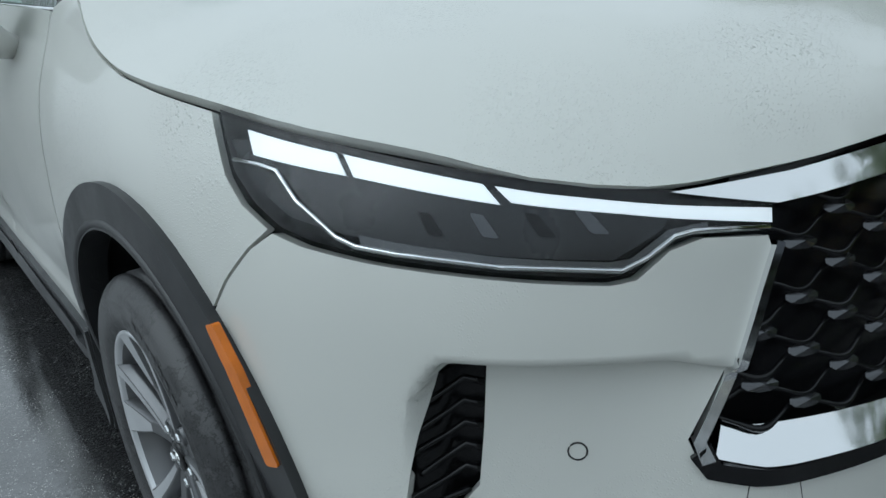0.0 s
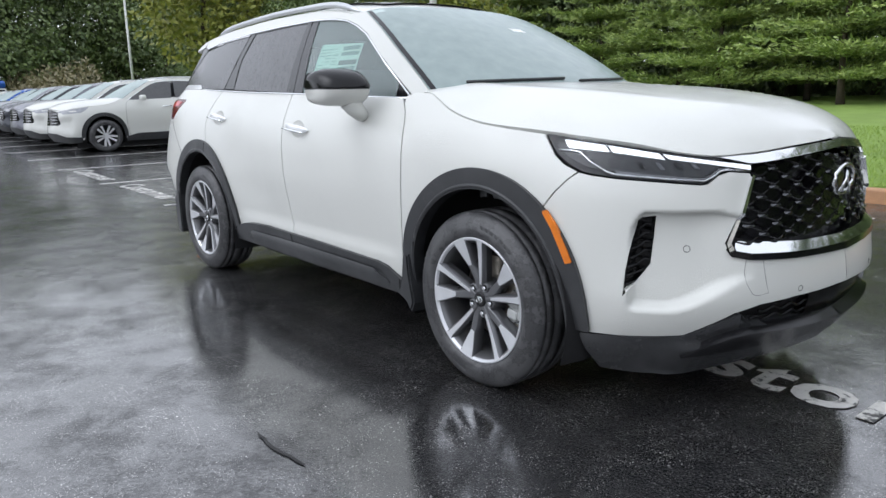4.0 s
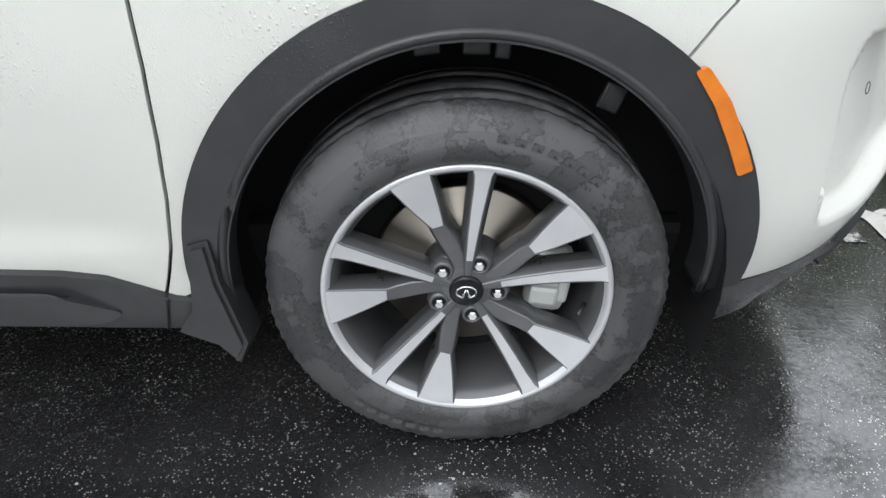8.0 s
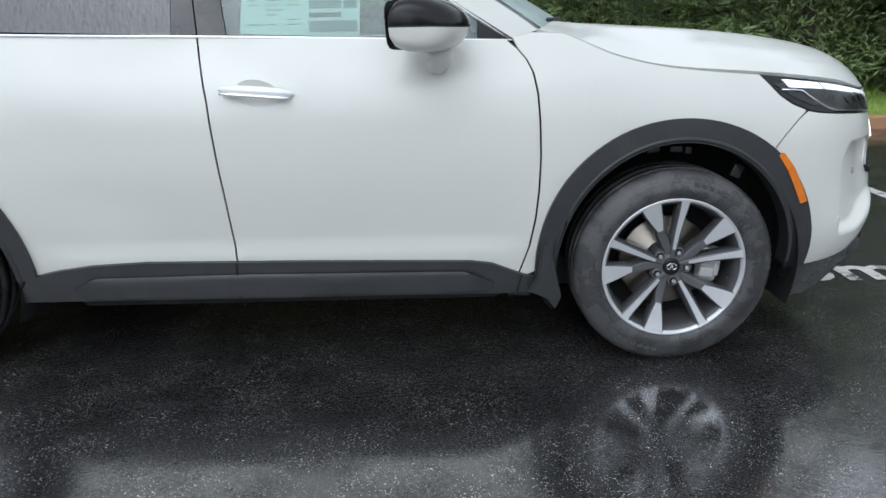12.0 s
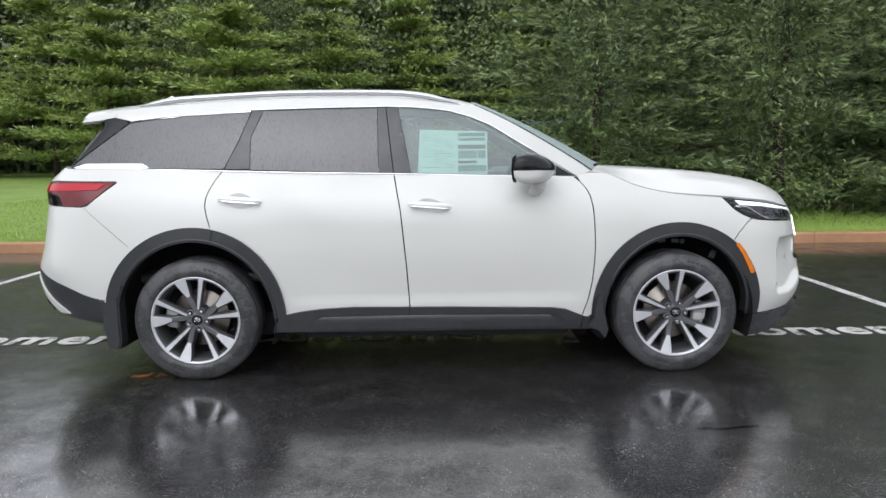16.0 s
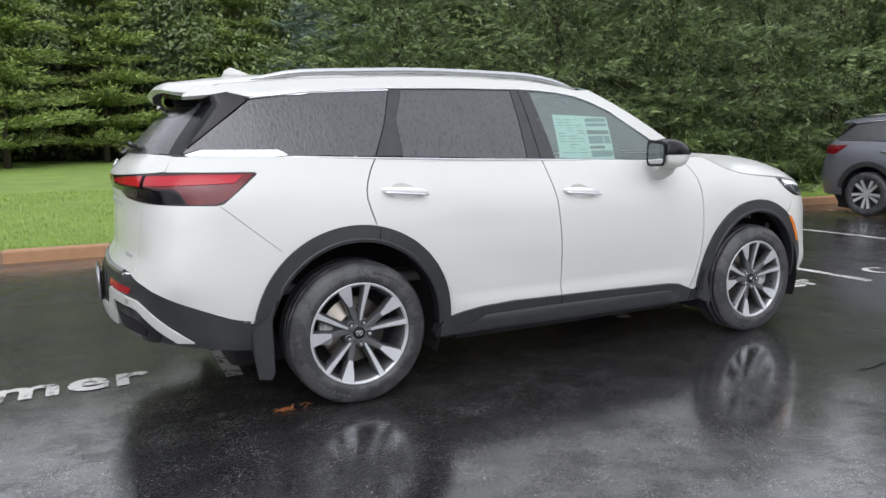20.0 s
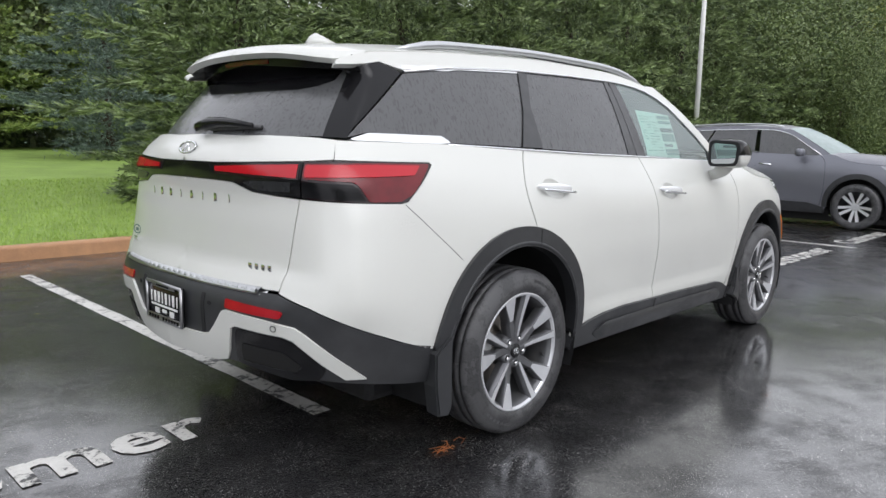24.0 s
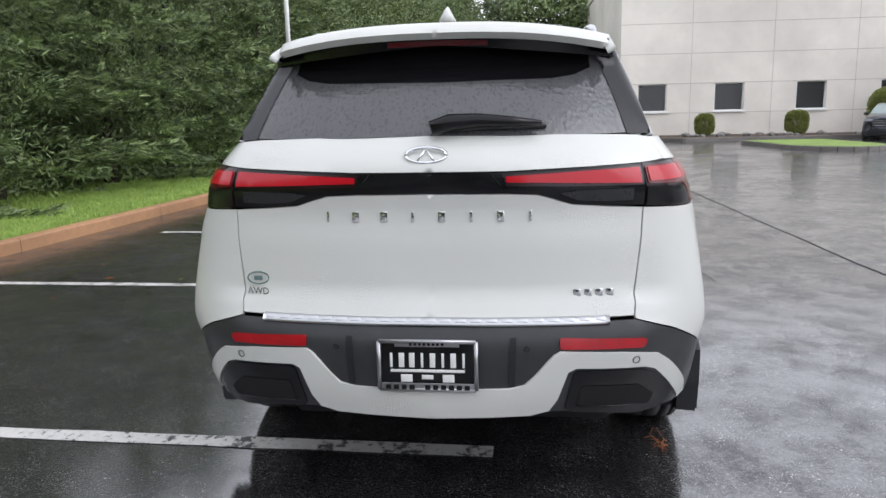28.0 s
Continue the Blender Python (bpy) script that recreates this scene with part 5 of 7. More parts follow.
# tail of the car
across("tailgate", [(A_TAIL, 0.740), (-2.640, 0.740), (-2.617, 0.84), (-2.597, 0.95), (-2.578, 1.070), (-2.70, 1.076), (-2.84, 1.086), (-2.90, 1.104), (-2.95, 1.118), (-3.05, 1.122), (A_TAIL, 1.124)], side, WHITE, car, thick=0.02, step=0.03)
across("tailgate_top", [(A_TAIL, 1.194), (-3.05, 1.194), (-2.80, 1.202), (-2.56, 1.210), (-2.413, 1.217), (-2.408, 1.245), (-2.40, 1.287), (-2.6, 1.295), (-2.9, 1.30), (A_TAIL, 1.302)], side, WHITE, car, thick=0.02, step=0.03)
for m in (False, True):
    tl = skin("tail_lamp", TAIL_TIP, side, "lamp_dark", car, off=-0.003, thick=0.03, step=0.02, mirror=m, label="red and smoked tail lamp")
    skin("red_lens", soften([(-2.560, 1.200), (-2.2, 1.205), (-1.93, 1.201), (-2.06, 1.088), (-2.12, 1.064), (-2.255, 1.066), (-2.290, 1.118), (-2.32, 1.138), (-2.560, 1.145)], 0.012), side, "lamp_red", tl, off=0.001, thick=0.004, step=0.02, mirror=m)
    skin("red_light", soften([(-2.552, 1.196), (-2.2, 1.200), (-1.985, 1.196), (-2.03, 1.160), (-2.2, 1.156), (-2.552, 1.152)], 0.008), side, "lamp_glow", tl, off=0.0045, thick=0.002, step=0.02, mirror=m)
    skin("smoked_lens", [(-2.562, 1.136), (-2.33, 1.129), (-2.30, 1.115), (-2.27, 1.070), (-2.562, 1.079)], side, "gloss_black", tl, off=0.001, thick=0.004, step=0.02, mirror=m)
band = across("tail_band", [(-2.570, 1.206), (-2.80, 1.199), (-3.05, 1.190), (A_TAIL, 1.190), (A_TAIL, 1.127), (-3.05, 1.126), (-2.945, 1.121), (-2.84, 1.090), (-2.70, 1.081), (-2.572, 1.078)], side, "gloss_black", car, off=-0.002, thick=0.03, step=0.02, label="gloss black band with red light bars")
for m in (False, True):
    skin("red_lens", [(-2.58, 1.200), (-2.80, 1.195), (-3.06, 1.184), (-3.05, 1.148), (-2.8, 1.143), (-2.58, 1.142)], side, "lamp_dark", band, off=0.002, thick=0.003, step=0.02, mirror=m)
    skin("red_light", [(-2.588, 1.197), (-2.8, 1.190), (-3.05, 1.178), (-3.05, 1.160), (-2.8, 1.153), (-2.588, 1.148)], side, "lamp_glow", band, off=0.005, thick=0.002, step=0.02, mirror=m)
    skin("reverse_lamp", [(-2.62, 1.132), (-2.82, 1.130), (-2.88, 1.122), (-2.82, 1.100), (-2.72, 1.094), (-2.62, 1.096)], side, "lamp_inner", band, off=0.002, thick=0.003, step=0.02, mirror=m)
    bars_on("band_seam", [(-3.10, 1.188), (-3.065, 1.148)], side, 0.0015, "black_gap", band, 0.0, m, 5)
# bumper behind: black upper, white sweep, exhaust openings
bumper = across("rear_bumper", [(-1.965, 0.495), (-2.12, 0.530), (-2.30, 0.600), (-2.50, 0.687), (-2.64, 0.728), (A_TAIL, 0.728), (A_TAIL, 0.435), (-2.9, 0.435), (-2.6, 0.415), (-2.45, 0.405), (-2.3, 0.385), (-1.99, 0.350)], side, "plastic_black", car, thick=0.03, step=0.025)
SWEEP = [(A_TAIL, 0.525), (-3.05, 0.525), (-3.00, 0.535), (-2.965, 0.57), (-2.91, 0.635), (-2.89, 0.645), (-2.69, 0.632), (-2.56, 0.615), (-2.52, 0.590), (-2.40, 0.498), (-2.265, 0.405), (-2.36, 0.408), (-2.46, 0.475), (-2.57, 0.565), (-2.61, 0.577), (-2.84, 0.588), (-2.865, 0.575), (-2.895, 0.48), (-2.92, 0.440), (-2.98, 0.425), (A_TAIL, 0.425)]
across("rear_sweep", SWEEP, side, WHITE, bumper, off=0.010, thick=0.035, step=0.02, label="white sweep of the rear bumper")
for m in (False, True):
    ex = skin("exhaust_trim", soften([(-2.845, 0.578), (-2.62, 0.568), (-2.57, 0.553), (-2.44, 0.455), (-2.48, 0.405), (-2.60, 0.400), (-2.87, 0.435)], 0.02), side, "gloss_black", bumper, off=0.005, thick=0.05, step=0.02, mirror=m)
    skin("exhaust_opening", soften([(-2.82, 0.525), (-2.62, 0.515), (-2.55, 0.468), (-2.57, 0.435), (-2.83, 0.455)], 0.012), side, "black_gap", ex, off=0.007, thick=0.0, step=0.02, mirror=m)
    bars_on("exhaust_tip", [(-2.83, 0.453), (-2.70, 0.443), (-2.57, 0.434), (-2.545, 0.465)], side, 0.003, "gloss_black", ex, 0.010, m)
    skin("reflector", soften([(-2.892, 0.688), (-2.62, 0.674), (-2.605, 0.664), (-2.62, 0.643), (-2.892, 0.652)], 0.008), side, "reflector_red", bumper, off=0.006, thick=0.01, step=0.02, mirror=m)
    ring = [(-2.646 + 0.012 * math.cos(t), 0.605 + 0.011 * math.sin(t)) for t in np.linspace(0, 6.283, 15)]
    bars_on("parking_sensor", ring, side, 0.0014, "plastic_liner", bumper, 0.011, m, 5)
    ring = [(-2.993 + 0.008 * math.cos(t), 0.655 + 0.008 * math.sin(t)) for t in np.linspace(0, 6.283, 13)]
    bars_on("parking_sensor", ring, side, 0.002, "plastic_liner", bumper, 0.001, m, 5)
    skin("recess_edge", [(-3.025, 0.69), (-3.045, 0.69), (-3.05, 0.53), (-3.03, 0.53)], side, "plastic_liner", bumper, off=0.003, thick=0.01, mirror=m)
STEP_PROFILE = ((-0.030, 0.747), (0.001, 0.745), (0.012, 0.731), (0.0145, 0.726), (0.013, 0.721), (0.009, 0.7195), (-0.030, 0.7195))
step_half = float(np.interp(-2.735, PA[:300], PY[:300]))


def tail_x(y, z):
    """The car's tail at a distance from its middle."""
    return side([np.interp(abs(y), PY[:300], PA[:300])], [z])[0][0]


sv, sf = [], []
STEP_ROWS = 61
for k in range(STEP_ROWS):
    y = step_half * (2 * k / (STEP_ROWS - 1) - 1)
    x0 = tail_x(y, 0.732)
    sv += [(x0 - o, y, z) for o, z in STEP_PROFILE]
q = len(STEP_PROFILE)
for k in range(STEP_ROWS - 1):
    sf += [(k * q + j, k * q + (j + 1) % q, (k + 1) * q + (j + 1) % q, (k + 1) * q + j) for j in range(q)]
sf += [tuple(range(q)), tuple(range((STEP_ROWS - 1) * q, STEP_ROWS * q))[::-1]]
step_ = part("bumper_step", mesh_of("bumper_step", sv, sf, "satin_metal"), "satin_metal", bumper, "silver treaded step plate")
for i in range(-13, 14):
    y = i * 0.0475
    if abs(y) < step_half - 0.03:
        bm = bmesh.new()
        box_bm(bm, (tail_x(y, 0.732) - 0.0066, y, 0.7388), (0.0026, 0.034, 0.012), Matrix.Rotation(0.67, 3, "Y"), 0.0008)
        part("tread", bm, "satin_metal", step_)
# plate with bars for its writing
px = side([A_TAIL], [0.61])[0][0]
bm = bmesh.new()
box_bm(bm, (px - 0.010, 0.005, 0.609), (0.012, 0.308, 0.162), None, 0.004)
plate = part("plate", bm, "gloss_black", car, "black plate in a pewter frame with pale bars")
frame_loop = [(px - 0.018, 0.005 + y, 0.609 + z) for y, z in ((-0.150, -0.077), (0.150, -0.077), (0.150, 0.077), (-0.150, 0.077))]
for i in range(4):
    v, f = tube([frame_loop[i], frame_loop[(i + 1) % 4]], 0.0075, 8)
    part("plate_frame", mesh_of("plate_frame", v, f, "pewter"), "pewter", plate)


def flat_bar(name, c, w, h, mat, parent, fwd=-1, d=0.003, label=""):
    bm = bmesh.new()
    box_bm(bm, c, (d, w, h), None, min(0.0008, h * 0.2))
    return part(name, bm, mat, parent, label)


for i in range(8):
    flat_bar("plate_letter_bar", (px - 0.0175, 0.117 - i * 0.032, 0.626), 0.017 if i not in (0, 3, 5, 7) else 0.008, 0.046, "letter_pale", plate)
flat_bar("plate_line_bar", (px - 0.0175, 0.005, 0.592), 0.23, 0.009, "letter_pale", plate)
for y in (0.07, -0.06):
    flat_bar("plate_shape", (px - 0.0175, y, 0.568), 0.036, 0.024, "letter_pale", plate)
flat_bar("plate_shape", (px - 0.0175, 0.005, 0.572), 0.036, 0.014, "letter_pale", plate)
flat_bar("plate_frame_band", (px - 0.021, 0.005, 0.541), 0.296, 0.026, "pewter", plate)
for i in range(11):
    if i != 4:
        flat_bar("frame_letter_bar", (px - 0.0235, 0.127 - i * 0.0245, 0.541), 0.016, 0.015, "gloss_black", plate)
flat_bar("plate_frame_band", (px - 0.021, 0.005, 0.679), 0.20, 0.018, "pewter", plate)
for i in range(8):
    flat_bar("frame_letter_bar", (px - 0.0235, 0.055 - i * 0.014, 0.679), 0.009, 0.009, "gloss_black", plate)
# badges on the tailgate, as bars
for i in range(8):
    y = 0.330 - i * 0.0915
    a = np.interp(abs(y), PY[:300], PA[:300])
    p = side([a], [1.055], 0.003)[0]
    flat_bar("letter_bar", (p[0], y, 1.055), 0.022 if i not in (0, 3, 5, 7) else 0.008, 0.034, "chrome", car)
for i in range(4):
    y = -0.455 - i * 0.034
    a = np.interp(abs(y), PY[:300], PA[:300])
    p = side([a], [0.81], 0.003)[0]
    b = flat_bar("letter_bar", (p[0], y, 0.812), 0.024, 0.024, "chrome", car)


def letters_on(body, y0, z0, height, width, xoff, mat, parent):
    cu = bpy.data.curves.new("letters", "FONT")
    cu.body, cu.size, cu.extrude, cu.resolution_u = body, height * 1.4, 0.0015, 2
    tmp = bpy.data.objects.new("letters", cu)
    me = bpy.data.meshes.new_from_object(tmp)
    bpy.data.objects.remove(tmp)
    xs = [v.co.x for v in me.vertices]
    k = width / (max(xs) - min(xs))
    for v in me.vertices:
        y = y0 - (v.co.x - min(xs)) * k
        a = np.interp(abs(y), PY[:300], PA[:300])
        v.co = Vector((side([a], [z0])[0][0] - 0.002 - v.co.z + xoff, y, z0 + v.co.y))
    me.materials.clear()
    me.materials.append(MATS[mat])
    return part("letters", me, mat, parent)


letters_on("AWD", 0.622, 0.797, 0.024, 0.078, 0.0, "chrome", car)
a_ = np.interp(0.583, PY[:300], PA[:300])
p_ = side([a_], [0.85])[0]
st = ring_mark("round_sticker", (p_[0] - 0.002, 0.583, 0.850), 0.036, 0.020, 0.0025, "ink", car)
tagged(st, "small round dark sticker")
flat_bar("sticker_shape", (p_[0] - 0.003, 0.583, 0.850), 0.028, 0.014, "ink", st, d=0.002)
tb = ring_mark("badge", (side([A_TAIL], [1.245])[0][0] - 0.004, 0.011, 1.245), 0.064, 0.023, 0.006, "chrome", car, 0.45, 1)
for y in (-1, 1):
    xx = side([A_TAIL], [1.245])[0][0] - 0.006
    v, f = tube([(xx - 0.008, 0.011 + y * 0.026, 1.226), (xx + 0.006, 0.011 + y * 0.003, 1.262)], [0.006, 0.002], 6)
    part("badge_bar", mesh_of("badge_bar", v, f, "chrome"), "chrome", tb)

# black cladding: arches, sills, flaps
F_OUT = [(1.455 + (0.516 if math.cos(t) < 0 else 0.530) * math.cos(t), 0.372 + 0.553 * math.sin(t) ** 0.94 if math.sin(t) > 0 else 0.372 + 0.5 * math.sin(t)) for t in np.linspace(-0.05, math.pi + 0.05, 48)]
R_OUT = [(-1.45 + (0.540 if math.cos(t) < 0 else 0.535) * math.cos(t), 0.372 + 0.562 * math.sin(t) ** 0.94) for t in np.linspace(0.0, math.pi - 0.18, 46)]
both("arch_trim", strip(F_OUT, arch(1.455, 0.437, 0.468, -0.05, math.pi + 0.05, 48)), side, "plastic_black", car, off=0.017, thick=0.06, step=0.022)
ra = strip(R_OUT, arch(-1.45, 0.462, 0.476, 0.0, math.pi - 0.18, 46))
both("arch_trim", [p for p in ra], side, "plastic_black", car, off=0.017, thick=0.06, step=0.022)
for m in (False, True):
    for cx, ro, ri in ((1.455, (0.437, 0.468), None), (-1.45, (0.462, 0.476), None)):
        t = np.linspace(-0.05, math.pi + (0.05 if cx > 0 else -0.18), 44)
        bars_on("arch_lip", list(zip(cx + (ro[0] + 0.012) * np.cos(t), 0.372 + (ro[1] + 0.012) * np.sin(t))), side, 0.010, "plastic_black", car, 0.012, m, 6)
    bars_on("arch_split", [(-1.325, 0.918), (-1.335, 0.85)], side, 0.002, "black_gap", car, 0.0172, m, 5)
    skin("side_marker", soften([(1.800, 0.786), (1.820, 0.794), (1.866, 0.738), (1.906, 0.664), (1.931, 0.612), (1.904, 0.603), (1.876, 0.662), (1.840, 0.730)], 0.006), side, "amber", car, off=0.021, thick=0.012, step=0.02, mirror=m, label="orange side marker lamp")
    sill = skin("sill_trim", [(-0.985, 0.335), (-0.945, 0.383), (-0.83, 0.408), (-0.70, 0.425), (-0.5, 0.434), (0.1, 0.426), (0.70, 0.411), (0.78, 0.400), (0.90, 0.352), (0.965, 0.345), (0.97, 0.275), (-0.15, 0.278), (-1.0, 0.282)], side, "plastic_black", car, off=0.016, thick=0.06, step=0.025, mirror=m)
    skin("sill_bulge", soften([(-0.80, 0.330), (-0.70, 0.378), (-0.15, 0.382), (0.68, 0.374), (0.80, 0.320), (0.76, 0.296), (-0.75, 0.298)], 0.02, 6), lambda a, z, off=0.0: side(a, z, off + 0.016 * np.clip((0.385 - np.asarray(z)) / 0.022, 0, 1) * np.clip((0.80 - np.abs(np.asarray(a))) / 0.10, 0, 1)), "plastic_black", sill, off=0.018, thick=0.02, step=0.025, mirror=m)
    bars_on("sill_seam", [(-0.168, 0.43), (-0.172, 0.285)], side, 0.0022, "black_gap", sill, 0.0225, m, 5)
    bars_on("sill_seam", [(0.89, 0.357), (0.872, 0.28)], side, 0.002, "black_gap", sill, 0.0225, m, 5)
    s_ = -1 if not m else 1
    for x0, x1, zt in ((0.955, 1.035, 0.50), (-1.985, -1.90, 0.47)):
        bm = bmesh.new()
        w_ = 0.10
        if x0 > 0:
            loop = [(0.957, 0.487), (0.995, 0.498), (1.002, 0.41), (1.034, 0.272), (1.012, 0.226), (0.978, 0.268), (0.908, 0.300), (0.942, 0.349)]
        else:
            loop = [(x0 - 0.012, zt), (x0 + 0.085, zt + 0.07), (x0 + 0.088, 0.24), (x0 + 0.070, 0.205), (x0 + 0.010, 0.215), (x0 - 0.010, 0.34)]
        lo = [bm.verts.new((x, s_ * 0.962, z)) for x, z in loop]
        hi = [bm.verts.new((x + 0.01, s_ * 0.885, z)) for x, z in loop]
        bm.faces.new(lo)
        bm.faces.new(hi[::-1])
        for i in range(len(loop)):
            bm.faces.new((lo[i], lo[(i + 1) % len(loop)], hi[(i + 1) % len(loop)], hi[i]))
        bmesh.ops.recalc_face_normals(bm, faces=bm.faces)
        bmesh.ops.bevel(bm, geom=[e for e in bm.edges if all(v in lo for v in e.verts)], offset=0.008, segments=2, affect="EDGES")
        part("mud_flap", bm, "plastic_black", car, smooth=False)

# seam that runs from the tail lamp's tip to the arch, and fasteners in the front wheel housings
for m in (False, True):
    bars_on("bumper_seam", [(-2.10 + 0.27 * t, 1.052 - 0.226 * t) for t in np.linspace(0, 1, 28)], side, 0.0011, "plastic_liner", car, 0.0006, m, 5)
    for x, z, w, h in ((1.382, 0.802, 0.045, 0.030), (1.466, 0.800, 0.048, 0.026), (1.510, 0.795, 0.026, 0.030), (1.700, 0.712, 0.040, 0.050)):
        bm = bmesh.new()
        box_bm(bm, (x, (1 if m else -1) * 0.835, z), (w, 0.012, h), Euler((0, radians(90) * (x - 1.45), 0)).to_matrix(), 0.004)
        part("liner_clip", bm, "plastic_black", car)

# dark inner body behind gaps, wheel housings, floor pan
skin_holes = [arch(1.455, 0.48, 0.505, -0.45, math.pi + 0.45, 40), arch(-1.45, 0.50, 0.515, -0.45, math.pi + 0.45, 40)]
across("inner_body", [(A_TAIL, 0.45), (-2.2, 0.40), (-2.2, 0.34), (2.2, 0.34), (2.2, 0.34), (A_NOSE, 0.36), (A_NOSE, 0.92), (2.5, 0.92), (1.75, 0.99), (1.25, 1.06), (0.95, 1.16), (-2.3, 1.20), (-2.4, 1.24), (A_TAIL, 1.25)], side, "black_gap", car, off=-0.085, thick=0.0, step=0.06, holes=skin_holes)
bm = bmesh.new()
box_bm(bm, (0.0, 0, 0.275), (4.1, 1.25, 0.16), None, 0.03)
box_bm(bm, (0.0, 0, 0.255), (1.66, 1.62, 0.08), None, 0.03)
box_bm(bm, (-0.2, 0.0, 0.20), (3.0, 0.30, 0.06), None, 0.02)
box_bm(bm, (-1.45, 0.0, 0.30), (0.30, 1.30, 0.16), None, 0.04)
part("floor_pan", bm, "plastic_liner", car, smooth=False)
for cx in WHEELS:
    for s_ in (-1, 1):
        prof = np.linspace(-0.35, math.pi + 0.35, 26)
        vs, fs = [], []
        for t in prof:
            for y, r in ((0.93, 0.475), (0.80, 0.49), (0.58, 0.49), (0.56, 0.30)):
                vs.append((cx + r * 0.995 * math.cos(t), s_ * y, 0.372 + r * math.sin(t)))
        for i in range(len(prof) - 1):
            for j in range(3):
                fs.append((i * 4 + j, i * 4 + j + 1, i * 4 + j + 5, i * 4 + j + 4))
        part("wheel_housing", mesh_of("wheel_housing", vs, fs, "plastic_liner"), "plastic_liner", car)

# ---- glasshouse of the white car ----


def cross_curve(face, zs, y0=0.7):
    """Where the side of the cabin meets the windscreen or the tail glass: (x, y) for each height."""
    out = []
    for z in zs:
        y = y0
        for _ in range(30):
            x = face(np.array([y]), np.array([z]))[0][0]
            y = cabin(np.array([x]), np.array([z]))[0][1]
        out.append((x, y))
    return out


def roof_edge(xs):
    out = []
    for x in xs:
        z = 1.70
        for _ in range(30):
            y = cabin(np.array([x]), np.array([z]))[0][1]
            z = roof(np.array([x]), np.array([y]))[0][2]
        out.append((y, z))
    return out


zf = np.linspace(1.232, 1.652, 16)
cf = cross_curve(screen, zf)
rx_ = np.linspace(cf[-1][0] - 0.03, -2.02, 26)
re_ = roof_edge(rx_)
GLASS_TOP = [(-1.885, 1.562), (-1.62, 1.597), (-1.134, 1.627), (-0.7, 1.637), (-0.30, 1.639), (-0.15, 1.634), (-0.02, 1.624), (0.10, 1.606), (0.22, 1.570), (0.343, 1.518), (0.586, 1.364), (0.86, 1.186)]


def top(d=0.0, x0=-9, x1=9):
    return [(x, z + d) for x, z in GLASS_TOP if x0 <= x <= x1]


both("roof_side", [(-2.0, 1.60)] + top(0.012)[:-1] + [(0.875, 1.196)] + [(c[0] - 0.004, z) for c, z in zip(cf, zf)] + [(x, e[1] - 0.003) for x, e in zip(rx_[1:], re_[1:])], cabin, WHITE, car, step=0.025, thick=0.02)
across("roof", [(0.315, 0.0), (0.31, 0.2), (0.275, 0.40)] + [(x, e[0] - 0.002) for x, e in zip(rx_, re_)] + [(-2.06, 0.594), (-2.13, 0.583), (-2.19, 0.555), (-2.235, 0.50), (-2.26, 0.40), (-2.28, 0.20), (-2.285, 0.0)], roof, WHITE, car, step=0.022, thick=0.030)
across("spoiler_underside", [(0.0, 1.60), (0.60, 1.555), (0.585, 1.615), (0.50, 1.635), (0.0, 1.655)], lambda y, z, off=0.0: tailglass(y, z, off) + np.stack([-(z - 1.545) * 1.2, 0 * y, 0 * z], 1), "gloss_black", car, off=0.012, step=0.03)
screen_loop = [(0.0, zf[0] + 0.015)] + [(0.35, zf[0] + 0.013)] + [(c[1] - 0.004, z) for c, z in zip(cf, zf)] + [(0.53, 1.672), (0.40, 1.685), (0.2, 1.692), (0.0, 1.694)]
ws = across("windscreen", screen_loop, screen, "glass_screen", car, off=0.0, thick=0.006, step=0.03, label="clear wet windscreen")
for m in (False, True):
    edge_out = [(c[1] - 0.006, z) for c, z in zip(cf, zf)]
    edge_in = [(c[1] - 0.030, z) for c, z in zip(cf, zf)]
    skin("screen_edge", strip(edge_out, edge_in), screen, "gloss_black", ws, off=0.002, thick=0.0, step=0.02, mirror=m)
across("screen_foot", [(0.0, zf[0] + 0.012), (0.70, zf[0] + 0.010), (0.69, zf[0] + 0.045), (0.0, zf[0] + 0.05)], screen, "gloss_black", ws, off=-0.007, thick=0.0, step=0.02)
across("screen_head", [(0.0, 1.665), (0.50, 1.645), (0.53, 1.672), (0.0, 1.693)], screen, "gloss_black", ws, off=-0.007, thick=0.0, step=0.02)
skin("screen_sticker", [(0.10, 1.545), (0.20, 1.541), (0.20, 1.563), (0.10, 1.565)], screen, "paper_white", ws, off=0.002, thick=0.0, step=0.03, mirror=True)
across("sensor_pod", [(0.0, 1.60), (0.07, 1.60), (0.11, 1.67), (0.0, 1.67)], screen, "gloss_black", ws, off=-0.012, thick=0.02, step=0.02)
for m, y0, y1 in ((False, 0.60, 0.05), (True, 0.05, 0.62)):
    p = screen(np.linspace(y0, y1, 8), np.full(8, zf[0] + 0.035) + np.linspace(0, 0.012, 8), 0.012) * np.array([1, -1, 1] if not m else [1, 1, 1])
    v, f = tube(p, 0.008, 6)
    part("wiper", mesh_of("wiper", v, f, "plastic_black"), "plastic_black", car)

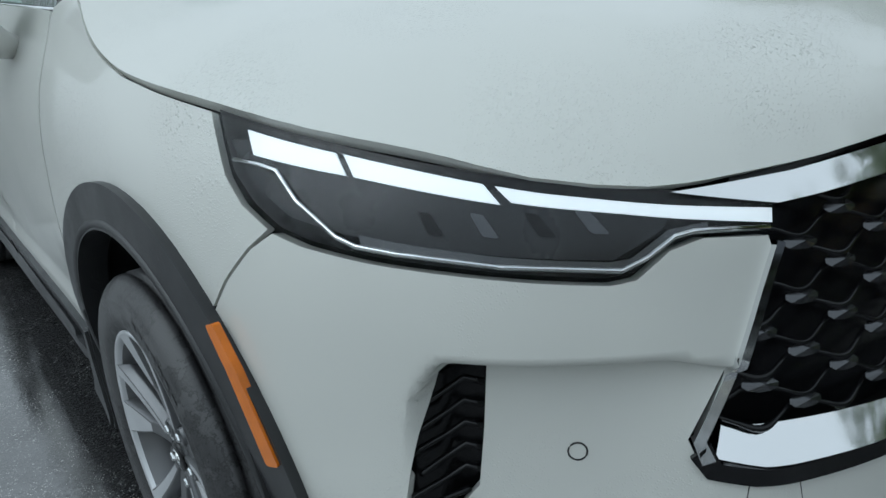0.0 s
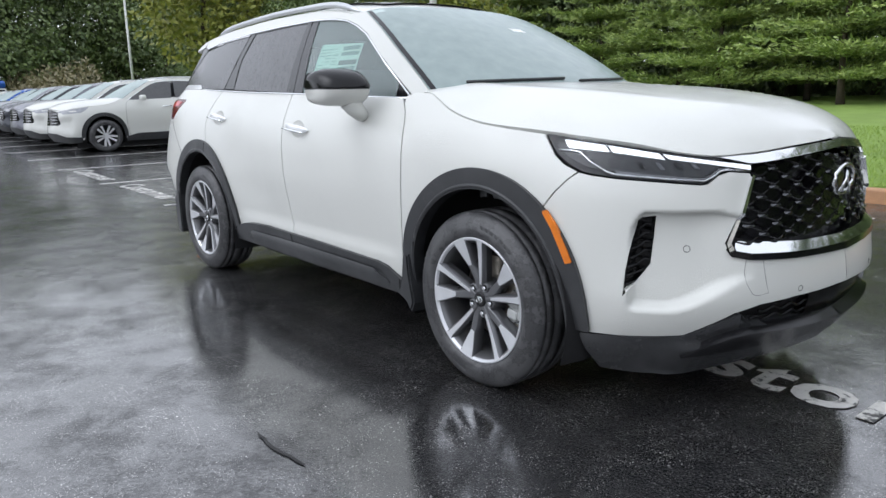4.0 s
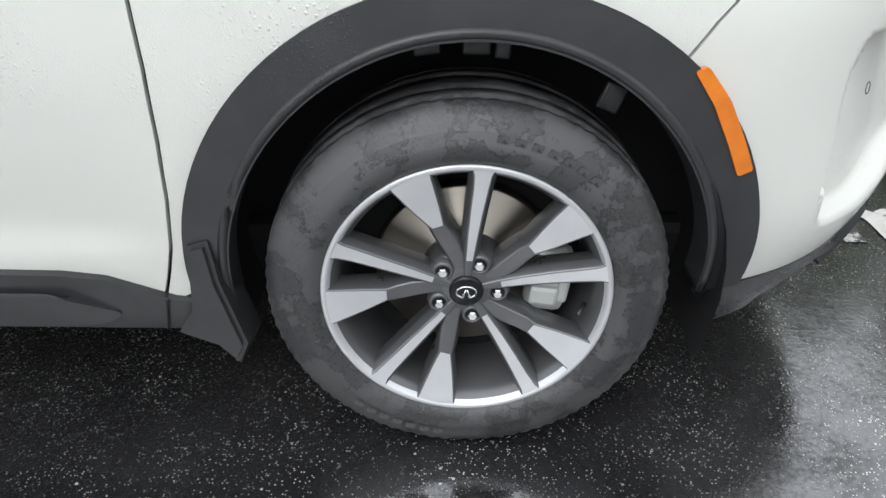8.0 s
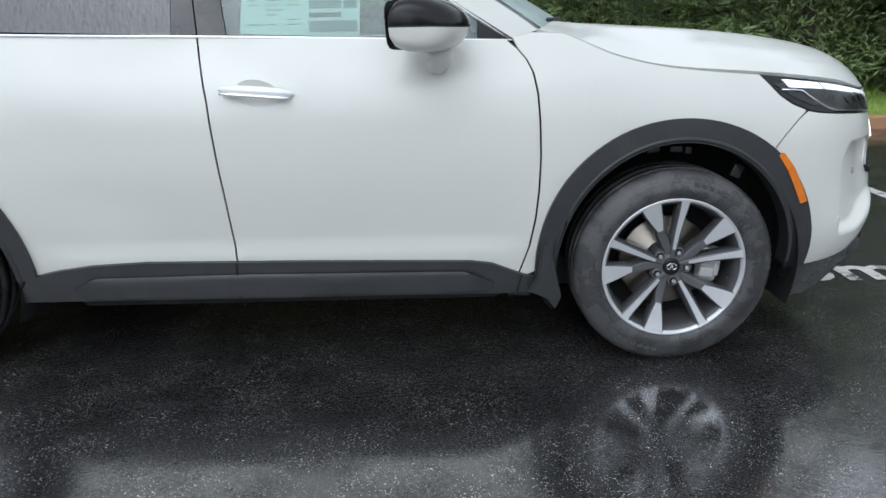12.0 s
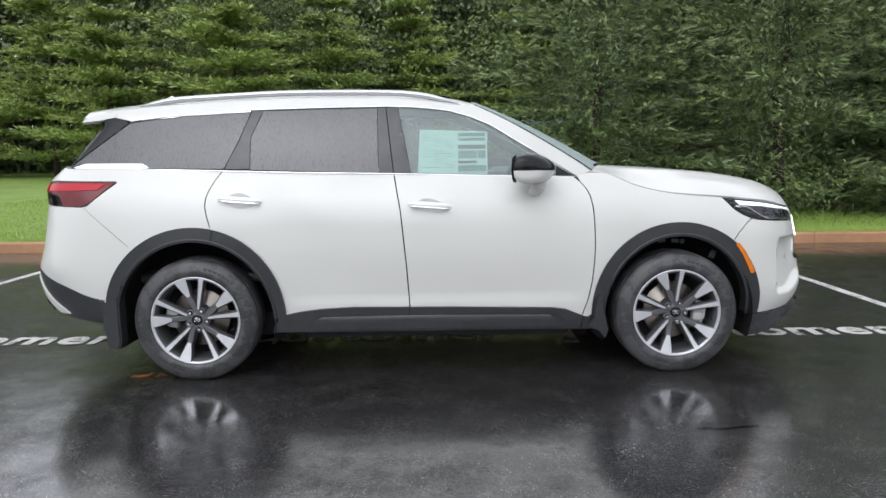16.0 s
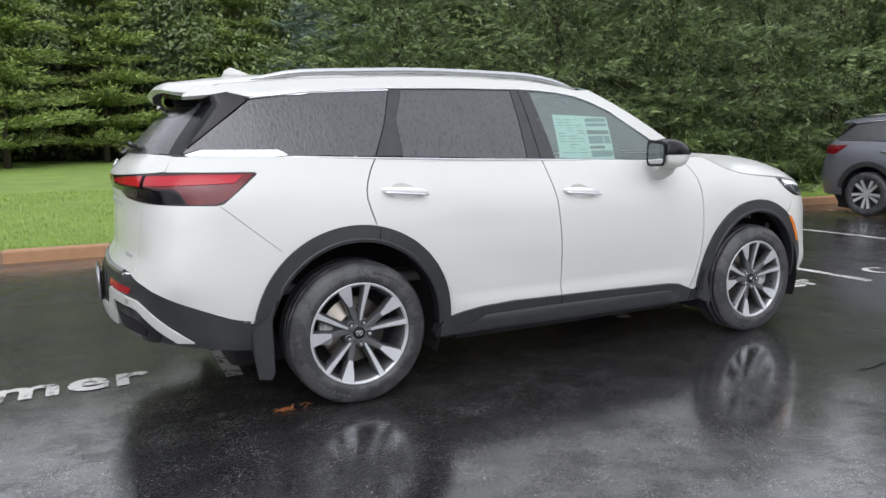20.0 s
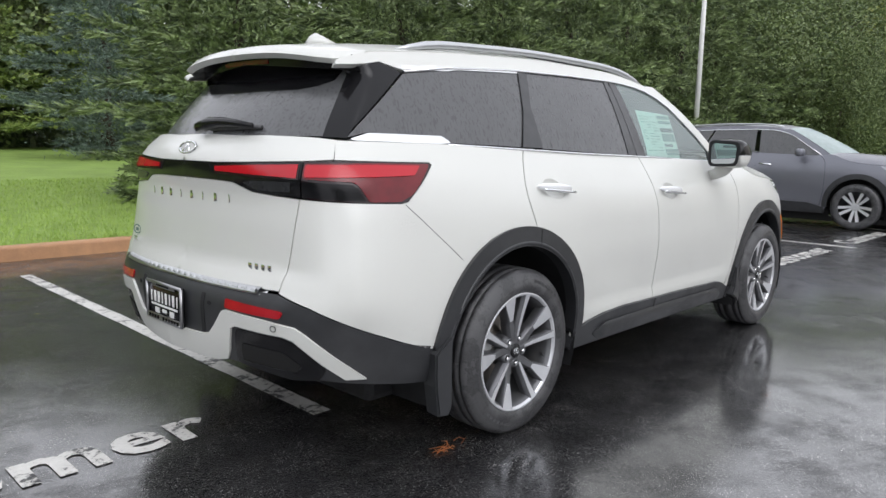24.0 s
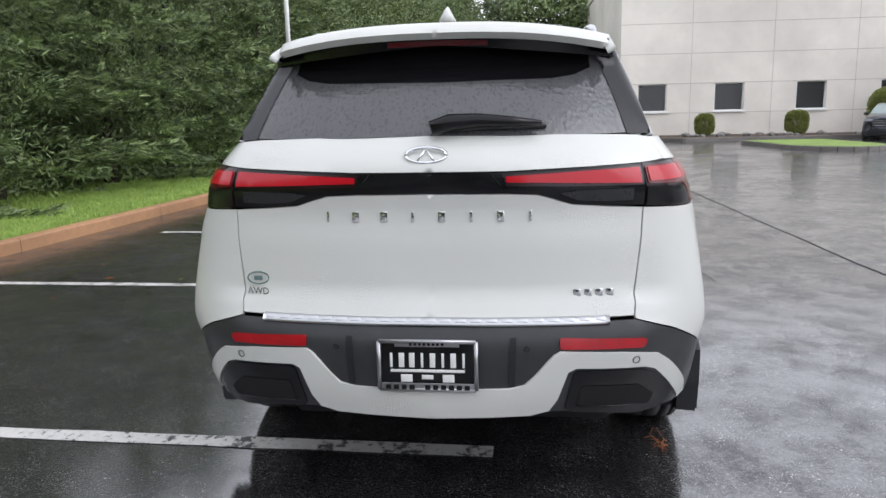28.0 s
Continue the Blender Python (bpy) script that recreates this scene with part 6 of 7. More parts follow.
# side glass and trims
both("rear_side_glass", [(-2.235, 1.296)] + [(-1.885, 1.560), (-1.62, 1.595), (-1.134, 1.625), (-1.20, 1.44), (-1.283, 1.272), (-1.74, 1.284), (-1.775, 1.312), (-2.14, 1.318)], cabin, "glass_tint", car, off=-0.004, thick=0.006)
both("belt_fillet", soften([(-2.225, 1.292), (-2.14, 1.316), (-1.78, 1.312), (-1.735, 1.284), (-1.80, 1.279), (-2.2, 1.286)], 0.01), cabin, "satin_white", car, off=0.002, thick=0.02)
both("window_fillet", [(-1.90, 1.578), (-1.62, 1.590), (-1.57, 1.600), (-1.30, 1.614), (-1.134, 1.621), (-1.134, 1.634), (-1.62, 1.609), (-1.89, 1.592)], cabin, "satin_white", car, off=0.002, thick=0.01)
both("c_pillar_trim", [(-1.132, 1.626), (-1.062, 1.628), (-1.13, 1.46), (-1.125, 1.27), (-1.281, 1.272), (-1.20, 1.44)], cabin, "pillar_trim", car, off=0.0, thick=0.012)
both("rear_door_glass", [(-1.058, 1.629), (-0.356, 1.638), (-0.345, 1.238), (-1.122, 1.266), (-1.127, 1.46)], cabin, "glass_tint", car, off=-0.004, thick=0.006)
both("b_pillar_trim", [(-0.353, 1.639), (-0.304, 1.639), (-0.256, 1.236), (-0.342, 1.238)], cabin, "pillar_trim", car, off=0.0, thick=0.012)
both("b_pillar_trim", [(-0.298, 1.639), (-0.225, 1.637), (-0.150, 1.233), (-0.250, 1.236)], cabin, "pillar_trim", car, off=0.0, thick=0.012)
both("front_door_glass", [(-0.222, 1.636)] + top(-0.001, -0.16, 0.84) + [(0.735, 1.270), (0.735, 1.205), (-0.147, 1.233)], cabin, "glass_clear", car, off=-0.004, thick=0.005)
both("mirror_sail", [(0.738, 1.268), (0.86, 1.184), (0.735, 1.204)], cabin, "gloss_black", car, off=0.002, thick=0.012)
for m in (False, True):
    bars_on("window_chrome", top(0.006), cabin, 0.0055, "chrome", car, 0.003, m)
    bars_on("window_chrome", [(x, z - 0.002) for x, z in belt(-1.76, 0.86)], cabin, 0.0060, "chrome", car, 0.006, m)
    bars_on("door_seam", [(-0.253, 1.23), (-0.301, 1.640)], cabin, 0.003, "black_gap", car, 0.001, m, 5)
    bars_on("door_seam", [(-1.283, 1.264), (-1.20, 1.44), (-1.133, 1.628)], cabin, 0.003, "black_gap", car, 0.001, m, 5)


def soffit(y, z, off=0.0):
    """The tail glass and, above it, the spoiler's underside."""
    p = tailglass(y, z, off)
    p[:, 0] -= 1.2 * np.maximum(0, np.atleast_1d(z) - 1.545)
    return p


# black corner panel that wraps from the side window round to the tail glass
both("spoiler_side", [(-1.985, 1.600), (-1.985, 1.640), (-2.06, 1.627), (-2.13, 1.609), (-2.19, 1.588), (-2.20, 1.572), (-2.13, 1.577), (-2.06, 1.585)], cabin, WHITE, car, off=0.003, thick=0.03, step=0.02)
zw = np.linspace(1.296, 1.600, 16)
cw = cross_curve(soffit, zw)
for s_ in (-1, 1):
    vs, fs = [], []
    for (xc, yc), z in zip(cw, zw):
        xa = float(np.interp(z, [1.296, 1.566, 1.585, 1.60], [-2.244, -1.893, -1.95, -2.004]))
        a = cabin([xa], [z], -0.002)[0]
        b = soffit(np.array([yc - 0.085]), np.array([z]), 0.004)[0]
        c = np.array([xc, yc, z])
        # flat along the side, a tight round, flat again behind
        a1, b1 = c + (a - c) * min(0.45, 0.035 / np.linalg.norm(a - c)), c + (b - c) * 0.45
        row = [a, (a + a1) / 2] + [(1 - t) ** 2 * a1 + 2 * t * (1 - t) * c + t * t * b1 for t in np.linspace(0, 1, 8)] + [(b + b1) / 2, b]
        vs += [(q[0], s_ * q[1], q[2]) for q in row]
    for i in range(len(zw) - 1):
        for j in range(11):
            q = i * 12 + j
            fs.append((q, q + 1, q + 13, q + 12) if s_ > 0 else (q, q + 12, q + 13, q + 1))
    part("corner_panel", mesh_of("corner_panel", vs, fs, "gloss_black"), "gloss_black", car)
ct = cross_curve(tailglass, np.linspace(1.30, 1.60, 10))
rg = across("rear_glass", [(0.0, 1.302), (0.5, 1.298)] + [(c[1] - 0.078, z) for c, z in zip(ct, np.linspace(1.30, 1.60, 10))] + [(0.50, 1.63), (0.0, 1.65)], tailglass, "glass_tint", car, off=0.0, thick=0.006, step=0.03, label="dark wet tailgate window")
# black border sheet that also paints the spoiler's shade on the upper glass
across("glass_border_shade", [(0.0, 1.475), (0.38, 1.482), (0.46, 1.495), (0.515, 1.52), (0.51, 1.60), (0.0, 1.65)], tailglass, "gloss_black", rg, off=0.002, thick=0.0, step=0.03)
across("brake_light", [(0.0, 1.598), (0.17, 1.595), (0.17, 1.612), (0.0, 1.615)], lambda y, z, off=0.0: tailglass(y, z, off) + np.stack([-(z - 1.545) * 1.2, 0 * y, 0 * z], 1), "lamp_red", car, off=0.016, thick=0.005, step=0.02)
# rear wiper
p = tailglass(np.array([0.0, 0.06, 0.15, 0.25, 0.345]), np.array([1.325, 1.343, 1.348, 1.343, 1.336]), 0.045) * np.array([1, -1, 1])
v, f = tube(p, [0.024, 0.027, 0.022, 0.016, 0.009], 8)
wiper = part("rear_wiper", mesh_of("rear_wiper", v, f, "gloss_black"), "gloss_black", car)
p = tailglass(np.array([0.05, 0.20, 0.36]), np.array([1.322, 1.328, 1.330]), 0.012) * np.array([1, -1, 1])
v, f = tube(p, 0.010, 6)
part("wiper_blade", mesh_of("wiper_blade", v, f, "rubber"), "rubber", wiper)
# shark fin
bm = bmesh.new()
fin = [(-1.90, 0.0), (-1.88, 0.045), (-1.845, 0.062), (-1.81, 0.050), (-1.70, 0.008), (-1.66, 0.0)]
zb = roof(np.array([-1.8]), np.array([0.0]))[0][2] - 0.004
l = [bm.verts.new((x, -0.006 if z > 0.01 else -0.030, zb + z)) for x, z in fin]
r = [bm.verts.new((x, 0.006 if z > 0.01 else 0.030, zb + z)) for x, z in fin]
bm.faces.new(l)
bm.faces.new(r[::-1])
for i in range(len(fin)):
    bm.faces.new((l[i], l[(i + 1) % len(fin)], r[(i + 1) % len(fin)], r[i]))
bmesh.ops.recalc_face_normals(bm, faces=bm.faces)
bmesh.ops.bevel(bm, geom=bm.edges[:], offset=0.004, segments=2, affect="EDGES")
part("antenna_fin", bm, WHITE, car)
# roof rails
for s_ in (-1, 1):
    xs = np.linspace(-1.86, 0.16, 24)
    y = np.array([e[0] for e in roof_edge(xs)]) - 0.035
    z = roof(xs, y)[:, 2] + 0.024 * np.clip(np.minimum((xs + 1.86) / 0.22, (0.16 - xs) / 0.22), 0, 1)
    v, f = tube([(a, s_ * b, c) for a, b, c in zip(xs, y, z)], [0.004 + 0.014 * min(1, max(0, min((a + 1.86) / 0.12, (0.16 - a) / 0.12))) for a in xs], 8)
    part("roof_rail", mesh_of("roof_rail", v, f, "satin_metal"), "satin_metal", car)
# sun roof
across("sunroof", [(0.12, 0.0), (0.112, 0.36), (0.085, 0.395), (-0.575, 0.42), (-0.61, 0.39), (-0.62, 0.0)], roof, "gloss_black", car, off=0.012, step=0.03)

# door handles, mirrors
for m in (False, True):
    for x0, z0 in ((-1.165, 1.083), (-0.037, 1.038)):
        n_, q_ = 17, 10
        vs, fs = [], []
        for i in range(n_):
            t = -1 + 2 * i / (n_ - 1)
            r_ = math.sqrt(max(0.0, 1 - abs(t) ** 2.6))
            a = x0 + 0.132 * t
            zc = z0 - 0.010 * t + 0.006
            b = side([a], [zc], 0.010 + 0.020 * (1 - t * t))[0]
            for j in range(q_):
                w = 2 * math.pi * j / q_
                vs.append((b[0], (b[1] + 0.010 * math.cos(w) * r_) * (1 if m else -1), b[2] + (0.021 * r_ + 0.001) * math.sin(w)))
        for i in range(n_ - 1):
            for j in range(q_):
                fs.append((i * q_ + j, i * q_ + (j + 1) % q_, (i + 1) * q_ + (j + 1) % q_, (i + 1) * q_ + j))
        h = part("door_handle", mesh_of("door_handle", vs, fs, "satin_white"), "satin_white", car)
        bars_on("chrome_strip", [(x0 + 0.120 * t, z0 - 0.010 * t - 0.006) for t in np.linspace(-1, 1, 9)], side, 0.006, "chrome", h, 0.035, m)
        dish = lambda a, z, off=0.0, x0=x0, z0=z0: side(a, z, off - 0.017 * np.clip(1 - ((np.asarray(a) - x0) / 0.080) ** 2 - ((np.asarray(z) - z0 + 0.125 * (np.asarray(a) - x0)) / 0.046) ** 2, 0, 1))
        skin("handle_cup", cup_loop(x0, z0), dish, WHITE, h, thick=0.0, step=0.010, mirror=m)
    s_ = 1 if m else -1
    # mirror: lower shell in body colour, cap black, glass behind

    def shell(loop, mat, name, parent):
        """A mirror half: the side outline drawn out across the car, shrinking towards both ends."""
        vs, fs = [], []
        us = (0.0, 0.04, 0.12, 0.30, 0.55, 0.78, 0.91, 0.97, 1.0)
        gs = (0.66, 0.82, 0.93, 1.0, 1.0, 0.96, 0.86, 0.72, 0.50)
        k = len(loop)
        for u, g in zip(us, gs):
            for x, z in loop:
                vs.append((0.555 + (x - 0.555) * (0.5 + 0.5 * g if x < 0.555 else g) - 0.055 * u * u, s_ * (0.905 + 0.225 * u), 1.248 + (z - 1.248) * g))
        for i in range(len(us) - 1):
            for j in range(k - 1):
                q = i * k + j
                fs.append((q, q + 1, q + k + 1, q + k))
        fs.append(tuple(range(k)))
        fs.append(tuple(range((len(us) - 1) * k, len(us) * k)))
        bm = bmesh.new()
        me = mesh_of(name, vs, fs, mat)
        bm.from_mesh(me)
        bmesh.ops.recalc_face_normals(bm, faces=bm.faces)
        bm.to_mesh(me)
        bm.free()
        return part(name, me, mat, parent)

    mir = shell([(0.480, 1.243), (0.484, 1.205), (0.500, 1.180), (0.530, 1.168), (0.590, 1.165), (0.640, 1.172), (0.676, 1.192), (0.698, 1.220), (0.706, 1.243)], WHITE, "mirror", car)
    tagged(mir, "white door mirror with black cap")
    shell([(0.706, 1.244), (0.707, 1.252), (0.480, 1.252), (0.480, 1.244)], "plastic_liner", "mirror_slot", mir)
    shell([(0.712, 1.252), (0.711, 1.262), (0.694, 1.288), (0.660, 1.314), (0.615, 1.334), (0.560, 1.343), (0.515, 1.338), (0.488, 1.318), (0.478, 1.285), (0.476, 1.252)], "gloss_black", "mirror_cap", mir)
    v, f = tube([(0.575, s_ * 0.885, 1.115), (0.595, s_ * 0.915, 1.124), (0.605, s_ * 0.95, 1.150), (0.600, s_ * 0.985, 1.190)], [0.030, 0.036, 0.044, 0.05], 12)
    part("mirror_foot", mesh_of("mirror_foot", v, f, WHITE), WHITE, mir)
    bm = bmesh.new()
    bm.faces.new([bm.verts.new((0.479 - 0.055 * ((y - 0.905) / 0.225) ** 2, s_ * y, z)) for y, z in soften([(0.908, 1.172), (1.115, 1.180), (1.124, 1.325), (0.908, 1.338)], 0.04)])
    part("mirror_back", bm, "plastic_liner", mir)
    loop = soften([(0.930, 1.190), (1.095, 1.196), (1.104, 1.308), (0.930, 1.318)], 0.03)
    bm = bmesh.new()
    bm.faces.new([bm.verts.new((0.472 - 0.055 * ((y - 0.905) / 0.225) ** 2, s_ * y, z)) for y, z in loop])
    part("mirror_glass", bm, "mirror_silver", mir)

# sticker sheet inside the front window
for m in (False,):
    stk = skin("window_sticker", [(-0.092, 1.497), (0.325, 1.482), (0.318, 1.220), (-0.105, 1.236)], cabin, "paper", car, off=-0.012, thick=0.0, mirror=m, label="pale green printed price sheet")
    rows = random.Random(3)
    for i in range(13):
        z = 1.462 - i * 0.0165
        for x0, x1 in ((-0.075, -0.02), (-0.01, 0.055), (0.062, 0.118)):
            if rows.random() < 0.72:
                e = x0 + (x1 - x0) * rows.uniform(0.4, 1.0)
                skin("print_bar", [(x0, z), (e, z), (e, z + 0.0045), (x0, z + 0.0045)], cabin, "ink_soft", stk, off=-0.010, thick=0.0, step=0.05, mirror=m)
    for x0, x1, z0, z1, mt in ((0.145, 0.310, 1.452, 1.474, "ink_soft"), (0.145, 0.310, 1.424, 1.444, "ink_soft"), (0.140, 0.310, 1.375, 1.400, "ink"), (0.140, 0.255, 1.318, 1.366, "ink_soft"), (0.262, 0.310, 1.318, 1.366, "ink_soft"), (0.140, 0.255, 1.288, 1.304, "ink"), (0.140, 0.310, 1.238, 1.276, "ink_soft")):
        skin("print_box", [(x0, z0), (x1, z0), (x1, z1), (x0, z1)], cabin, mt, stk, off=-0.010, thick=0.0, step=0.05, mirror=m)

# inside: seats, dash, steering wheel, lining
def seat_part(x, y, name="front_seat"):
    bm = bmesh.new()
    box_bm(bm, (x, y, 0.72), (0.50, 0.48, 0.16), None, 0.05)
    s0 = part(name, bm, "seat", car)
    bm = bmesh.new()
    box_bm(bm, (x - 0.30, y, 1.06), (0.14, 0.46, 0.62), Euler((0, radians(-14), 0)).to_matrix(), 0.055)
    part("backrest", bm, "seat", s0)
    bm = bmesh.new()
    box_bm(bm, (x - 0.40, y, 1.45), (0.10, 0.24, 0.17), Euler((0, radians(-10), 0)).to_matrix(), 0.04)
    part("headrest", bm, "seat", s0)


for y in (-0.40, 0.40):
    seat_part(0.20, y)
    seat_part(-0.75, y, "middle_seat")
bm = bmesh.new()
box_bm(bm, (0.88, 0, 1.08), (0.42, 1.36, 0.22), None, 0.06)
part("dashboard", bm, "seat", car)
v, f = tube([(0.56 + 0.06 * math.sin(t), 0.38 + 0.185 * math.cos(t), 1.10 + 0.185 * math.sin(t)) for t in np.linspace(0, 6.283, 24, endpoint=False)], 0.014, 8, True)
part("steering_wheel", mesh_of("steering_wheel", v, f, "seat"), "seat", car)
across("headliner", [(0.25, 0.0), (0.20, 0.45), (0.0, 0.54), (-1.9, 0.54), (-2.0, 0.40), (-2.0, 0.0)], roof, "lining", car, off=-0.06, thick=0.0, step=0.1)
bm = bmesh.new()
box_bm(bm, (-0.4, 0, 0.60), (2.9, 1.5, 0.06), None, 0.02)
part("cabin_floor", bm, "seat", car)

# ---- wheels ----


def spoke_mesh(rows, bright):
    """One spoke from the hub to the rim. rows: radius, angle, face width, face height, how far the flanks spread; from row `bright` on the face is machined."""
    vs = []
    for r, deg, w, y, sp in rows:
        a = radians(deg)
        c = Vector((r * math.cos(a), 0, r * math.sin(a)))
        n = Vector((-math.sin(a), 0, math.cos(a)))
        for s, k, d in ((-1, 0.5, 0.0), (1, 0.5, 0.0), (1, 0.5 + sp, 0.018), (1, 0.46 + sp, 0.050), (-1, 0.46 + sp, 0.050), (-1, 0.5 + sp, 0.018)):
            p = c + n * (w * k * s)
            vs.append((p.x, -(y - d), p.z))
    fs, mi = [], []
    for i in range(len(rows) - 1):
        q, n = i * 6, (i + 1) * 6
        for j in range(6):
            fs.append((q + j, q + (j + 1) % 6, n + (j + 1) % 6, n + j))
            mi.append(0 if j == 0 and i >= bright else 1)
    me = bpy.data.meshes.new("spoke")
    me.from_pydata(vs, [], fs)
    me.materials.append(MATS["wheel_face"])
    me.materials.append(MATS["wheel_paint"])
    me.polygons.foreach_set("material_index", mi)
    bm = bmesh.new()
    bm.from_mesh(me)
    bmesh.ops.recalc_face_normals(bm, faces=bm.faces)
    edge = [e for e in bm.edges if len(e.link_faces) == 2 and e.calc_face_angle() > 0.45]
    bmesh.ops.bevel(bm, geom=edge, offset=0.0028, segments=3, affect="EDGES", profile=0.6, material=1)
    for f in bm.faces:
        f.smooth = f.material_index == 1
    bm.to_mesh(me)
    bm.free()
    return me


def tyre_mesh():
    prof = [(0.262, 0.100), (0.268, 0.110), (0.284, 0.1205), (0.309, 0.1240), (0.311, 0.1220), (0.330, 0.1232), (0.332, 0.1210), (0.344, 0.1175), (0.355, 0.1105), (0.364, 0.102), (0.3705, 0.092),
            (0.3720, 0.081), (0.3635, 0.079), (0.3635, 0.072), (0.3728, 0.070), (0.3735, 0.040), (0.3650, 0.038), (0.3650, 0.029), (0.3740, 0.027),
            (0.3740, -0.027), (0.3650, -0.029), (0.3650, -0.038), (0.3735, -0.040), (0.3728, -0.070), (0.3635, -0.072), (0.3635, -0.079), (0.3720, -0.081), (0.365, -0.105), (0.340, -0.121), (0.29, -0.122), (0.262, -0.105)]
    v, f = lathe([(r, -y) for r, y in prof], 160)
    # cross grooves on the shoulder
    m = len(prof)
    for i in range(160):
        if i % 2 == 0:
            for j in (8, 9, 10, 11):
                x, y, z = v[i * m + j]
                v[i * m + j] = (x * 0.9925, y * 0.985, z * 0.9925)
    return mesh_of("tyre", v, f, "rubber")


RIM = [(0.260, 0.100), (0.2668, 0.107), (0.2672, 0.111), (0.2645, 0.113), (0.2585, 0.1125), (0.255, 0.109), (0.250, 0.100)]
BARREL = [(0.251, 0.102), (0.245, 0.092), (0.240, 0.082), (0.236, 0.05), (0.231, 0.0), (0.228, -0.08), (0.240, -0.11)]
NARROW = [(0.032, 86.0, 0.012, 0.083, 0.55), (0.066, 85.5, 0.017, 0.085, 0.50), (0.113, 85.0, 0.021, 0.089, 0.42), (0.169, 84.5, 0.025, 0.096, 0.36), (0.220, 84.0, 0.029, 0.104, 0.30), (0.246, 84.0, 0.033, 0.109, 0.25), (0.259, 84.0, 0.042, 0.1118, 0.15)]
WIDE = [(0.032, 99.0, 0.018, 0.077, 0.50), (0.066, 103.0, 0.026, 0.079, 0.40), (0.099, 106.5, 0.030, 0.082, 0.32), (0.131, 109.5, 0.029, 0.085, 0.26), (0.148, 110.2, 0.025, 0.090, 0.30), (0.188, 111.3, 0.047, 0.098, 0.14), (0.225, 112.0, 0.064, 0.105, 0.08), (0.246, 112.2, 0.073, 0.1095, 0.05), (0.259, 112.2, 0.080, 0.1118, 0.04)]
ME = {"tyre": tyre_mesh(), "narrow": spoke_mesh(NARROW, 1), "wide": spoke_mesh(WIDE, 4)}
v, f = lathe([(r, -y) for r, y in RIM], 96)
ME["rim"] = mesh_of("rim", v, f, "wheel_face")
v, f = lathe([(r, -y) for r, y in BARREL], 96)
ME["barrel"] = mesh_of("barrel", v, f, "wheel_barrel")
v, f = lathe([(0.0, -0.081), (0.034, -0.081), (0.040, -0.0795), (0.058, -0.074), (0.072, -0.067), (0.080, -0.053), (0.084, -0.02), (0.086, 0.03)], 48)
ME["hub"] = mesh_of("hub", v, f, "wheel_paint")
v, f = lathe([(0.0, -0.089), (0.026, -0.0885), (0.032, -0.086), (0.033, -0.077)], 32)
ME["cap"] = mesh_of("hub_cap", v, f, "gloss_black")
v, f = lathe([(0.0, -0.0), (0.0075, -0.0), (0.0098, 0.003), (0.0105, 0.026)], 6)
ME["nut"] = mesh_of("lug_nut", [(a, b - 0.088, c) for a, b, c in v], f, "chrome", False)
v, f = lathe([(0.0125, -0.070), (0.0135, -0.080), (0.0165, -0.0825), (0.0195, -0.080), (0.024, -0.067)], 24)
ME["seat"] = mesh_of("nut_seat", v, f, "wheel_paint")
v, f = lathe([(0.0, -0.0775), (0.0135, -0.0775)], 20)
ME["pit"] = mesh_of("nut_pocket", v, f, "black_gap")
v, f = lathe([(0.06, -0.005), (0.085, -0.006), (0.09, 0.002), (0.172, 0.002), (0.176, 0.006), (0.176, 0.03), (0.06, 0.03)], 56)
ME["disc"] = mesh_of("brake_disc", v, f, "disc_steel")
v, f = lathe([(0.0, 0.05), (0.24, 0.05)], 32)
ME["back"] = mesh_of("wheel_back", v, f, "black_gap")
v, f = tube([(0.0185 * math.cos(t), -0.0895, 0.0125 * math.sin(t)) for t in np.linspace(-1.2, 4.34, 22)], 0.0019, 6)
for sgn in (-1, 1):
    v2, f2 = tube([(sgn * 0.0067, -0.0895, -0.0117), (sgn * 0.0012, -0.0895, 0.006)], [0.0022, 0.0012], 6)
    f += [tuple(q + len(v) for q in g) for g in f2]
    v += v2
ME["mark"] = mesh_of("cap_mark", v, f, "chrome")
bm = bmesh.new()
rot8 = Euler((0, radians(8), 0)).to_matrix()
box_bm(bm, (0.160, -0.014, -0.012), (0.080, 0.05, 0.14), rot8, 0.018)
box_bm(bm, (0.156, -0.038, 0.014), (0.060, 0.022, 0.050), rot8, 0.010)
box_bm(bm, (0.150, -0.038, -0.040), (0.060, 0.022, 0.046), rot8, 0.010)
box_bm(bm, (0.190, -0.030, -0.012), (0.022, 0.030, 0.090), rot8, 0.007)
me_ = bpy.data.meshes.new("caliper")
bm.to_mesh(me_)
bm.free()
me_.materials.append(MATS["caliper_grey"])
ME["caliper"] = me_
v, f = tube([(0.226, -0.062, -0.045), (0.210, -0.092, -0.050)], [0.005, 0.004], 8)
ME["valve"] = mesh_of("valve", v, f, "plastic_black")
# one raised plain mark of the tyre wall
t0, t1 = radians(91.7), radians(88.3)
ME["tyre_mark"] = mesh_of("sidewall_mark", [(r * math.cos(t), -0.1245, r * math.sin(t)) for t, r in ((t0, 0.3145), (t1, 0.3145), (t1, 0.3275), (t0, 0.3275))], [(0, 1, 2, 3)], "rubber", False)


